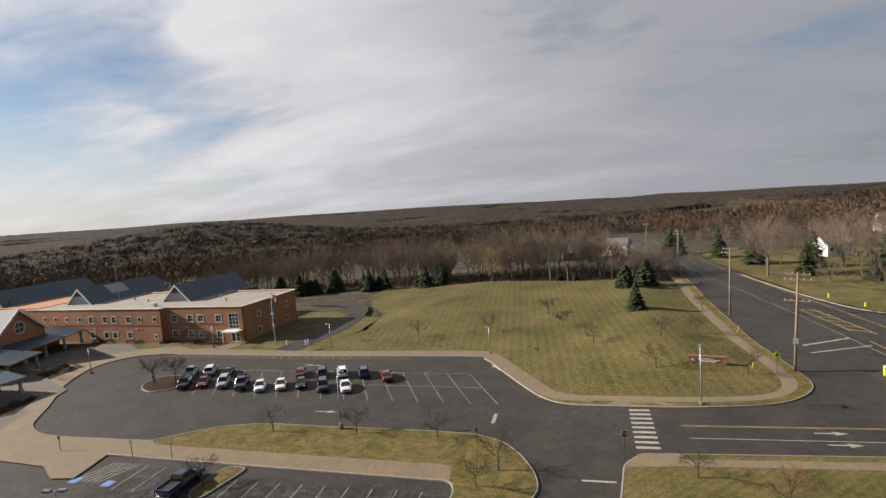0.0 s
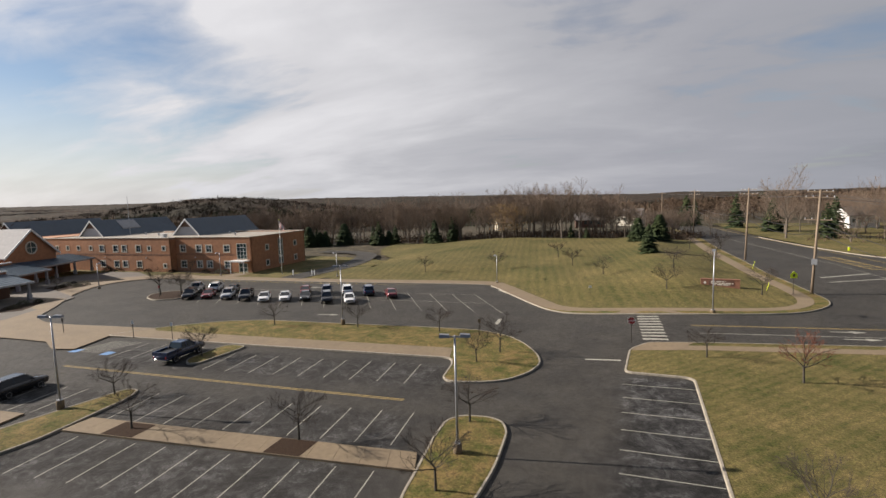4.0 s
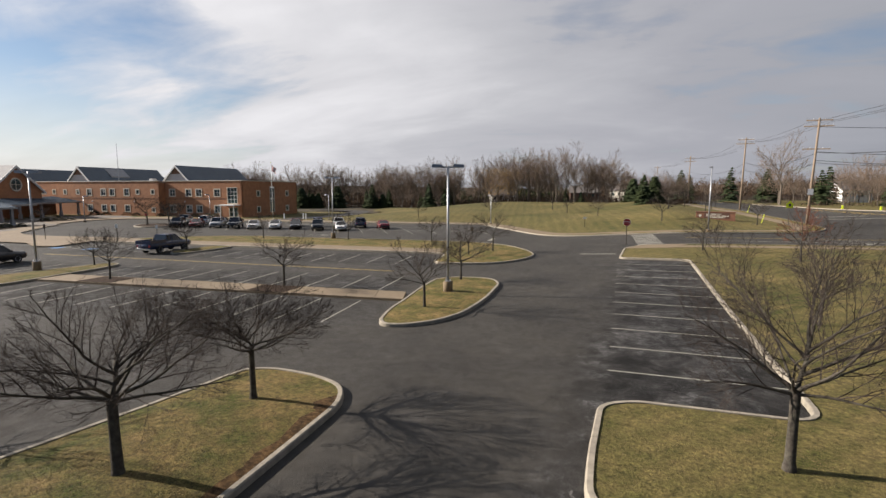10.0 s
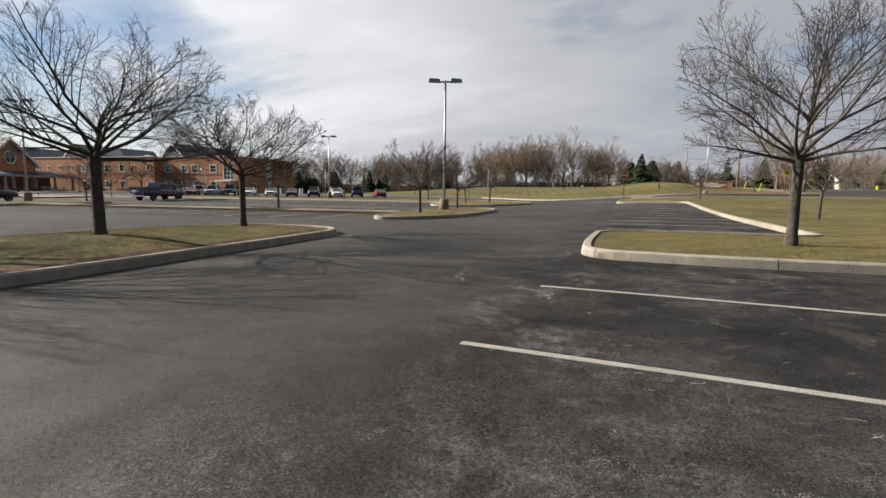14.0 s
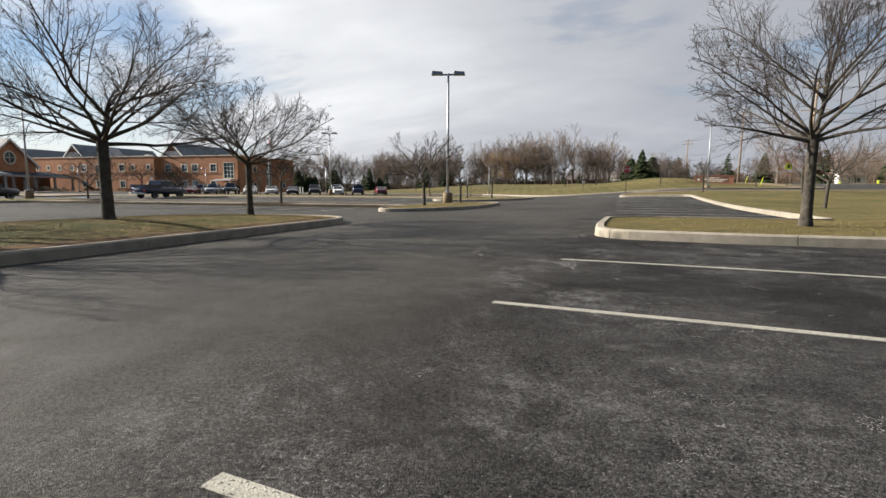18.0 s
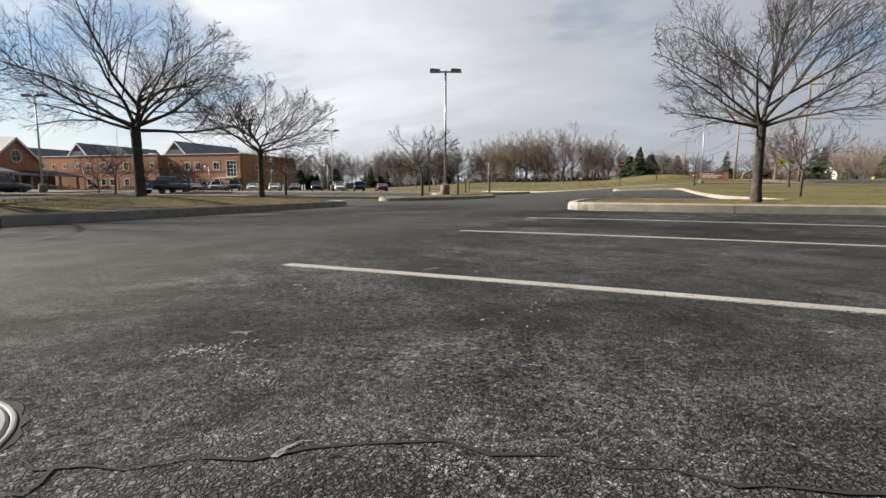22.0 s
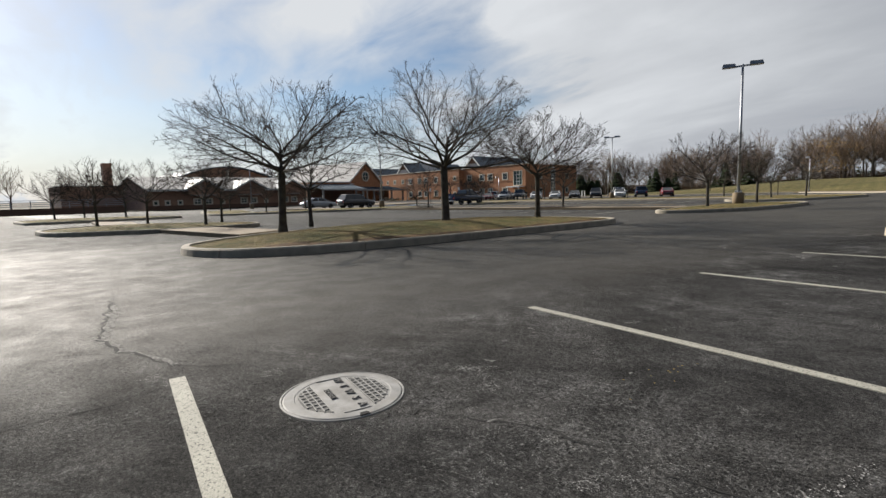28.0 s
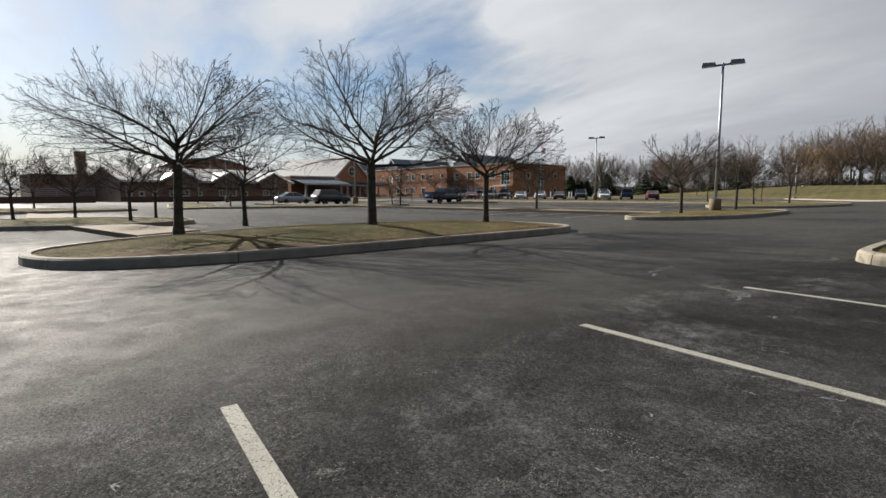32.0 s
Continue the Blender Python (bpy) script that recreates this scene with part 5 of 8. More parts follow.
# entrance wing: brick gable with a round window, low slate canopies before it
wing = thing("entrance_wing", "brick entrance hall with a round gable window and pale metal roof", "building", (-136.4, 70.8, 0), 109)
WH, WE, WP = 6.9, 6.4, 12.0
wing_wall = Geo().add([(-WH, 0, 0), (WH, 0, 0), (WH, 0, WE), (0, 0, WP), (-WH, 0, WE)], [(0, 1, 2, 3, 4)])
part("gable_wall", wing_wall, M_BRICK, wing)
part("side_wall", Geo().box(-WH, 0.02, 0, -WH + 0.3, 30, WE), M_BRICK, wing)
part("side_wall", Geo().box(WH - 0.3, 0.02, 0, WH, 30, WE), M_BRICK, wing)
for side in (-1, 1):
    xe, ze = side * (WH + 0.7), WE - 0.6
    vs = [(xe, -0.6, ze), (0, -0.6, WP + 0.1), (0, 30, WP + 0.1), (xe, 30, ze)]
    part("roof_slope", Geo().add(vs + [(x, y, z + 0.2) for x, y, z in vs], [(0, 1, 2, 3), (7, 6, 5, 4), (0, 4, 5, 1), (3, 7, 4, 0)]), M_PALEROOF, wing, "pale weathered metal roof")
    vs = [(xe, -0.65, ze - 0.3), (0, -0.65, WP - 0.2), (0, -0.65, WP + 0.35), (xe, -0.65, ze + 0.25)]
    part("bargeboard", Geo().add(vs + [(x, y + 0.15, z) for x, y, z in vs], [(0, 1, 2, 3), (7, 6, 5, 4), (3, 2, 6, 7), (0, 4, 5, 1)]), M_WHITE, wing)
rim = Geo()
ring = [(1.45 * math.cos(2 * math.pi * k / 24), -0.1, 7.8 + 1.45 * math.sin(2 * math.pi * k / 24)) for k in range(25)]
rim.tube(ring, 0.16, 6, False)
rw = part("round_window", rim, M_TRIM, wing, "round window with a cream surround")
part("pane", Geo().sheet([(1.4 * math.cos(2 * math.pi * k / 24), -0.04, 7.8 + 1.4 * math.sin(2 * math.pi * k / 24)) for k in range(24)]), M_GLASS, rw)
part("glazing_bars", Geo().box(-0.05, -0.1, 6.4, 0.05, -0.05, 9.2).box(-1.4, -0.1, 7.75, 1.4, -0.05, 7.85), M_TRIM, rw)


def canopy(x, y, turn, length, depth, z, label, block=0.0):
    """A low covered walk: a sloping slate roof with a pale fascia on square posts."""
    c = thing("covered_walk", label, "canopy", (x, y, 0.15), turn)
    vs = [(0, 0, z), (length, 0, z), (length, depth, z + 1.3), (0, depth, z + 1.3)]
    g = Geo().add(vs + [(a, b, q + 0.15) for a, b, q in vs], [(3, 2, 1, 0), (4, 5, 6, 7), (0, 1, 5, 4), (1, 2, 6, 5), (2, 3, 7, 6), (3, 0, 4, 7)])
    seam_list = []
    k = 0.5
    while k < length:
        vs = [(k, 0, z + 0.15), (k + 0.05, 0, z + 0.15), (k + 0.05, depth, z + 1.45), (k, depth, z + 1.45)]
        seam_list.append(Geo().add(vs + [(a, b, q + 0.06) for a, b, q in vs], [(4, 5, 6, 7), (0, 3, 7, 4), (1, 5, 6, 2), (0, 4, 5, 1)]))
        k += 0.8
    top = part("roof", g, M_SLATE, c)
    for sg in seam_list:
        part("seam", sg, M_SLATE, top)
    part("fascia", Geo().box(-0.05, -0.12, z - 0.18, length + 0.05, 0, z + 0.17), M_GALV, c, "grey metal fascia")
    n = max(2, int(length / 4.5))
    for i in range(n):
        px = 0.6 + (length - 1.2) * i / (n - 1)
        part("post", Geo().box(px - 0.2, 0.5, 0, px + 0.2, 0.9, z).box(px - 0.3, 0.4, 0, px + 0.3, 1.0, 1.0), M_GABLE, c, "grey square post")
    part("back_wall", Geo().box(0.1, depth - 0.3, 0, length - 0.1, depth - 0.05, z + 1.2), M_BRICK_DARK, c)
    if block:
        part("flat_block", Geo().box(0.1, depth, 0, length - 0.1, depth + block, z + 1.9), M_BRICK, c, "low brick block behind the covered walk")
        part("flat_roof", Geo().box(0.3, depth + 0.2, z + 1.9, length - 0.3, depth + block - 0.2, z + 1.96), M_FLATROOF, c, "tan flat roof")
        part("coping", Geo().box(0.0, depth - 0.1, z + 1.85, length, depth + 0.2, z + 2.1), M_WHITE, c, "white coping")
    return c


canopy(-129.0, 67.5, 114, 20.0, 7.0, 3.3, "long covered walk with slate-blue metal roof")
canopy(-119.0, 59.0, 119, 10.0, 8.0, 3.2, "covered entrance with slate-blue metal roof", 9.0)
canopy(-104.6, 43.0, 96, 12.0, 7.0, 3.2, "low slate-roofed bus shelter", 9.0)

# one-storey west wing with a gym behind it
west = thing("west_wing", "low brick classroom wing with pale metal roof and small gables", "building", (-102.4, 38.4, 0.1), -80.5)
W_LEN, W_EAVE = 31.0, 3.5
WO = [(29.7, 0.75, 0.95, 0.95, "s"), (27.8, 0.75, 0.95, 0.95, "s"), (25.7, 0.75, 0.95, 0.95, "s")]
for gx in (21.7, 12.9, 4.0):
    WO += [(gx + 1.0, 0.7, 1.5, 1.25, "w"), (gx - 1.0, 0.7, 1.5, 1.25, "w"), (gx - 3.6, 0.75, 0.9, 0.9, "s")]
wall_with_openings(west, (W_LEN, 0), (0, 0), 0, W_EAVE, [(W_LEN - o[0], *o[1:]) for o in WO], M_SHADEBRICK)
wall_with_openings(west, (W_LEN, -22), (W_LEN, 0), 0, W_EAVE, [], M_SHADEBRICK)
part("gable_end", Geo().add([(W_LEN - 0.3, 0, W_EAVE), (W_LEN - 0.3, -10, 6.1), (W_LEN - 0.3, -22, W_EAVE), (W_LEN, 0, W_EAVE), (W_LEN, -10, 6.1), (W_LEN, -22, W_EAVE)], [(0, 1, 2), (5, 4, 3), (0, 3, 4, 1), (1, 4, 5, 2)]), M_SHADEBRICK, west, "sunlit brick gable end")
part("plinth", Geo().box(0, 0.0, 0, W_LEN, 0.05, 0.72), M_BRICK_DARK, west, "dark brick plinth")
part("core", Geo().box(0.2, -22, 0, W_LEN - 0.4, -0.4, W_EAVE - 0.1), M_BRICK_DARK, west)
part("gutter", Geo().box(-1, 0.8, W_EAVE - 0.25, W_LEN + 0.3, 0.92, W_EAVE + 0.02), M_WHITE, west, "white gutter")
vs = [(-1, 0.8, W_EAVE - 0.1), (W_LEN + 0.3, 0.8, W_EAVE - 0.1), (W_LEN + 0.3, -10, 6.1), (-1, -10, 6.1), (W_LEN + 0.3, -22, W_EAVE - 0.1), (-1, -22, W_EAVE - 0.1)]
part("roof", Geo().add(vs + [(x, y, z + 0.22) for x, y, z in vs], [(6, 9, 8, 7), (9, 11, 10, 8), (0, 1, 7, 6), (1, 2, 8, 7), (2, 4, 10, 8), (0, 6, 9, 3), (3, 9, 11, 5), (0, 3, 2, 1)]), M_PALEROOF, west, "pale weathered metal roof")
for k in range(int(W_LEN / 1.2)):
    x = k * 1.2
    part("roof_seam", Geo().add([(x, 0.8, W_EAVE + 0.12), (x + 0.06, 0.8, W_EAVE + 0.12), (x + 0.06, -10, 6.32), (x, -10, 6.32), (x, 0.8, W_EAVE + 0.18), (x + 0.06, 0.8, W_EAVE + 0.18), (x + 0.06, -10, 6.38), (x, -10, 6.38)], [(4, 5, 6, 7), (0, 3, 7, 4), (1, 5, 6, 2), (0, 4, 5, 1)]), M_PALEROOF, west)
for x in (4.0, 12.9, 21.7):
    for s in (-1, 1):
        vs = [(x + s * 3.4, 1.6, W_EAVE - 0.05), (x, 1.6, 5.35), (x, -6.5, 5.35), (x + s * 3.4, 0.2, W_EAVE - 0.05)]
        part("small_roof", Geo().add(vs + [(a, b, c + 0.16) for a, b, c in vs], [(0, 1, 2, 3), (7, 6, 5, 4), (0, 4, 5, 1), (3, 7, 4, 0)]), M_SLATE, west, "small slate-blue gable roof")
        vs = [(x + s * 3.4, 1.62, W_EAVE - 0.15), (x, 1.62, 5.22), (x, 1.62, 5.55), (x + s * 3.4, 1.62, W_EAVE + 0.16)]
        part("bargeboard", Geo().add(vs + [(a, b + 0.1, c) for a, b, c in vs], [(0, 1, 2, 3), (7, 6, 5, 4), (0, 4, 5, 1), (3, 2, 6, 7)]), M_WHITE, west)
    part("gable_face", Geo().add([(x - 2.9, 1.22, 0), (x - 2.9, 1.22, W_EAVE), (x, 1.22, 5.15), (x + 2.9, 1.22, W_EAVE), (x + 2.9, 1.22, 2.55), (x - 2.9, 1.22, 2.55)], [(1, 2, 3, 4, 5)]), M_SHADEBRICK, west)
    part("window_hood", Geo().box(x - 2.2, 0.06, 2.42, x + 2.2, 1.2, 2.54), M_PALEROOF, west)
gym = thing("gymnasium", "brick gymnasium with a shallow arched dark roof", "building", (-135.8, 30.6, 0), -80.5)
prof = [(-13 + 26 * k / 16, 7.2 + 3.0 * math.sin(math.pi * k / 16)) for k in range(17)]
part("wall", Geo().add([(-13, 0, 0), (13, 0, 0)] + [(x, 0, z) for x, z in prof[::-1]], [tuple(range(19))]).box(-13, -24, 0, 13, -0.1, 7.1), M_SHADEBRICK, gym)
ra = Geo()
ra.add([(x, 0.8, z) for x, z in prof] + [(x, 0.8, z + 0.35) for x, z in prof] + [(x, -24, z + 0.35) for x, z in prof], [(k, k + 1, 18 + k, 17 + k) for k in range(16)] + [(17 + k, 18 + k, 35 + k, 34 + k) for k in range(16)])
part("roof", ra, M_SLATE, gym, "arched dark roof")
part("pier", Geo().box(-0.4, 0.02, 0, 0.4, 0.2, 9.6), M_TRIM, gym, "pale pier in the gable")
boiler = thing("boiler_house", "flat-roofed brick boiler house with a tall square chimney", "building", (-111.5, -1.3, 0.2), -80.5)
part("wall", Geo().box(-8.0, -12, -0.3, 2.6, 0, 4.6), M_SHADEBRICK, boiler)
part("coping", Geo().box(-8.1, -12.1, 4.6, 2.7, 0.1, 4.78), M_POSTBROWN, boiler, "dark coping")
part("chimney", Geo().box(-6.2, -3.4, 4.7, -4.7, -1.9, 9.2).box(-6.28, -3.48, 8.7, -4.62, -1.82, 8.95), M_SHADEBRICK, boiler, "tall square brick chimney")
fence = thing("service_wall", "long low dark screen wall with pale rails", "wall", (-94, 4.5, 0), -98)
part("panel", Geo().box(0, 0, -0.3, 60, 0.3, 1.0), M_BRICK_DARK, fence)
for k in range(25):
    part("rail_post", Geo().box(k * 2.4, 0.05, 1.0, k * 2.4 + 0.09, 0.16, 2.25), M_GALV, fence)
for z in (1.3, 1.6, 1.9, 2.2):
    part("rail", Geo().box(0, 0.08, z, 60, 0.14, z + 0.09), M_GALV, fence)

# ---- poles, lamps and signs ----


def lamp_pole(x, y, height, heads, turn, label, base=0.75, at_z=0.14):
    p = thing("lamp_pole", label, "street lamp", (x, y, at_z), turn, "car park lamps")
    part("footing", Geo().lathe([(0.30, -0.1), (0.30, base - 0.04), (0.26, base)], 14), M_CONCRETE, p, "round concrete footing", True)
    part("base_plate", Geo().box(-0.19, -0.19, base, 0.19, 0.19, base + 0.04), M_GALV, p)
    for sx in (-1, 1):
        for sy in (-1, 1):
            part("bolt", Geo().lathe([(0.025, 0), (0.025, 0.09), (0.01, 0.1)], 6, (sx * 0.14, sy * 0.14, base + 0.04)), M_GALV, p)
    part("pole", Geo().tube([(0, 0, base), (0, 0, height)], [0.085, 0.06], 10), M_GALV, p, "", True)
    for s in heads:
        part("arm", Geo().box(min(0, s * 0.5), -0.04, height - 0.14, max(0, s * 0.5), 0.04, height - 0.05), M_LAMPHEAD, p)
        a, b = sorted((s * 0.32, s * 1.02))
        h = Geo().add([(a, -0.2, height - 0.12), (b, -0.2, height - 0.12), (b, 0.2, height - 0.12), (a, 0.2, height - 0.12), (a + 0.05, -0.16, height + 0.1), (b - 0.05, -0.16, height + 0.06), (b - 0.05, 0.16, height + 0.06), (a + 0.05, 0.16, height + 0.1)], [(3, 2, 1, 0), (4, 5, 6, 7), (0, 1, 5, 4), (1, 2, 6, 5), (2, 3, 7, 6), (3, 0, 4, 7)])
        hd = part("head", h, M_LAMPHEAD, p, "grey shoebox lamp head")
        part("lens", Geo().box(a + 0.08, -0.15, height - 0.135, b - 0.08, 0.15, height - 0.121), M_LENS, hd)
    return p


two = "tall galvanised lamp pole with two shoebox heads on a concrete footing"
lamp_pole(-11.5, 28.6, 8.0, (-1, 1), 20, two)
lamp_pole(-45.4, 24.4, 8.0, (-1, 1), 20, two)
lamp_pole(-38.2, 55.2, 8.0, (-1, 1), 20, two)
lamp_pole(7.7, 72.9, 8.0, (1,), -100, "galvanised lamp pole with one head by the entrance drive", 0.3)
lamp_pole(-27.2, 91.2, 5.4, (1,), -100, "short lamp pole beside the field footpath", 0.2)
lamp_pole(-63.5, 90.6, 5.4, (1,), -100, "short lamp pole beside the field footpath", 0.2)
lamp_pole(-93.0, 86.2, 5.4, (1,), -100, "short lamp pole before the school door", 0.2)
lamp_pole(-78.0, 20.0, 8.0, (-1, 1), 20, two)
lamp_pole(-106.0, 66.5, 5.2, (1,), 20, "short lamp pole on the forecourt", 0.2)

flag = thing("flagpole", "white flagpole with a limp flag before the school", "flagpole", (-79.5, 91.5, 0.1))
part("pole", Geo().tube([(0, 0, 0), (0, 0, 12.6)], [0.09, 0.04], 8), M_WHITE, flag, "", True)
part("ball", Geo().lathe([(0.02, 0), (0.1, 0.08), (0.1, 0.14), (0.02, 0.22)], 8, (0, 0, 12.6)), M_SIGNYEL, flag)
cl = Geo()
for i in range(9):
    for j in range(7):
        cl.v.append((0.06 + i * 0.16, 0.12 * math.sin(i * 1.1 + j * 0.4), 12.2 - j * 0.22 - i * 0.11))
cl.f = [(i * 7 + j, i * 7 + j + 1, (i + 1) * 7 + j + 1, (i + 1) * 7 + j) for i in range(8) for j in range(6)]
part("cloth", cl, material("red_white_flag_cloth", (0.42, 0.12, 0.12), 0.9, vary=0.3, scale=4.0, second=(0.6, 0.58, 0.55), scale2=3.0, amount2=1.0), flag, "faded red and white flag", True)
part("banner_arm", Geo().box(-0.5, -0.03, 7.0, 0.5, 0.03, 7.12).box(-0.5, -0.03, 4.4, 0.5, 0.03, 4.5), M_WHITE, flag)


def text_mesh(name, body, size, mat, parent, m):
    cu = bpy.data.curves.new(name, "FONT")
    cu.body, cu.size, cu.extrude, cu.align_x, cu.align_y = body, size, 0.004, "CENTER", "CENTER"
    ob = new(name, cu)
    me = bpy.data.meshes.new_from_object(ob.evaluated_get(bpy.context.evaluated_depsgraph_get()))
    bpy.data.objects.remove(ob)
    me.materials.append(mat)
    out = new(name, me)
    out.parent, out.matrix_basis = parent, m
    return out


stop = thing("stop_sign", "red octagonal stop sign on a brown post", "stop sign", (-1.85, 56.6, 0.14), 15)
part("post", Geo().box(-0.035, -0.03, 0, 0.035, 0.03, 2.75), M_POSTBROWN, stop)
oct_ = lambda r, y: [(r * math.cos(math.pi * (k + 0.5) / 4), y, 2.45 + r * math.sin(math.pi * (k + 0.5) / 4)) for k in range(8)]
plate = Geo().add(oct_(0.41, -0.05) + oct_(0.41, -0.04), [tuple(range(8)), tuple(range(15, 7, -1))] + [(k, 8 + k, 8 + (k + 1) % 8, (k + 1) % 8) for k in range(8)])
face = part("plate", plate, M_WHITE, stop)
part("red_field", Geo().add(oct_(0.385, -0.054), [tuple(range(8))]), M_RED, face)
text_mesh("lettering", "STOP", 0.30, M_WHITE, stop, pose(0, -0.06, 2.45, 90, 0, 0))

SIGN_X, SIGN_Y = 10.3, 88.4
monument = thing("school_sign", "long low brick sign wall with pale lettering", "sign", (SIGN_X, SIGN_Y, 0.02 + field_rise(SIGN_X, SIGN_Y)), -2)
M_SIGNBRICK = material("sign_brick", (0.25, 0.115, 0.07), 0.9, vary=0.18, scale=3.0, second=(0.19, 0.085, 0.052), scale2=1.2, amount2=0.6, bump=0.3, bump_scale=20)
part("wall", Geo().box(-2.6, -0.25, -0.5, 2.6, 0.25, 1.12), M_SIGNBRICK, monument)
part("cap", Geo().box(-2.66, -0.31, 1.12, 2.66, 0.31, 1.22), M_SIGNBRICK, monument, "brick cap course")
part("panel", Geo().box(-1.55, -0.275, 0.22, 1.85, -0.252, 1.02), material("sign_panel", (0.13, 0.065, 0.045), 0.7), monument, "darker lettered panel")
for z, w, lean in ((0.84, 2.0, -0.4), (0.58, 3.0, 0.1), (0.36, 2.2, 0.0)):
    k = -w / 2
    r = random.Random(int(z * 100))
    while k < w / 2:
        q = 0.25 + 0.45 * r.random()
        part("lettering", Geo().box(0.15 + lean + k, -0.29, z - 0.07, 0.15 + lean + min(k + q, w / 2), -0.276, z + 0.07), M_TRIM, monument)
        k += q + 0.12
part("emblem", Geo().lathe([(0.20, 0), (0.20, 0.02)], 14), M_TRIM, monument).matrix_basis = pose(-2.05, -0.252, 0.62, 90)


def utility_pole(x, y, height, lean, arms, label):
    z = lift(x, y) + 0.1
    p = thing("utility_pole", label, "utility pole", (x, y, z), 0, "roadside poles")
    p.matrix_basis = pose(x, y, z, 0, lean, -12)
    part("pole", Geo().tube([(0, 0, -0.4), (0, 0, height)], [0.19, 0.12], 10), M_POLEWOOD, p, "", True)
    for h, w in arms:
        part("crossarm", Geo().box(-w, -0.06, h - 0.07, w, 0.06, h + 0.07), M_POLEWOOD, p)
        for s in (-0.92, -0.45, 0.45, 0.92):
            part("insulator", Geo().lathe([(0.03, 0), (0.07, 0.04), (0.05, 0.1), (0.07, 0.14), (0.03, 0.2)], 8, (s * w, 0, h + 0.07)), M_GALV, p)
    return p


utility_pole(22.2, 87.8, 14.7, 1.8, ((14.4, 1.5), (13.6, 1.7), (10.5, 1.6)), "weathered leaning utility pole with three crossarms")
part("meter_box", Geo().box(-0.35, -0.45, 4.2, 0.3, -0.15, 5.0), M_GALV, bpy.data.objects["utility_pole"], "grey metal box")
utility_pole(18.2, 117.5, 14.4, 1.0, ((14.0, 1.4), (13.2, 1.6)), "tall grey utility pole beside the footpath")
utility_pole(12.6, 173.0, 14.6, 0.6, ((14.0, 1.4), (13.0, 1.6)), "distant utility pole with crossarms")
utility_pole(24.5, 30.0, 15.0, 0.0, ((14.6, 1.5), (13.8, 1.7)), "weathered utility pole on the lawn's far side")
utility_pole(66.0, 72.0, 14.0, 0.0, ((13.6, 1.5),), "weathered utility pole across the main road")
utility_pole(4.5, 226.0, 14.6, 0.6, ((14.0, 1.4),), "distant utility pole with crossarms")


def cable(a, b, sag, r, label="thin black overhead cable"):
    pts = []
    for k in range(17):
        w = k / 16
        p = Vector(a).lerp(Vector(b), w)
        p.z -= 4 * sag * w * (1 - w)
        pts.append(p)
    tagged(part("cable", Geo().tube(pts, r, 4, False), M_BLACK), label, "cable", "overhead cables")


PT = [(24.5, 30.0, 15.0), (22.7, 87.8, 15.1), (18.5, 117.5, 16.2), (12.8, 173, 16.8), (4.6, 226, 16.8)]
for a, b in zip(PT, PT[1:]):
    for dx, dz in ((-1.4, -0.5), (1.4, -0.5), (0.4, -0.5), (0.1, -4.6), (0.1, -6.0)):
        cable((a[0] + dx, a[1], a[2] + dz), (b[0] + dx, b[1], b[2] + dz), 0.9 if dz > -2 else 1.3, 0.02 if dz > -2 else 0.035)
for dz in (-1.0, -4.4, -5.6):
    cable((22.6, 87.8, 15.0 + dz), (66, 72, 14.4 + dz), 1.2, 0.03)

warn = thing("school_warning_sign", "yellow-green pentagon warning sign on a post", "road sign", (19.6, 86.5, 0.3 + lift(19.6, 86.5)), 10)
part("post", Geo().box(-0.03, -0.03, -0.3, 0.03, 0.03, 2.9), M_POSTBROWN, warn)
part("plate", Geo().add([(-0.45, -0.05, 2.2), (0.45, -0.05, 2.2), (0.45, -0.05, 2.75), (0, -0.05, 3.2), (-0.45, -0.05, 2.75), (-0.45, -0.03, 2.2), (0.45, -0.03, 2.2), (0.45, -0.03, 2.75), (0, -0.03, 3.2), (-0.45, -0.03, 2.75)], [(0, 1, 2, 3, 4), (9, 8, 7, 6, 5)] + [(k, 5 + k, 5 + (k + 1) % 5, (k + 1) % 5) for k in range(5)]), M_SIGNYEL, warn)
part("symbol", Geo().box(-0.14, -0.062, 2.4, 0.14, -0.055, 2.8), M_BLACK, warn)


def bollard(x, y, z, label, mat, h=1.0, w=0.12):
    b = thing("marker_post", label, "marker post", (x, y, z))
    part("post", Geo().box(-w / 2, -w / 2, -0.2, w / 2, w / 2, h), mat, b)
    part("cap", Geo().box(-w / 2 - 0.015, -w / 2 - 0.015, h, w / 2 + 0.015, w / 2 + 0.015, h + 0.03), M_WHITE, b)


bollard(33.5, 88.0, lift(33.5, 88), "fluorescent yellow traffic marker in the road", M_SIGNYEL, 1.3, 0.55)
for x, y in ((44.5, 126.5), (52, 127.5), (41.0, 136)):
    bollard(x, y, lift(x, y), "yellow roadside marker post", M_SIGNYEL, 0.9, 0.3)
for x, y in ((-75.2, 90.2), (-70.6, 91.0), (-70.2, 91.4)):
    bollard(x, y, 0.15, "white gate post at the service drive", M_WHITE, 1.2, 0.18)


def notice(x, y, z, h, label, mat, turn=0, w=0.3, ph=0.45):
    s = thing("notice_sign", label, "sign", (x, y, z), turn)
    part("post", Geo().box(-0.03, -0.03, -0.1, 0.03, 0.03, h), M_POSTBROWN, s)
    part("plate", Geo().box(-w / 2, -0.05, h - ph, w / 2, -0.032, h), mat, s)


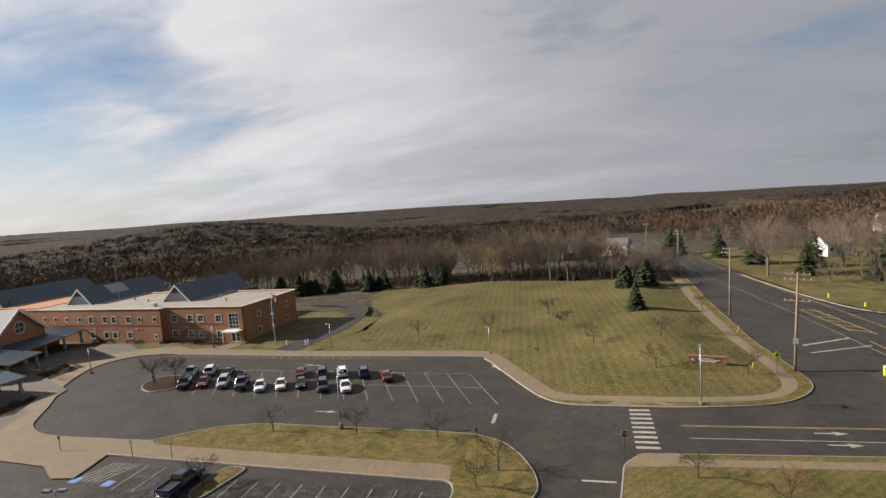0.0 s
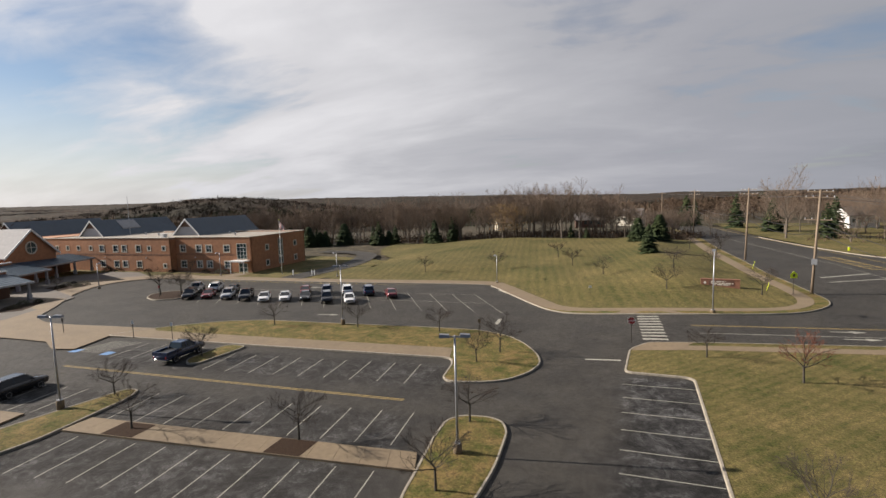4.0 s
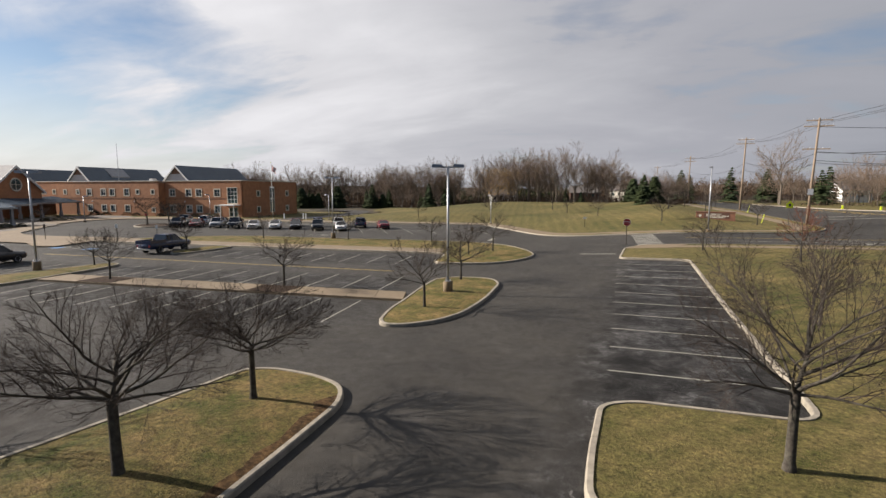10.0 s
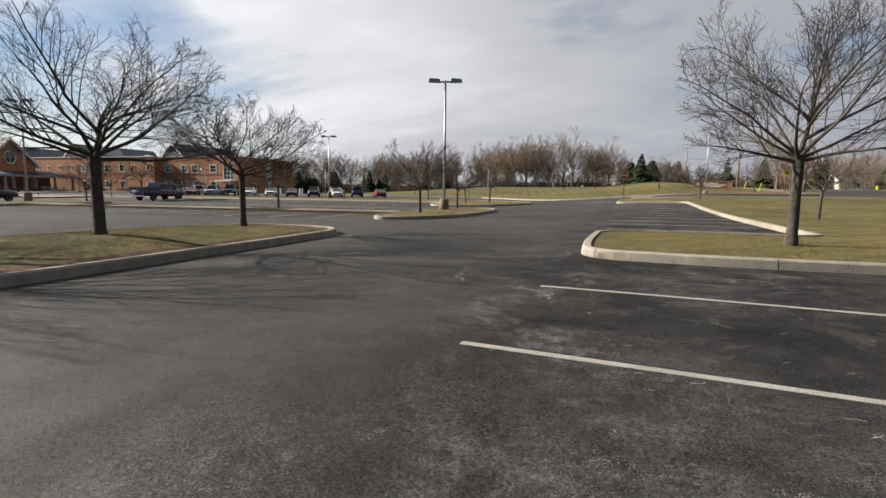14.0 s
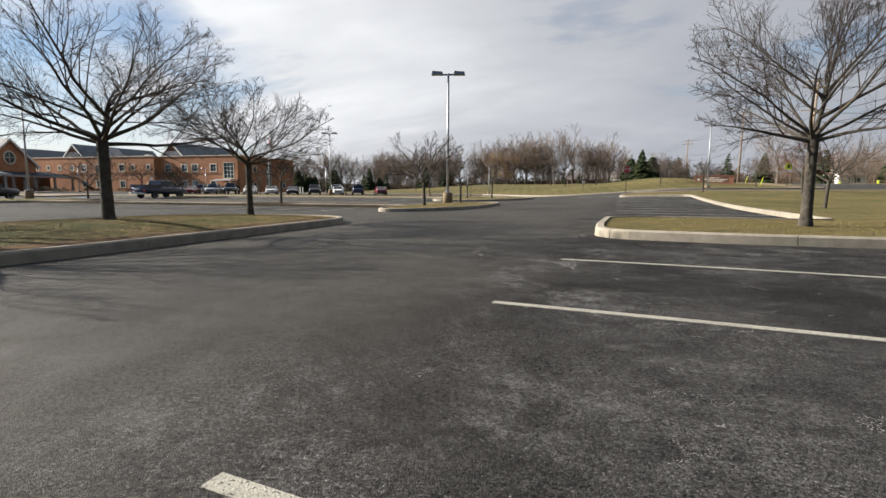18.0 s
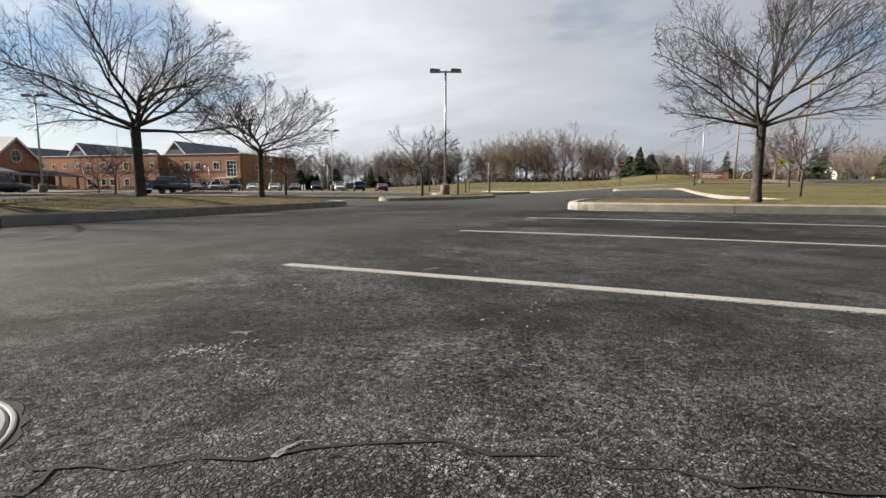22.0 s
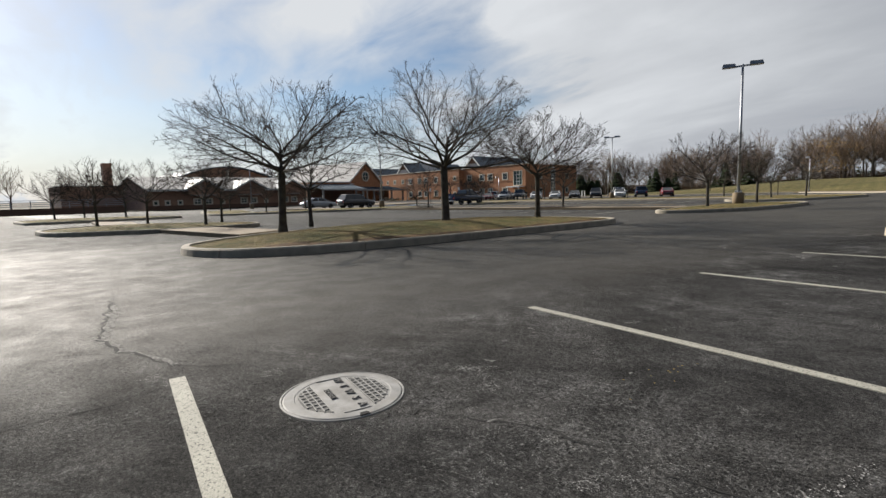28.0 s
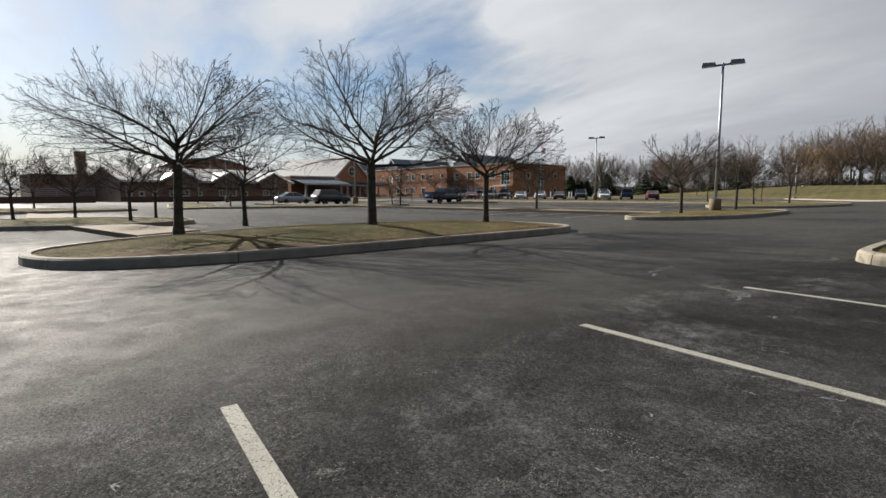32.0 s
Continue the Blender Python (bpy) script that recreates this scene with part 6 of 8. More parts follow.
notice(-61.0, 41.9, 0.15, 2.2, "small white parking sign on a post", M_WHITE, 20)
notice(-55.0, 42.7, 0.15, 2.2, "small white parking sign on a post", M_WHITE, 20)
notice(-73.0, 40.6, 0.15, 2.0, "small brown sign on a post", M_POSTBROWN, 20)
notice(-8.7, 80.4, 0.3 + field_rise(-8.7, 80.4), 1.5, "small white sign on the field edge", M_WHITE, 10, 0.45, 0.3)
notice(-18.9, 55.4, 0.15, 2.0, "small tan sign on the drive island", M_CONCRETE, 20)
notice(-82.5, 62.2, 0.2, 2.2, "small red sign in the bus loop island", M_RED, 20)
for k, (x, y) in enumerate(((16.5, 88.0), (17.6, 106.0))):
    st = thing("guy_marker", "yellow plastic guy-wire marker leaning on the turf", "marker", (x, y, 0.1 + field_rise(x, y)))
    part("sleeve", Geo().tube([(0, 0, 0), (0.35, 0.1, 1.3)], 0.035, 6), M_SIGNYEL, st)

# ---- trees ----


def bare_tree(seed, height, spread, trunk_h, trunk_r, limbs, subs, twigs, lift_up=0.55, fine=0.005):
    """Two meshes: trunk with main limbs, and the finer branches and twigs, of a leafless tree. Limbs leave the trunk's head all
    round, the lower ones nearly level, and fork on and on into fine twigs that fill a rounded crown."""
    r = random.Random(seed)
    wood, thin = Geo(), Geo()
    crown = height - trunk_h

    def branch(geo, start, way, length, r0, r1, sides, bend, n=5, wild=0.13):
        pts, radii = [Vector(start)], [r0]
        d = Vector(way).normalized()
        for k in range(n):
            d = (d + Vector((r.gauss(0, wild), r.gauss(0, wild), r.gauss(0, wild * 0.7) + bend))).normalized()
            pts.append(pts[-1] + d * length / n)
            radii.append(r0 + (r1 - r0) * ((k + 1) / n) ** 0.8)
        geo.tube(pts, radii, sides, False)
        return pts, radii

    def reach(p, d):
        """How far a branch may run before it leaves the crown's rounded outline."""
        c = Vector((0, 0, trunk_h + crown * 0.36))
        a, b = spread, crown * 0.66
        q = Vector(((p.x - c.x) / a, (p.y - c.y) / a, (p.z - c.z) / b))
        e = Vector((d.x / a, d.y / a, d.z / b))
        A, B, C = e.dot(e), 2 * q.dot(e), q.dot(q) - 1
        disc = B * B - 4 * A * C
        return max(0.15, (-B + math.sqrt(disc)) / (2 * A)) if disc > 0 else 0.3

    def fork(pts, radii, depth):
        """The side shoots of a branch, down to twigs."""
        n = len(pts) - 1
        ln = sum((pts[i + 1] - pts[i]).length for i in range(n))
        count = (subs, twigs, 5 if fine < 0.005 else 3)[depth]
        wav = (0.09, 0.12, 0.16)[depth]
        for j in range(count):
            w = (0.22, 0.12, 0.2)[depth] + (1 - (0.22, 0.12, 0.2)[depth]) * (j + r.random()) / count
            i = min(n - 1, int(w * n))
            q = pts[i].lerp(pts[i + 1], min(1.0, w * n - i))
            ax = (pts[i + 1] - pts[i]).normalized()
            side = ax.cross(Vector((r.gauss(0, 1), r.gauss(0, 1), r.gauss(0, 1)))).normalized()
            way = (ax * 0.78 + side * 0.66 + Vector((0, 0, (0.14, 0.05, 0.0)[depth]))).normalized()
            want = ln * ((0.62, 0.50, 0.55)[depth] - 0.25 * w) * r.uniform(0.75, 1.25)
            sl = min(want, reach(q, way) * r.uniform(0.8, 1.3))
            rr = max(fine * (2.0, 1.2, 0.8)[depth], radii[i] * (0.46, 0.42, 0.42)[depth])
            sp, sr = branch(thin, q, way, sl, rr, fine * (1.1, 0.75, 0.5)[depth], (4, 3, 3)[depth], 0.015, (6, 4, 3)[depth], wav)
            if depth < (2 if fine < 0.012 else 1):
                fork(sp, sr, depth + 1)

    lean = Vector((r.gauss(0, 0.035), r.gauss(0, 0.035), 1))
    rings = [(0, 0, -0.15), (0, 0, 0.03), tuple(lean * 0.16), tuple(lean * trunk_h * 0.55), tuple(lean * (trunk_h + 0.05))]
    wood.tube(rings, [trunk_r * 1.4, trunk_r * 1.28, trunk_r * 1.06, trunk_r * 0.93, trunk_r * 0.95], 12, False)
    top = lean * trunk_h
    lead, lr = branch(wood, top - Vector((0, 0, 0.1)), (r.gauss(0, 0.15), r.gauss(0, 0.15), 1), crown * 0.62, trunk_r * 0.55, fine * 1.5, 7, 0.0, 7, 0.16)
    fork(lead, lr, 0)
    for k in range(limbs):
        a = 2.39996 * k + r.uniform(-0.3, 0.3)
        w = (k + 0.5) / limbs
        base = (lean * (trunk_h * (0.93 + 0.07 * min(1, w * 2)))) if w < 0.55 else lead[1].lerp(lead[3], (w - 0.55) / 0.45)
        tilt = lift_up * (0.55 + 1.5 * w) + r.uniform(-0.1, 0.1)
        way = Vector((math.cos(a), math.sin(a), tilt)).normalized()
        ln = reach(Vector(base), way) * r.uniform(0.88, 1.06)
        fork(*branch(wood, base, way, ln, trunk_r * r.uniform(0.34, 0.48) * (1.1 - 0.35 * w), fine * 2.0, 6, 0.015 if w < 0.5 else -0.02, 9, 0.10), 0)
    return wood, thin


def plant(kind_meshes, x, y, z, scale, turn, label, group="bare trees", name="bare_tree"):
    t = thing(name, label, "tree", (x, y, z), turn, group)
    t.scale = (scale, scale, scale)
    for nm, me in zip(("trunk", "crown"), kind_meshes):
        ob = new(nm, me)
        ob.parent = t
    return t


def tree_kind(*args, twig=M_TWIG, bark=M_BARK, **kw):
    wood, thin = bare_tree(*args, **kw)
    return wood.mesh("trunk", bark, True), thin.mesh("crown", twig)


NEAR_A = tree_kind(3, 4.0, 3.05, 1.7, 0.108, 14, 11, 8, 0.36, fine=0.0034)
NEAR_B = tree_kind(8, 4.5, 2.9, 1.75, 0.12, 14, 11, 8, 0.42, fine=0.0034)
NEAR_C = tree_kind(15, 3.7, 2.6, 1.5, 0.09, 13, 11, 8, 0.38, fine=0.0034)
NEAR_R = tree_kind(21, 6.3, 2.65, 1.85, 0.108, 16, 11, 8, 0.50, fine=0.0034)
plant(NEAR_A, -12.7, 2.5, 0.34, 1.0, 20, "bare spreading tree with dark trunk on a turf island", "island trees")
plant(NEAR_B, -10.75, 6.85, 0.33, 1.0, 70, "bare vase-shaped tree with dark trunk on a turf island", "island trees")
plant(NEAR_C, -11.05, 11.25, 0.33, 1.0, 140, "smaller bare spreading tree on a turf island", "island trees")
plant(NEAR_R, 3.0, 12.8, 0.22, 1.0, 200, "tall bare tree with mossy furrowed trunk on the lawn", "lawn trees")
TREE_BY_WALK = (-19.1, 5.9)
MID = [tree_kind(31 + k, 4.3, 2.15 + 0.15 * k, 1.4, 0.078, 9, 7, 5, 0.5 + 0.12 * k, fine=0.0055) for k in range(3)]
MIDRED = tree_kind(44, 4.6, 1.7, 1.2, 0.08, 9, 6, 5, 0.9, fine=0.008, twig=M_REDTWIG)
mid_spots = [(-22.7, 26.7, 1.0), (-36.0, 23.9, 0.95), (-44.0, 28.0, 0.8), (-45.4, 38.6, 1.0), (-47.3, 52.3, 0.9), (-35.5, 54.6, 0.9), (-24.3, 55.8, 0.9), (-14.8, 50.0, 1.05), (-16.2, 46.3, 0.85), (-12.3, 33.2, 1.0), (-11.2, 24.3, 1.0), (7.6, 27.7, 0.9), (5.2, 53.5, 0.85),
             (-26.4, -1.4, 0.8), (-27.4, 0.7, 0.8), (-22.4, 2.4, 0.85), (-24.8, 3.6, 0.8), (-46.5, -3.4, 0.9), (-44.0, 1.0, 0.9), (-50.0, -1.5, 0.9), (-45.0, 12.0, 0.8), (-45.6, 16.0, 0.85), (-58.0, 12.0, 0.95), (-84.5, 64.0, 1.35), (-81.0, 65.5, 1.25), (-83.0, 67.2, 1.1), (-104.0, 87.2, 0.9), (-112.0, 62.0, 0.9)]
for k, (x, y, s) in enumerate(mid_spots):
    plant(MID[k % 3], x, y, 0.16, s, 47 * k, "young bare tree with thin twiggy crown", "car park trees")
plant(MID[1], *TREE_BY_WALK, 0.12, 1.1, 250, "slender bare tree with a thin upright crown", "car park trees")
plant(MIDRED, 12.0, 48.8, 0.13, 1.1, 10, "young bare tree with reddish twigs on the lawn", "car park trees")
field_spots = [(-46.0, 99.0), (-31.0, 104.0), (-15.0, 106.0), (-8.0, 96.0), (2.5, 85.0), (4.0, 99.5), (10.5, 104.0), (15.5, 85.5), (-20.0, 118.0), (13.5, 122.0), (16.0, 137.0), (9.0, 134.0)]
for k, (x, y) in enumerate(field_spots):
    plant(MID[(k + 1) % 3], x, y, 0.12 + field_rise(x, y), 0.9 + 0.1 * (k % 3), 61 * k, "young bare tree standing in the mown field", "field trees")

# woods: leafless trees of the field's edge, conifers among them, then the far woodland
WOOD_KINDS = [tree_kind(60 + k, 17.0, 4.4 + 0.6 * (k % 3), 3.5 + 0.5 * k, 0.22, 11, 8, 6, 1.0 + 0.3 * (k % 2), fine=0.016, twig=M_WOODTWIG, bark=M_WOODBARK) for k in range(5)]


def conifer_geo(seed, height, radius, layers=13, sprays=13, taper=0.85):
    r = random.Random(seed)
    g = Geo()
    for j in range(layers):
        w = j / layers
        z = height * (0.06 + 0.92 * w)
        rad = radius * (1 - w) ** taper * r.uniform(0.85, 1.1) + 0.15
        for k in range(max(6, int(sprays * (1 - 0.6 * w)))):
            a = r.uniform(0, 2 * math.pi)
            ln = rad * r.uniform(0.7, 1.1)
            c, s = math.cos(a), math.sin(a)
            dz = -0.22 * ln + r.uniform(-0.2, 0.2)
            wd = 0.30 * ln + 0.1
            g.add([(0, 0, z), (c * ln * 0.55 - s * wd, s * ln * 0.55 + c * wd, z + dz * 0.4 + r.uniform(-0.1, 0.1)), (c * ln, s * ln, z + dz), (c * ln * 0.55 + s * wd, s * ln * 0.55 - c * wd, z + dz * 0.4 - 0.1), (c * ln * 0.5, s * ln * 0.5, z + dz * 0.5 + 0.25)], [(0, 1, 4), (1, 2, 4), (2, 3, 4), (3, 0, 4)])
    return g


def conifer(meshes, x, y, z, s, label, group="conifers"):
    return plant(meshes, x, y, z, s, (x * 37 + y * 11) % 360, label, group, "conifer")


CON = [(Geo().tube([(0, 0, -0.3), (0, 0, 7.5)], [0.16, 0.03], 6).mesh("trunk", M_BARK), conifer_geo(70 + k, 8.0, 2.6 + 0.4 * k, 15, 16 + 6 * k).mesh("crown", M_CONIFER)) for k in range(3)]
BROAD = (CON[0][0], conifer_geo(81, 7.0, 3.5, 18, 34, 0.5).mesh("crown", M_CONIFER))
SPRUCE = (CON[0][0], conifer_geo(83, 7.8, 3.1, 20, 30, 0.8).mesh("crown", M_CONIFER))
conifer(SPRUCE, -0.3, 118.0, field_rise(-0.3, 118.0), 0.85, "dense dark spruce standing alone in the field")
conifer(BROAD, -3.0, 146.0, field_rise(-3, 146), 0.95, "broad dark evergreen at the field edge")
conifer(BROAD, 2.5, 152.0, field_rise(2.5, 152), 1.1, "broad dark evergreen at the field edge")
rw = random.Random(5)
edge = smoothed([(-140, 146), (-118, 160), (-96, 170), (-60, 168), (-30, 166), (0, 165), (10, 166)], 8)
for k in range(126):
    p = edge[int((rw.random() if k < 90 else rw.uniform(0.30, 0.93)) * (len(edge) - 1))]
    x, y = p[0] + rw.gauss(0, 3), p[1] + rw.uniform(-2, 26)
    s = rw.uniform(0.9, 1.2) * (0.95 if x < -80 else 1.0 if x < -20 else 0.85 if x < -7 else 0.55)
    plant(WOOD_KINDS[k % 5], x, y, land(x, y), s, rw.uniform(0, 360), "tall leafless tree in the wood behind the field", "wood edge trees")
for k in range(13):
    x = rw.uniform(-128, -66)
    y = 150 + (x + 128) * 0.28 + rw.uniform(-3, 8)
    conifer((CON[k % 3], BROAD)[k % 2], x, y, land(x, y), rw.uniform(0.7, 1.3), "dark evergreen in the wood's edge")
for x, y, s in ((-24, 167, 0.6), (-19, 166, 0.5), (-66, 166, 1.2), (30, 215, 1.7), (46, 170, 1.3), (58, 160, 1.1), (70, 158, 1.2), (66, 175, 1.4), (80, 168, 1.2), (88, 158, 1.0), (52, 185, 1.5), (14, 230, 1.7), (18, 240, 1.5), (38, 195, 1.5)):
    conifer(CON[int(x) % 3], x, y, land(x, y) + 0.1, s, "dark pine by the main road")
for x, y, s in ((-47, 166, 0.9), (-43, 169, 0.8)):
    kind = (WOOD_KINDS[0][0], WOOD_KINDS[1][1])
    t = plant(kind, x, y, land(x, y), s, 10, "small tree with golden dry leaves at the wood's edge", "wood edge trees", "golden_tree")
    r = random.Random(int(-x))
    g = Geo()
    for _ in range(900):
        a, b, c = r.gauss(0, 2.6), r.gauss(0, 2.6), r.uniform(3.0, 13.0)
        q = r.uniform(0.14, 0.3)
        g.add([(a, b, c), (a + q, b + r.uniform(-q, q), c + r.uniform(-q, q)), (a + r.uniform(-q, q), b + q, c + q)], [(0, 1, 2)])
    part("leaves", g, M_GOLD, t, "golden dry leaves")
for k in range(40):
    x, y = rw.uniform(36, 150), rw.uniform(150, 260)
    plant(WOOD_KINDS[k % 5], x, y, land(x, y), rw.uniform(0.7, 1.15), rw.uniform(0, 360), "tall leafless tree across the main road", "roadside wood trees")
plant(WOOD_KINDS[2], 36.0, 168.0, land(36, 168), 1.3, 40, "large spreading leafless tree by the main road", "roadside wood trees")
for x, y, s in ((-150, 150, 0.8), (-140, 148, 0.7), (-160, 152, 0.75)):
    plant(WOOD_KINDS[1], x, y, land(x, y), s * 1.3, x * 3, "leafless tree behind the school", "wood edge trees")
for k in range(9):
    x, y = -150 - rw.uniform(0, 40), -40 + 9 * k + rw.uniform(-3, 3)
    plant(WOOD_KINDS[k % 5], x, y, land(x, y), rw.uniform(0.6, 0.8), x * 3, "leafless tree beyond the boiler house", "far side trees")


def clump(g, r, x, y, z, height, wide, count, blade=0.03):
    """A leafless crown seen from far: a trunk, a few limbs, and twig flecks that fill a rounded head."""
    g.add([(x - 0.14, y, z), (x + 0.14, y, z), (x, y + 0.05, z + height * 0.7)], [(0, 1, 2)])
    size = blade * wide * 4 + 0.1
    for _ in range(count):
        a, e = r.uniform(0, 2 * math.pi), math.asin(r.uniform(-0.6, 1.0))
        k = r.uniform(0.25, 1.0) ** 0.6
        px, py, pz = x + wide * k * math.cos(e) * math.cos(a), y + wide * k * math.cos(e) * math.sin(a), z + height * (0.58 + 0.42 * k * math.sin(e))
        w = size * r.uniform(0.5, 1.3)
        # twigs lean up and away from the trunk
        ux, uy, uz = (px - x) / wide * 0.8 + r.gauss(0, 0.35), (py - y) / wide * 0.8 + r.gauss(0, 0.35), 0.75 + r.gauss(0, 0.3)
        sx, sy, sz = r.gauss(0, 0.22) * w, r.gauss(0, 0.22) * w, r.gauss(0, 0.12) * w
        g.add([(px - sx, py - sy, pz - sz), (px + sx, py + sy, pz + sz), (px + ux * w * 2, py + uy * w * 2, pz + uz * w * 2)], [(0, 1, 2)])


def clear(x, y):
    """Where no wood grows: campus, field and road."""
    if -175 < x < 30 and -70 < y < 168:
        return True
    return (y < 420 and abs(x - (24 - (y - 173) * 0.16)) < 16) or (20 < x < 110 and 60 < y < 150)


woods = [Geo(), Geo(), Geo()]
r = random.Random(11)
count = 0
while count < 8500:
    th = r.uniform(-1.35, 1.05)
    d = 170 + 780 * r.random() ** 0.8
    x, y = -math.sin(-th) * d, math.cos(th) * d
    if clear(x, y) or d < 300 and x > -150:
        continue
    gap = noise.noise(Vector((x * 0.004, y * 0.004, 5)))
    if d > 330 and gap > 0.42:
        continue
    far = step(300, 1200, d)
    ever = noise.noise(Vector((x * 0.006, y * 0.006, 21))) > 0.28 and r.random() < 0.6
    g = woods[2] if ever else woods[0] if d < 600 else woods[1]
    clump(g, r, x, y, land(x, y) - 0.5, r.uniform(9, 15), r.uniform(3.2, 5.4) * (1 + 0.4 * far), 90 if d < 420 else 50, 0.034 if d < 420 else 0.062)
    count += 1
for g, m, label in zip(woods, (M_WOODS, M_FARWOODS, M_CONIFER), ("brown leafless woodland beyond the field", "grey-brown woodland on the far hills", "dark evergreens scattered through the far woods")):
    tagged(part("woodland", g, m), label, "woodland", "", "stuff")
# farther off the crowns close into one carpet over the hills, broken by clearings
g = Geo()
COLS, dists = 520, [430.0]
while dists[-1] < 5200:
    dists.append(dists[-1] * 1.0075)
th0, th1 = -1.35, 1.05
for d in dists:
    for k in range(COLS + 1):
        th = th0 + (th1 - th0) * k / COLS + r.uniform(-0.0008, 0.0008)
        x, y = math.sin(th) * d, math.cos(th) * d
        gap = noise.noise(Vector((x * 0.004, y * 0.004, 5)))
        crowns = (9 if d > 700 else 7) + 3.2 * noise.noise(Vector((x * 0.02, y * 0.02, 2))) + r.uniform(-1.6, 1.8)
        crowns *= step(425, 560, d)
        g.v.append((x, y, land(x, y) + (crowns if gap < 0.42 and not clear(x, y) else -3.0)))
row = COLS + 1
g.f = [(i * row + k, i * row + k + 1, (i + 1) * row + k + 1, (i + 1) * row + k) for i in range(len(dists) - 1) for k in range(COLS)]
tagged(part("woodland", g, M_FARWOODS, smooth=True), "closed brown-grey leafless woodland over the far hills", "woodland", "", "stuff")
rn = random.Random(77)
count = 0
while count < 130:
    x, y = rn.uniform(-150, 130), rn.uniform(166, 290)
    if clear(x, y) or math.hypot(x, y) > 320:
        continue
    plant(WOOD_KINDS[count % 5], x, y, land(x, y), rn.uniform(0.75, 1.05) * (0.78 if x < -85 else 0.85 if x < -9 else 0.58 if x < 30 else 0.8), rn.uniform(0, 360), "leafless tree standing deep in the wood", "inner wood trees")
    count += 1
# undergrowth along the wood's foot
g = Geo()
for k in range(1500):
    p = edge[int(r.random() * (len(edge) - 1))]
    x, y = p[0] + r.gauss(0, 4), p[1] + r.uniform(-1, 12)
    clump(g, r, x, y, land(x, y) - 0.1, r.uniform(1.2, 3.4), r.uniform(0.8, 1.8), 12)
for k in range(500):
    x, y = r.uniform(40, 130), r.uniform(142, 170)
    clump(g, r, x, y, land(x, y) - 0.1, r.uniform(1.2, 4.0), r.uniform(0.8, 1.8), 12)
tagged(part("undergrowth", g, M_WOODS), "tangled brown undergrowth at the wood's foot", "undergrowth", "", "stuff")

# houses half hidden in the woods
M_SHINGLE = material("grey_brown_shingles", (0.12, 0.105, 0.095), 0.9, vary=0.2, scale=1.5)


def house(x, y, w, d, h, turn, wall, label):
    z = land(x, y)
    hs = thing("house", label, "house", (x, y, z), turn, "far houses")
    part("wall", Geo().box(-w / 2, -d / 2, -1, w / 2, d / 2, h), wall, hs)
    for side in (-1, 1):
        vs = [(-w / 2 - 0.4, side * (d / 2 + 0.4), h - 0.1), (w / 2 + 0.4, side * (d / 2 + 0.4), h - 0.1), (w / 2 + 0.4, 0, h + d * 0.36), (-w / 2 - 0.4, 0, h + d * 0.36)]
        part("roof_slope", Geo().add(vs + [(a, b, c + 0.2) for a, b, c in vs], [(3, 2, 1, 0), (4, 5, 6, 7), (0, 1, 5, 4), (1, 2, 6, 5), (3, 0, 4, 7)]), M_SHINGLE, hs)
    for k in range(int(w / 2.6)):
        part("window", Geo().box(-w / 2 + 1 + k * 2.6, -d / 2 - 0.05, h * 0.5, -w / 2 + 2 + k * 2.6, -d / 2, h * 0.5 + 1.3), M_GLASS, hs)
    for s in (-1, 1):
        part("gable", Geo().add([(s * w / 2, -d / 2, h), (s * w / 2, d / 2, h), (s * w / 2, 0, h + d * 0.36)], [(0, 1, 2)]), wall, hs)


for q in ((-24, 222, 12, 8, 3.2, 10, M_BRICK_DARK, "brick house among the trees"), (-8, 238, 11, 8, 4.5, -15, M_TRIM, "cream house among the trees"), (66, 214, 10, 8, 4.5, 20, M_WHITE, "white two-storey house among pines"), (92, 206, 10, 8, 4.2, -10, M_WHITE, "white house among pines"), (128, 330, 14, 10, 6, 0, M_WHITE, "white house on the far slope"), (150, 345, 14, 10, 6, 20, M_WHITE, "white house on the far slope"), (175, 335, 14, 10, 6, -10, M_TRIM, "cream house on the far slope"), (200, 350, 14, 10, 6, 10, M_WHITE, "white house on the far slope"), (-62, 230, 12, 8, 3.2, 25, M_TRIM, "cream house among the trees")):
    house(*q)
planter = thing("garden_pergola", "low white garden pergola by the roadside beds", "pergola", (72, 148, land(72, 148) + 0.1))
for k in range(4):
    part("post", Geo().box(k * 2.4, 0, -0.3, k * 2.4 + 0.5, 0.5, 2.0), M_TRIM, planter)
part("beam", Geo().box(-0.4, 0.1, 2.0, 8.2, 0.4, 2.25), M_POLEWOOD, planter)

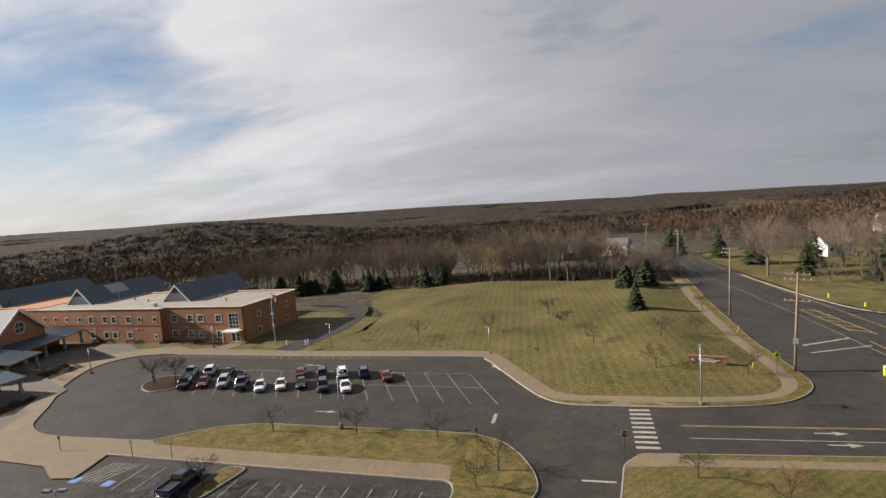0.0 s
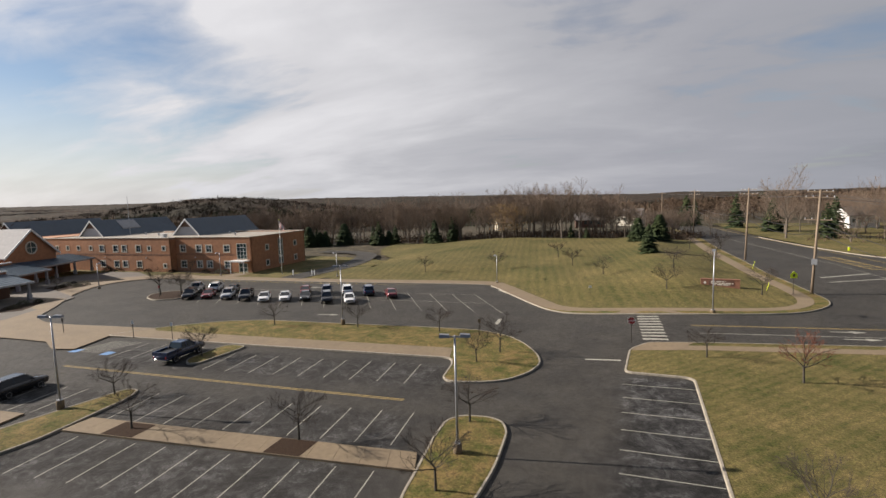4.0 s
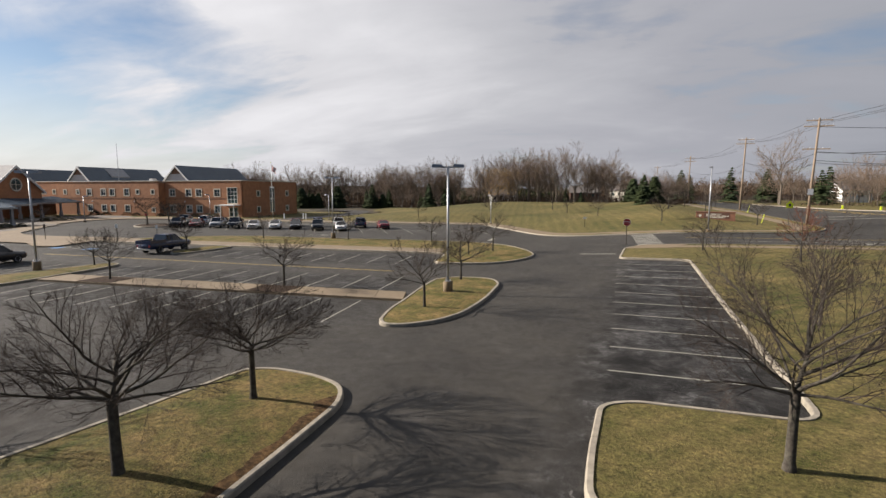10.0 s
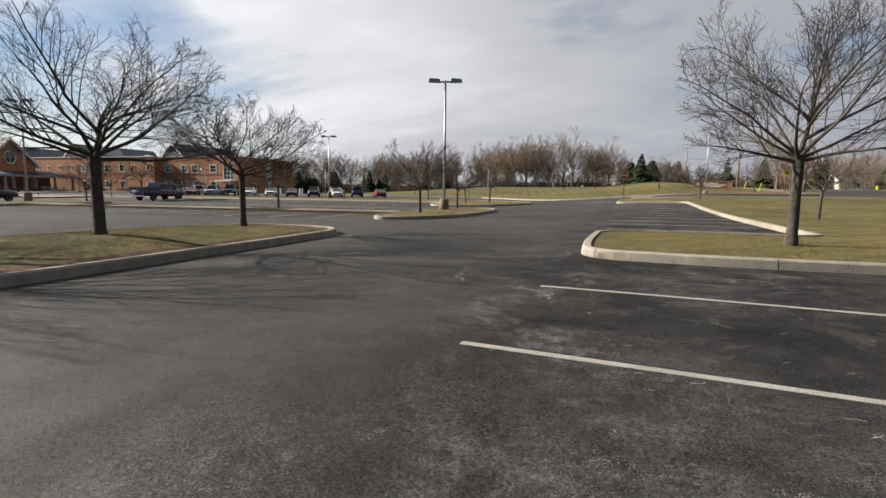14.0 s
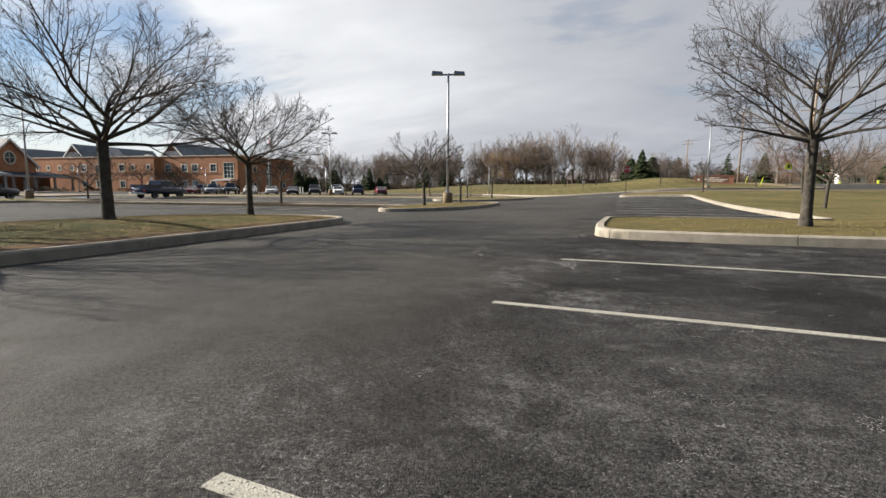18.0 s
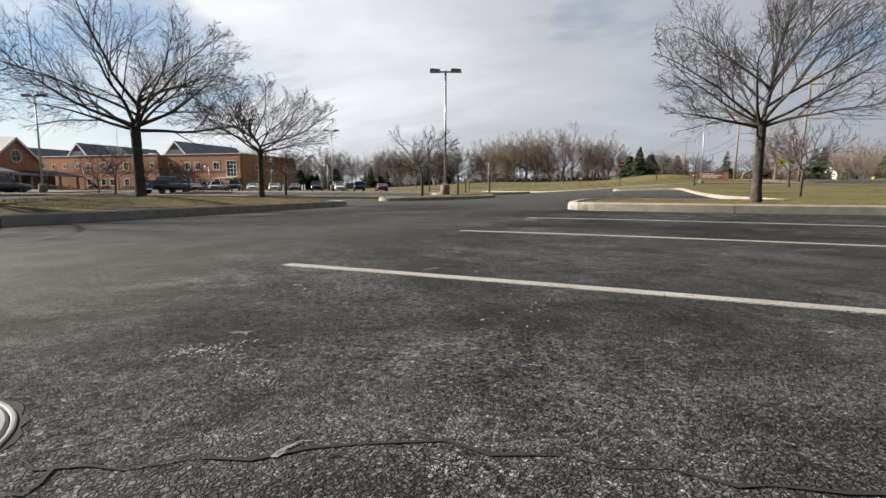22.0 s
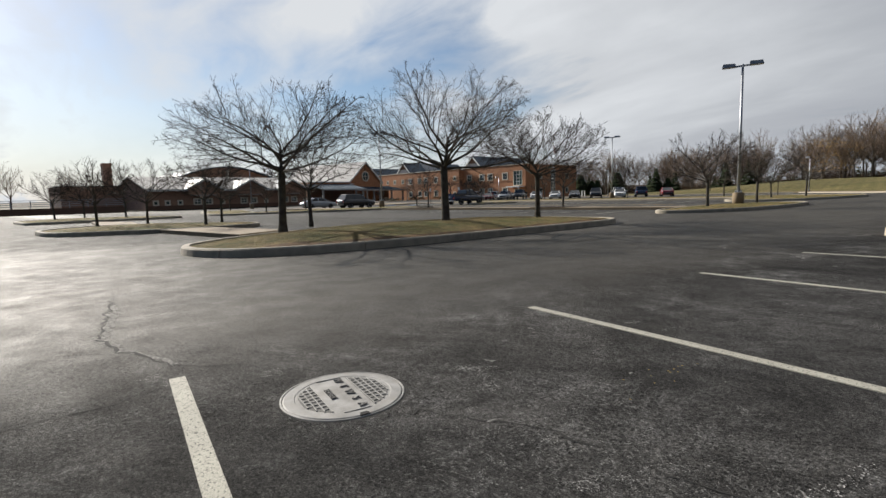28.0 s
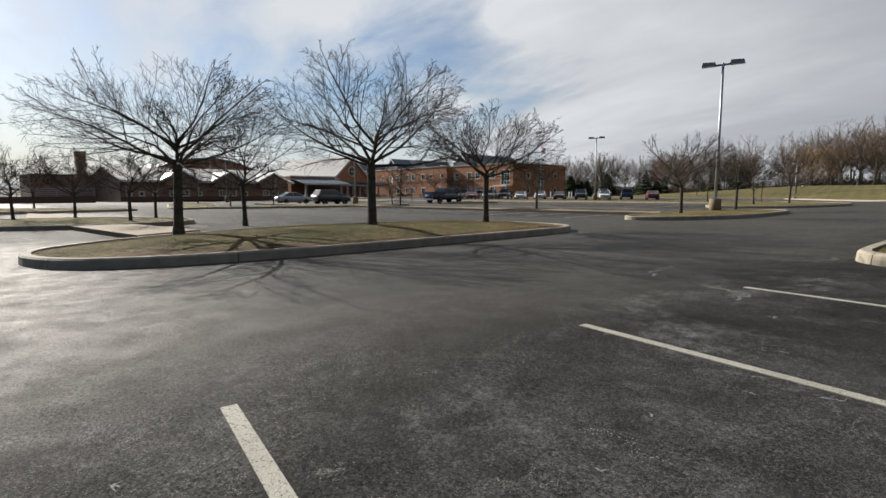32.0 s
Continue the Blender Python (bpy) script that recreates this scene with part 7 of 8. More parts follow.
# shrubs by the school
for k, (x, y, s) in enumerate(((-95, 89.2, 1.0), (-97, 89.2, 1.1), (-101, 89.0, 1.0), (-118, 86.5, 1.0), (-121, 86.3, 1.3), (-128, 85.8, 1.1), (-132, 85.4, 1.2), (-111, 87.6, 0.9), (-114, 68.5, 1.0), (-116, 66.0, 1.2), (-113, 66.2, 0.9), (-101.5, 50.5, 1.0), (-99.5, 48, 0.9), (-101.6, 53, 0.8), (-114.5, 64, 1.0), (-117, 68, 0.9))):
    sh = thing("shrub", "low rounded dark shrub in a mulch bed", "shrub", (x, y, 0.15), 40 * k, "school shrubs")
    g = Geo()
    rr = random.Random(k)
    for _ in range(420):
        v = Vector((rr.gauss(0, 1), rr.gauss(0, 1), abs(rr.gauss(0, 1)))).normalized() * rr.uniform(0.65, 1.05) * s
        q = rr.uniform(0.06, 0.14)
        g.add([(v.x, v.y, v.z * 0.8), (v.x + rr.uniform(-q, q), v.y + q, v.z * 0.8 + q), (v.x + q, v.y + rr.uniform(-q, q), v.z * 0.8 + rr.uniform(-q, q))], [(0, 1, 2)])
    part("foliage", g, M_SHRUB, sh)

# ---- vehicles ----
PAINT = {}


def paint(name, colour):
    if name not in PAINT:
        PAINT[name] = material(name + "_car_paint", colour, 0.25, metal=0.0, spec=0.5, coat=0.6, vary=0.03, scale=2.0)
    return PAINT[name]


SHAPES = {
    # stations along the length: (x, half width, sill z, belt z, roof z); roof equals belt where there is no cabin
    "sedan": (4.7, 0.90, [(-2.35, 0.72, 0.45, 0.80), (-2.2, 0.84, 0.32, 0.95), (-1.5, 0.89, 0.25, 1.00), (-0.9, 0.90, 0.22, 1.00), (0.7, 0.90, 0.22, 0.97), (1.3, 0.89, 0.25, 0.93), (2.1, 0.84, 0.28, 0.78), (2.35, 0.70, 0.42, 0.62)], (-1.75, -0.85, 0.25, 1.15), 1.45),
    "suv": (4.7, 0.94, [(-2.35, 0.82, 0.5, 0.95), (-2.25, 0.90, 0.38, 1.10), (-1.5, 0.94, 0.32, 1.12), (-0.9, 0.94, 0.30, 1.12), (0.7, 0.94, 0.30, 1.10), (1.2, 0.93, 0.32, 1.08), (2.15, 0.88, 0.36, 0.98), (2.35, 0.76, 0.48, 0.80)], (-2.2, -1.75, 0.35, 1.10), 1.74),
    "pickup": (5.8, 0.98, [(-2.9, 0.93, 0.62, 1.10), (-2.8, 0.96, 0.50, 1.18), (-1.6, 0.97, 0.46, 1.20), (-0.6, 0.98, 0.44, 1.20), (0.9, 0.98, 0.44, 1.20), (1.5, 0.97, 0.46, 1.18), (2.65, 0.94, 0.50, 1.08), (2.9, 0.84, 0.60, 0.92)], (-0.75, -0.55, 0.75, 1.45), 1.88),
}


def car_kind(shape, colour):
    """The meshes of a car: (name, mesh, offset) by part."""
    length, hw, st, cab, roof = SHAPES[shape]
    out = []
    body = Geo()
    prof = []
    for x, w, z0, z1 in st:
        h = z1 - z0
        prof.append([(x, -w * 0.92, z0), (x, -w, z0 + h * 0.25), (x, -w, z0 + h * 0.7), (x, -w * 0.93, z1 - 0.02), (x, -w * 0.5, z1), (x, w * 0.5, z1), (x, w * 0.93, z1 - 0.02), (x, w, z0 + h * 0.7), (x, w, z0 + h * 0.25), (x, w * 0.92, z0)])
    for ring in prof:
        body.v.extend(ring)
    n = 10
    for i in range(len(prof) - 1):
        for k in range(n):
            a, b = i * n + k, i * n + (k + 1) % n
            body.f.append((a, a + n, b + n, b))
    body.f.append(tuple(range(n)))
    body.f.append(tuple(range((len(prof) - 1) * n, len(prof) * n))[::-1])
    x0, x1, x2, x3 = cab
    belt = max(z1 for *_, z1 in st) - 0.03
    wb, wt = hw * 0.90, hw * 0.70
    b4 = [(x0, wb), (x3, wb), (x3, -wb), (x0, -wb)]
    t4 = [(x1, wt), (x2, wt), (x2, -wt), (x1, -wt)]
    cabin = Geo().add([(x, y, belt) for x, y in b4] + [(x, y, roof - 0.04) for x, y in t4], [(0, 1, 5, 4), (1, 2, 6, 5), (2, 3, 7, 6), (3, 0, 4, 7)])
    rf = Geo().add([(x, y, roof - 0.05) for x, y in t4] + [(x * 0.97, y * 0.9, roof) for x, y in t4], [(0, 1, 5, 4), (1, 2, 6, 5), (2, 3, 7, 6), (3, 0, 4, 7), (4, 5, 6, 7)])
    for s in (-1, 1):
        mx = (x1 + x2) / 2 - 0.05
        for xa, xb in ((x0 + 0.02, x1), (x3 - 0.02, x2), (mx, mx)):
            rf.tube([(xa, s * (wb + 0.005), belt), (xb, s * (wt + 0.01), roof - 0.03)], 0.045, 4)
    out += [("body", body.mesh("body", paint(*colour), True)), ("glazing", cabin.mesh("glazing", M_DARKGLASS)), ("roof", rf.mesh("roof", paint(*colour)))]
    if shape == "pickup":
        bed = Geo()
        for q in ((-2.82, -0.96, 1.1, -0.8, -0.86, 1.42), (-2.82, 0.86, 1.1, -0.8, 0.96, 1.42), (-2.9, -0.96, 1.0, -2.8, 0.96, 1.42)):
            bed.box(*q)
        out.append(("bed_walls", bed.mesh("bed_walls", paint(*colour))))
        out.append(("bed_floor", Geo().box(-2.8, -0.86, 1.19, -0.78, 0.86, 1.215).mesh("bed_floor", M_BLACK)))
    out.append(("grille", Geo().box(length / 2 - 0.12, -0.5, 0.55, length / 2 + 0.015, 0.5, 0.75).mesh("grille", M_BLACK)))
    out.append(("bumper", Geo().box(-length / 2 - 0.04, -hw * 0.85, 0.42, -length / 2 + 0.1, hw * 0.85, 0.6).mesh("bumper", M_CHROME if shape == "pickup" else M_BLACK)))
    for s in (-1, 1):
        out.append(("headlight", Geo().box(length / 2 - 0.22, s * hw * 0.62 - 0.14, 0.66, length / 2 - 0.02, s * hw * 0.62 + 0.14, 0.80).mesh("headlight", M_HEADLIGHT)))
        out.append(("tail_light", Geo().box(-length / 2 - 0.01, s * hw * 0.78 - 0.09, 0.74, -length / 2 + 0.14, s * hw * 0.78 + 0.09, 0.98).mesh("tail_light", M_LAMPLIGHT)))
        out.append(("wing_mirror", Geo().box(x3 - 0.35, s * (hw + 0.10) - 0.09, belt, x3 - 0.22, s * (hw + 0.10) + 0.09, belt + 0.15).mesh("wing_mirror", paint(*colour))))
    wr = 0.33 if shape == "sedan" else 0.37 if shape == "suv" else 0.41
    ax = length * 0.295
    tyre = Geo().lathe([(wr * 0.66, -0.11), (wr * 0.95, -0.115), (wr, -0.07), (wr, 0.07), (wr * 0.95, 0.115), (wr * 0.66, 0.11)], 18).mesh("wheel", M_TYRE, True)
    rim = Geo().lathe([(0.05, -0.02), (wr * 0.62, -0.02), (wr * 0.66, 0.118), (wr * 0.5, 0.10), (0.06, 0.09)], 14).mesh("rim", M_RIM)
    return out, (tyre, rim, wr, ax, hw)


CAR_CACHE = {}


def car(shape, colour, x, y, turn, label, z=0.0):
    key = (shape, colour[0])
    if key not in CAR_CACHE:
        CAR_CACHE[key] = car_kind(shape, colour)
    parts, (tyre, rim, wr, ax, hw) = CAR_CACHE[key]
    c = thing({"sedan": "car", "suv": "suv", "pickup": "pickup_truck"}[shape], label, "car" if shape != "pickup" else "pickup truck", (x, y, z), turn, "parked vehicles")
    for nm, me in parts:
        new(nm, me).parent = c
    for sx in (-1, 1):
        for sy in (-1, 1):
            w = new("wheel", tyre)
            w.parent, w.matrix_basis = c, pose(sx * ax, sy * (hw - 0.10), wr, -90 * sy)
            q = new("rim", rim)
            q.parent = w
    return c


WHITE, BLACK, GREY, SILVER, RED, NAVY = ("white", (0.70, 0.70, 0.69)), ("black", (0.012, 0.012, 0.014)), ("dark_grey", (0.045, 0.047, 0.05)), ("silver", (0.34, 0.35, 0.36)), ("dark_red", (0.16, 0.015, 0.02)), ("navy", (0.012, 0.022, 0.06))
face_s, face_n = -55, 125
row1 = [("suv", BLACK, "black hatchback SUV"), ("sedan", RED, "dark red saloon"), ("suv", SILVER, "silver SUV"), ("pickup", BLACK, "black pickup truck"), ("sedan", WHITE, "white saloon"), ("sedan", WHITE, "white saloon"), ("sedan", BLACK, "black saloon"), ("suv", BLACK, "black SUV"), ("sedan", WHITE, "white saloon")]
spots1 = [(-77.2, 64.2), (-74.2, 65.7), (-69.9, 66.1), (-65.9, 66.3), (-61.6, 66.1), (-58.2, 67.4), (-54.9, 68.6), (-50.0, 68.0), (-46.0, 68.7)]
for (shape, col, lab), (x, y) in zip(row1, spots1):
    car(shape, col, x, y, face_s, lab + " parked in the middle row")
row2 = [("pickup", SILVER, -81.2, 69.2, "silver pickup truck"), ("suv", WHITE, -78.2, 71.2, "white SUV"), ("sedan", GREY, -73.8, 71.2, "dark grey saloon"), ("sedan", RED, -58.6, 73.4, "dark red saloon"), ("suv", NAVY, -54.3, 74.0, "dark blue SUV"), ("suv", WHITE, -50.4, 74.7, "white SUV"), ("suv", NAVY, -46.4, 75.4, "dark blue SUV"), ("sedan", RED, -41.4, 74.6, "dark red hatchback")]
for shape, col, x, y, lab in row2:
    car(shape, col, x, y, face_n, lab + " parked in the middle row")
car("pickup", NAVY, -48.0, 38.1, 98, "dark blue pickup truck parked beside a small island")
car("suv", BLACK, -53.8, 25.6, 98, "black SUV parked near the lamp island")
car("sedan", SILVER, -60.5, 23.5, 98, "pale silver saloon parked near the lamp island")

# ---- the surface close by ----
M_IRONDARK = material("dark_cast_iron", (0.075, 0.072, 0.068), 0.7, metal=0.2, vary=0.3, scale=30.0)
# darker iron for the lettering: the relief's shadow is put into its colour
M_LETTER = material("shaded_raised_iron", (0.12, 0.116, 0.110), 0.7, metal=0.2, vary=0.3, scale=30.0)
lid = thing("manhole_cover", "worn pale cast-iron sewer manhole cover with a ribbed grid", "manhole cover", (-0.90, -1.262, 0.0), -6)
part("rim", Geo().lathe([(0.297, -0.02), (0.307, -0.02), (0.307, 0.005), (0.304, 0.0065), (0.299, 0.0065), (0.297, 0.004), (0.297, -0.02)], 64), M_IRON, lid)
part("plate", Geo().lathe([(0.02, -0.02), (0.2945, -0.02), (0.2945, 0.003), (0.291, 0.006), (0.02, 0.006)], 64), M_IRON, lid)
# the ribbed fields on either side of the lettered band
BED, RIB = 0.222, Geo()
chord = lambda q: math.sqrt(max(0.0, BED ** 2 - q ** 2))
for side in (-1, 1):
    lo, hi = (0.085, 0.215) if side > 0 else (0.118, 0.215)
    arc = [lo + (hi - lo) * k / 10 for k in range(11)]
    outline = [(chord(q), side * q) for q in arc] + [(-chord(q), side * q) for q in arc[::-1]]
    if area(outline) < 0:
        outline = outline[::-1]
    part("ribbed_field", Geo().prism(outline, 0.0055, 0.0066), M_IRONDARK, lid, "dark ground between ribs")
    rows = 5 if side > 0 else 4
    for j in range(rows):
        q = lo + (hi - lo - 0.01) * j / (rows - 1)
        c = chord(q)
        RIB.box(-c, side * q - 0.0032, 0.005, c, side * q + 0.0032, 0.0108)
        if j < rows - 1:
            q2 = lo + (hi - lo - 0.01) * (j + 1) / (rows - 1)
            k = -c + 0.012 + (0.020 if j % 2 else 0.0)
            while k < min(c, chord(q2)) - 0.006:
                if k > -chord(q2):
                    RIB.box(k - 0.003, min(side * q, side * q2) + 0.004, 0.005, k + 0.003, max(side * q, side * q2) - 0.004, 0.0105)
                k += 0.040
tagged(part("ribs", RIB, M_IRON, lid, "raised ribs in a brick-like grid"), kind="stuff")
for x in (-0.225, 0.225):
    part("band_end", Geo().box(x - 0.004, -0.075, 0.005, x + 0.004, 0.060, 0.0105), M_IRON, lid)
part("worn_ring", Geo().lathe([(0.236, 0.0055), (0.239, 0.0078), (0.289, 0.0078), (0.292, 0.0055)], 64), M_IRON, lid, "smooth worn outer ring")
for k, ch in enumerate("WTWSA"):
    text_mesh("lettering", ch, 0.060, M_LETTER, lid, pose(-0.176 + 0.090 * k, 0.030, 0.009, 0, 0, -3))
text_mesh("lettering", "SEWER", 0.044, M_LETTER, lid, pose(-0.02, -0.062, 0.009))
broken = Geo()
rb = random.Random(6)
ring_in = [(0.308 * math.cos(2 * math.pi * k / 60), 0.308 * math.sin(2 * math.pi * k / 60), 0.002) for k in range(60)]
ring_out = []
for k in range(60):
    q = 0.312 + abs(rb.gauss(0, 0.010))
    ring_out.append((q * math.cos(2 * math.pi * k / 60), q * math.sin(2 * math.pi * k / 60), 0.0024))
broken.add(ring_in + ring_out, [(k, 60 + k, 60 + (k + 1) % 60, (k + 1) % 60) for k in range(60)])
part("broken_edge", broken, M_CRACK, lid, "dark broken asphalt edge")
notch_g = Geo().prism([(0.297 * math.cos(a), 0.297 * math.sin(a)) for a in (-0.085, 0.0, 0.085)] + [(0.270 * math.cos(a), 0.270 * math.sin(a)) for a in (0.06, 0.0, -0.06)], 0.006, 0.0114)
part("lift_hole", notch_g, M_CRACK, lid, "dark lifting notch at the edge")


def crack(points, width, seed, mat=M_CRACK, z=0.0025, name="crack", rough=0.05):
    r = random.Random(seed)
    pts = []
    for a, b in zip(points, points[1:]):
        n = max(2, int(math.dist(a, b) / 0.07))
        for k in range(n):
            w = k / n
            pts.append((a[0] + (b[0] - a[0]) * w + r.gauss(0, rough * 0.4), a[1] + (b[1] - a[1]) * w + r.gauss(0, rough * 0.4)))
    pts.append(points[-1])
    L, R = [], []
    off = offset(pts, 1.0, False)
    for p, o in zip(pts, off):
        d = (Vector(o) - Vector(p)).normalized()
        w = width * r.uniform(0.25, 1.2) / 2
        L.append((p[0] + d.x * w, p[1] + d.y * w, z))
        R.append((p[0] - d.x * w, p[1] - d.y * w, z))
    n = len(pts)
    return Geo().add(R + L, [(i, i + 1, n + i + 1, n + i) for i in range(n - 1)])


M_SCUFF = material("pale_scuffed_asphalt", (0.135, 0.128, 0.118), 0.95, vary=0.5, scale=50.0, second=(0.05, 0.047, 0.043), scale2=30.0, amount2=0.9)
cracks = thing("asphalt_cracks", "dark winding cracks in the old asphalt", "cracks", kind="structure")
EAST_CRACK = [(-0.62, -1.10), (-0.44, -1.05), (-0.32, -0.97), (-0.16, -0.87), (0.04, -0.81), (0.22, -0.74), (0.49, -0.73), (0.65, -0.70), (0.86, -0.64), (1.0, -0.62), (2.4, -0.5), (4.5, -0.38)]
part("crack", crack(EAST_CRACK, 0.011, 1, rough=0.05), M_CRACK, cracks)
part("crack", crack([(-0.50, -1.06), (-0.47, -1.12), (-0.53, -1.17)], 0.008, 5, rough=0.02), M_CRACK, cracks)
part("crack", crack([(-1.22, -1.13), (-1.34, -1.23), (-1.5, -1.40), (-1.8, -1.55), (-1.9, -1.72), (-2.06, -1.86)], 0.008, 6, rough=0.04), M_CRACK, cracks)
part("crack", crack([(-2.06, -1.86), (-2.37, -1.96), (-2.69, -2.10), (-3.14, -2.22)], 0.024, 2), M_CRACK, cracks)
part("crack", crack([(-3.14, -2.22), (-3.83, -2.11), (-4.72, -2.05), (-5.3, -1.95)], 0.022, 3), M_CRACK, cracks)
part("crack_edge", crack([(-2.06, -1.84), (-2.37, -1.94), (-2.69, -2.08), (-3.14, -2.19), (-3.83, -2.08), (-4.72, -2.02)], 0.07, 22, z=0.0016, rough=0.05), M_SCUFF, cracks, "pale worn edge of the crack")
part("crack", crack([(-1.75, -1.82), (-1.68, -1.95), (-1.63, -2.07), (-1.55, -2.18), (-1.56, -2.31), (-1.5, -2.9), (-1.6, -3.4)], 0.012, 4, rough=0.04), M_CRACK, cracks)
for k, pts in enumerate(([(-2.79, 7.65), (-2.68, 6.85), (-2.43, 6.35)], [(-1.7, 6.13), (-1.14, 5.98), (-1.1, 5.59)], [(-1.5, 10.4), (-1.44, 10.14), (-1.9, 9.2)])):
    part("crack_edge", crack(pts, 0.05, 30 + k, z=0.0018, rough=0.08), M_SCUFF, cracks, "pale salted edge of a crack")
for k, pts in enumerate(([(-1.6, 8.2), (-1.75, 8.9), (-1.55, 9.6)], [(-1.0, 7.2), (-1.3, 6.8), (-1.15, 6.3)], [(-6.0, 16.0), (-4.5, 17.2), (-3.6, 19.0), (-3.4, 21.0)], [(-3.0, 12.5), (-3.1, 14.0), (-2.6, 15.5)])):
    part("crack", crack(pts, 0.022, 10 + k), M_CRACK, cracks)
stains = thing("salt_marks", "chalky white scuffs and crumbs on the asphalt", "stains", kind="structure")
r = random.Random(9)
for k in range(90):
    x, y = (r.uniform(-1.3, 4.4), r.uniform(-2.6, 9.2)) if k < 72 else (r.uniform(-4, 2), r.uniform(-4, 9))
    arms = r.randint(2, 5) if r.random() < 0.6 else 1
    big = r.uniform(0.03, 0.11) * (1.6 if r.random() < 0.08 else 1)
    g = Geo()
    for _ in range(arms):
        a0, ln = r.uniform(0, 6.28), big * r.uniform(0.5, 1.1)
        n, px, py = 5, x, y
        left, right = [], []
        for i in range(n + 1):
            wd = 0.006 * (1 - i / n) * r.uniform(0.2, 1.5) + 0.0010
            left.append((px - wd * math.sin(a0), py + wd * math.cos(a0), 0.0026))
            right.append((px + wd * math.sin(a0), py - wd * math.cos(a0), 0.0026))
            a0 += r.gauss(0, 0.6)
            px, py = px + ln / n * math.cos(a0), py + ln / n * math.sin(a0)
        g.add(left + right, [(i, n + 1 + i, n + 2 + i, i + 1) for i in range(n)])
    part("salt_fleck", g, M_STAIN, stains)
# larger chalky splashes: crumbs crowding along a few crooked arms
M_CHALK = material("white_chalky_salt", (0.33, 0.322, 0.31), 0.95, vary=0.3, scale=40.0)
SPLASH = [(-1.5, 0.45, 0.07), (-1.36, 0.58, 0.07), (-0.76, 0.96, 0.12), (-0.81, 0.66, 0.11), (-0.43, 1.08, 0.13), (-0.14, 2.14, 0.16), (0.42, 2.06, 0.17), (-1.37, 1.93, 0.10), (-0.36, 0.84, 0.08), (-0.21, 1.57, 0.10), (0.35, -0.92, 0.12), (0.45, -0.02, 0.08), (0.10, -0.85, 0.09), (-0.84, -0.58, 0.20), (0.89, -0.38, 0.20), (-0.52, -1.37, 0.06), (-0.5, -0.64, 0.10), (-0.36, -0.88, 0.09), (0.46, 0.02, 0.06), (-1.76, -1.96, 0.16), (-0.74, 0.1, 0.08), (-1.53, -1.42, 0.12), (-1.14, 5.85, 0.22), (-1.7, 6.13, 0.2), (1.9, 4.4, 0.3), (2.9, 7.4, 0.3), (1.2, 7.9, 0.25), (3.1, 5.0, 0.25), (0.6, 5.2, 0.2), (1.6, 2.9, 0.2), (2.4, 1.5, 0.2), (2.1, -0.2, 0.22), (1.5, -0.9, 0.2)]
for x, y, size in SPLASH:
    g = Geo()
    for _ in range(r.randint(2, 3)):
        a0, px, py = r.uniform(0, 6.28), x, y
        for i in range(14):
            a0 += r.gauss(0, 0.5)
            px, py = px + size * 0.09 * math.cos(a0), py + size * 0.09 * math.sin(a0)
            for _ in range(9):
                cx, cy, q, b0 = px + r.gauss(0, size * 0.10), py + r.gauss(0, size * 0.10), size * r.uniform(0.006, 0.03) * r.random(), r.uniform(0, 6.28)
                g.add([(cx + q * math.cos(b0 + k * 1.5708) * r.uniform(0.4, 1.4), cy + q * math.sin(b0 + k * 1.5708) * r.uniform(0.4, 1.4), 0.0030) for k in range(4)], [(0, 1, 2, 3)])
    part("salt_splash", g, M_CHALK, stains)


r = random.Random(31)
for k in range(13):
    x, y = r.gauss(-0.03, 0.06), r.gauss(0.2, 0.18)
    lf = thing("fallen_leaf", "tiny dry yellow leaf lying on the asphalt", "leaf", (x, y, 0.004), r.uniform(0, 360), "fallen leaves")
    q = r.uniform(0.004, 0.007)
    part("blade", Geo().add([(-q, 0, 0), (-q * 0.3, q * 0.5, 0.002), (q * 0.5, q * 0.4, 0.003), (q, 0, 0.001), (q * 0.5, -q * 0.4, 0.002), (-q * 0.3, -q * 0.5, 0.003), (0, 0, 0.005)], [(0, 5, 6), (5, 4, 6), (4, 3, 6), (3, 2, 6), (2, 1, 6), (1, 0, 6)]), M_LEAF, lf)


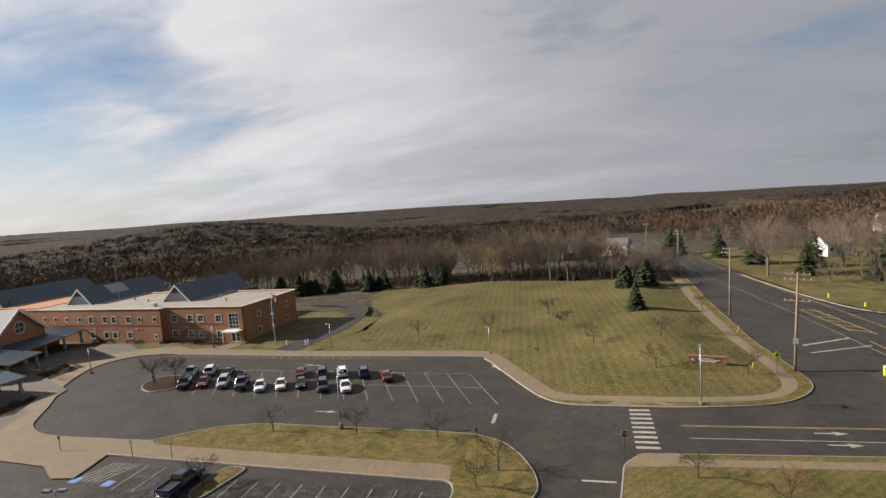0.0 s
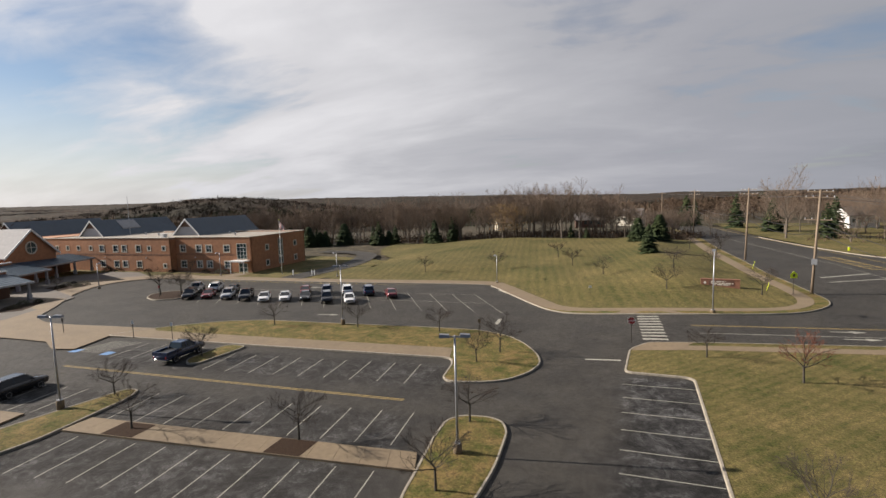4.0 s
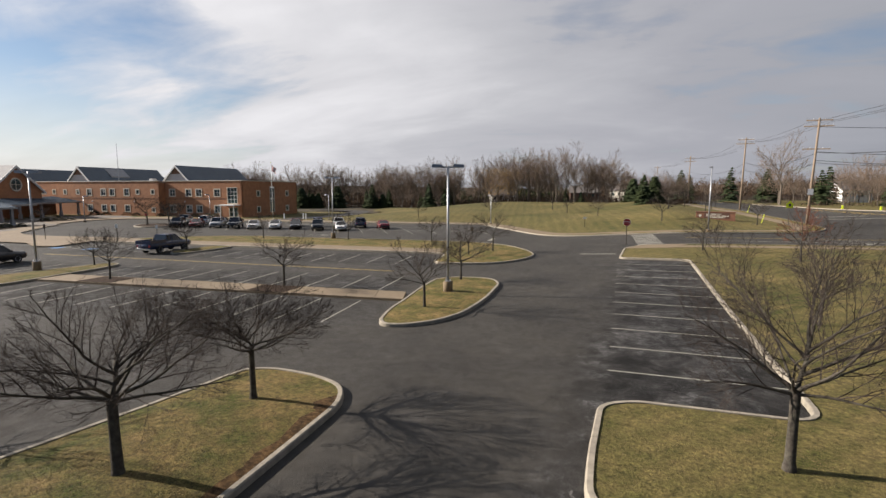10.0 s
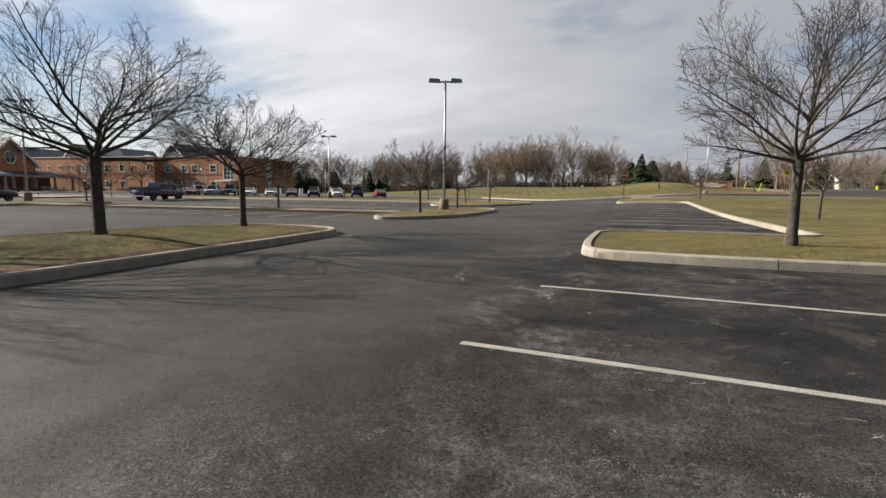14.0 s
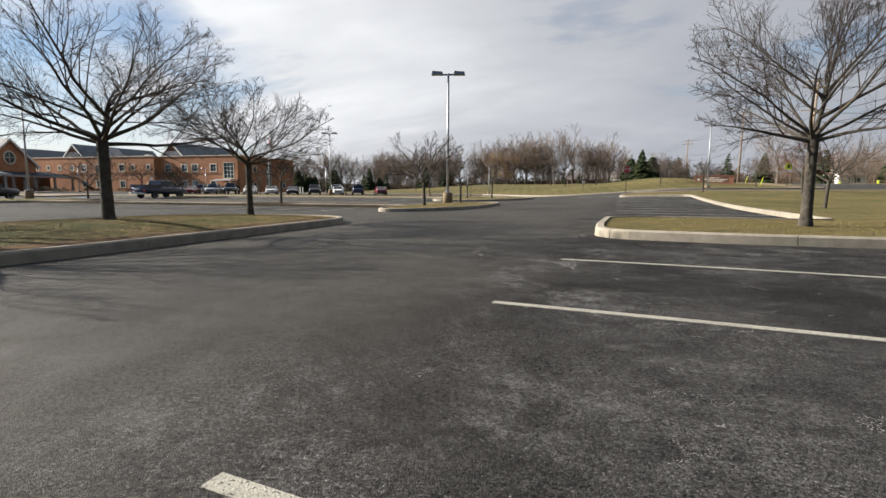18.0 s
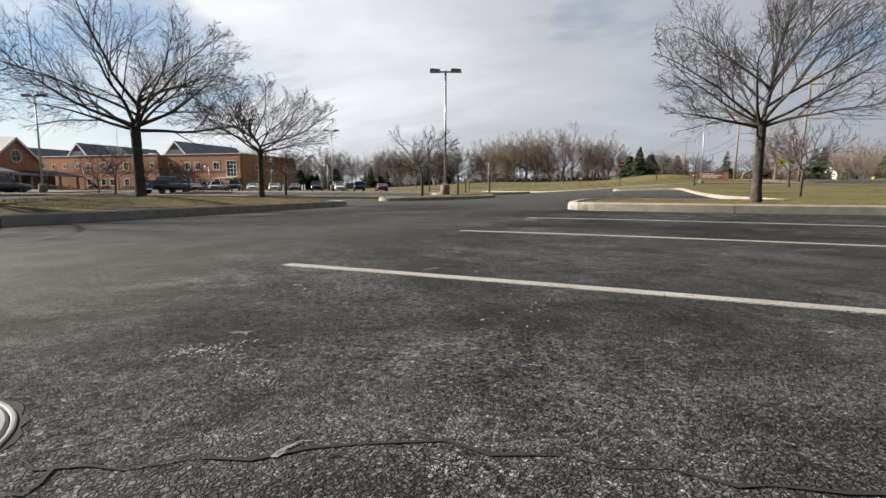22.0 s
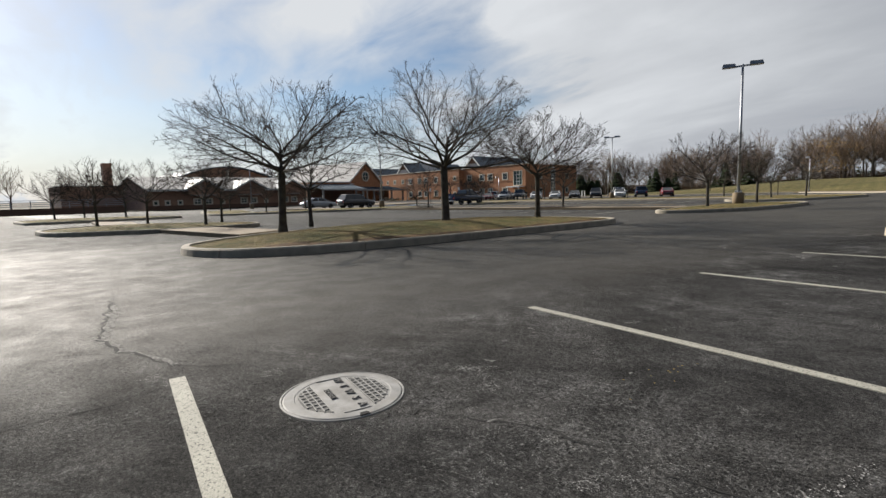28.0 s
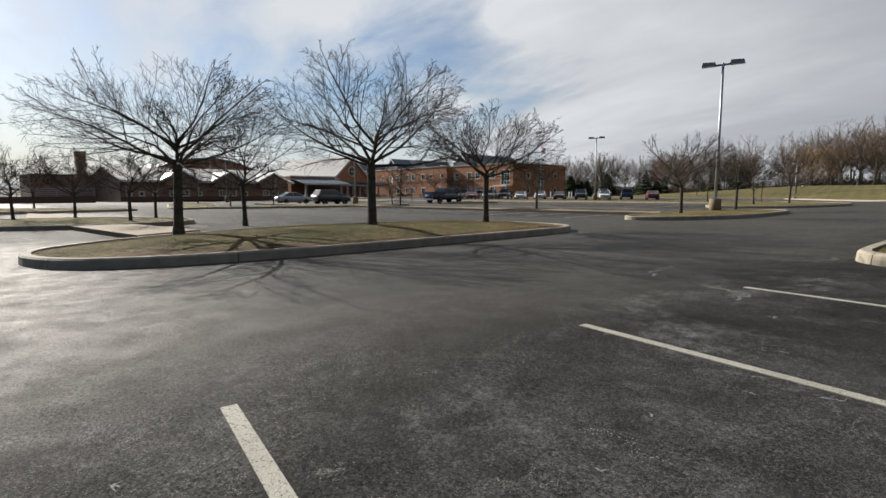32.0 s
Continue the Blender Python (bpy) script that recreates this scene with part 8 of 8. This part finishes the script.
def blades(name, poly, z, rise, count, seed, label):
    """Grass blades over a turf top."""
    r = random.Random(seed)
    xs, ys = [p[0] for p in poly], [p[1] for p in poly]
    cx, cy = sum(xs) / len(xs), sum(ys) / len(ys)
    g, k = Geo(), 0
    vs, fs = [], []
    while k < count:
        x, y = r.uniform(min(xs), max(xs)), r.uniform(min(ys), max(ys))
        if not inside((x, y), poly):
            continue
        a, h, w = r.uniform(0, 6.28), r.uniform(0.015, 0.042), r.uniform(0.003, 0.006)
        zz = z
        lx, ly = r.gauss(0, 0.03), r.gauss(0, 0.03)
        n = len(vs)
        vs += [(x - w * math.cos(a), y - w * math.sin(a), zz), (x + w * math.cos(a), y + w * math.sin(a), zz), (x + lx, y + ly, zz + h)]
        fs.append((n, n + 1, n + 2))
        k += 1
    # set the blades on the swelling top
    n = len(poly)
    for i in range(0, len(vs), 3):
        x, y = vs[i][0], vs[i][1]
        d = Vector((x - cx, y - cy))
        ray = 0.0
        for (x0, y0), (x1, y1) in zip(poly, poly[1:] + poly[:1]):
            ex, ey = x1 - x0, y1 - y0
            den = d.x * ey - d.y * ex
            if abs(den) < 1e-9:
                continue
            t = ((x0 - cx) * ey - (y0 - cy) * ex) / den
            s = ((x0 - cx) * d.y - (y0 - cy) * d.x) / den
            if t > 0 and 0 <= s <= 1:
                ray = max(ray, t)
        w = 1 - (1 / ray if ray else 0)
        up_by = rise * (1 - (1 - w) ** 2) - 0.012
        for j in range(3):
            vs[i + j] = (vs[i + j][0], vs[i + j][1], vs[i + j][2] + up_by)
    tagged(part(name, g.add(vs, fs), M_BLADE), label, "grass", "", "stuff")


blades("grass", offset(rounded(ISLANDS["island_near"] if area(ISLANDS["island_near"]) > 0 else ISLANDS["island_near"][::-1], 1.4, 2), 0.2, True), 0.135, 0.26, 80000, 1, "short dry grass blades on the near island")
blades("grass", [(-1.1, 10.2), (-0.7, 9.7), (1.2, 9.6), (4.2, 9.8), (12.0, 10.5), (12.0, 17.5), (4.8, 15.9), (-0.3, 15.3), (-1.1, 14.6)], 0.14, 0.0, 70000, 2, "short dry grass blades on the lawn")

# ---- the car park falls away gently to the west ----


def dip(x, y):
    return -0.18 * step(1.0, -14.5, x) * (1 - step(30, 55, y)) if x < 1.5 else 0.0


def settle(x, y):
    """How far a place lies below, and so beyond, its spot on the level plan."""
    d = dip(x, y)
    k = -d / 13.8
    return x + (x + 0.3) * k, y + y * k, d


LEVEL = Matrix.Identity(4)
bpy.context.view_layer.update()
for ob in list(scene.objects):
    if ob.type == "MESH" and ob.matrix_world == LEVEL and (ob.parent is None or ob.parent.matrix_world == LEVEL):
        co = np.empty(len(ob.data.vertices) * 3, dtype=np.float32)
        ob.data.vertices.foreach_get("co", co)
        co = co.reshape(-1, 3)
        if co[:, 0].min() > 1.5 or co[:, 1].min() > 55:
            continue
        for p in co:
            if p[0] < 1.5 and p[1] < 55:
                x, y, d = settle(float(p[0]), float(p[1]))
                p[0], p[1], p[2] = x, y, p[2] + d
        ob.data.vertices.foreach_set("co", co.ravel())
        ob.data.update()
    elif ob.parent is None and ob.matrix_world != LEVEL and ob.name not in ("camera", "sun"):
        x, y, d = settle(ob.location.x, ob.location.y)
        ob.location = (x, y, ob.location.z + d)

# ---- the drive and its lawn climb to the north-east ----


def smooth_step(a, b, x):
    w = np.clip((x - a) / (b - a), 0.0, 1.0)
    return w * w * (3 - 2 * w)


def climb(x, y):
    return 1.2 * smooth_step(25.0, 75.0, y) * (1 - smooth_step(92.0, 132.0, y)) * smooth_step(-16.0, 8.0, x)


for ob in list(scene.objects):
    if ob.name in ("camera", "sun", "ground"):
        continue
    if ob.type == "MESH" and ob.matrix_world == LEVEL and (ob.parent is None or ob.parent.matrix_world == LEVEL):
        co = np.empty(len(ob.data.vertices) * 3, dtype=np.float32)
        ob.data.vertices.foreach_get("co", co)
        co = co.reshape(-1, 3)
        up_by = climb(co[:, 0], co[:, 1])
        if up_by.max() < 0.002:
            continue
        co[:, 0] *= 1 - up_by / 29.0
        co[:, 1] *= 1 - up_by / 29.0
        co[:, 2] += up_by
        ob.data.vertices.foreach_set("co", co.ravel())
        ob.data.update()
    elif ob.parent is None and ob.matrix_world != LEVEL:
        up_one = float(climb(np.float64(ob.location.x), np.float64(ob.location.y)))
        ob.location = (ob.location.x * (1 - up_one / 29.0), ob.location.y * (1 - up_one / 29.0), ob.location.z + up_one)
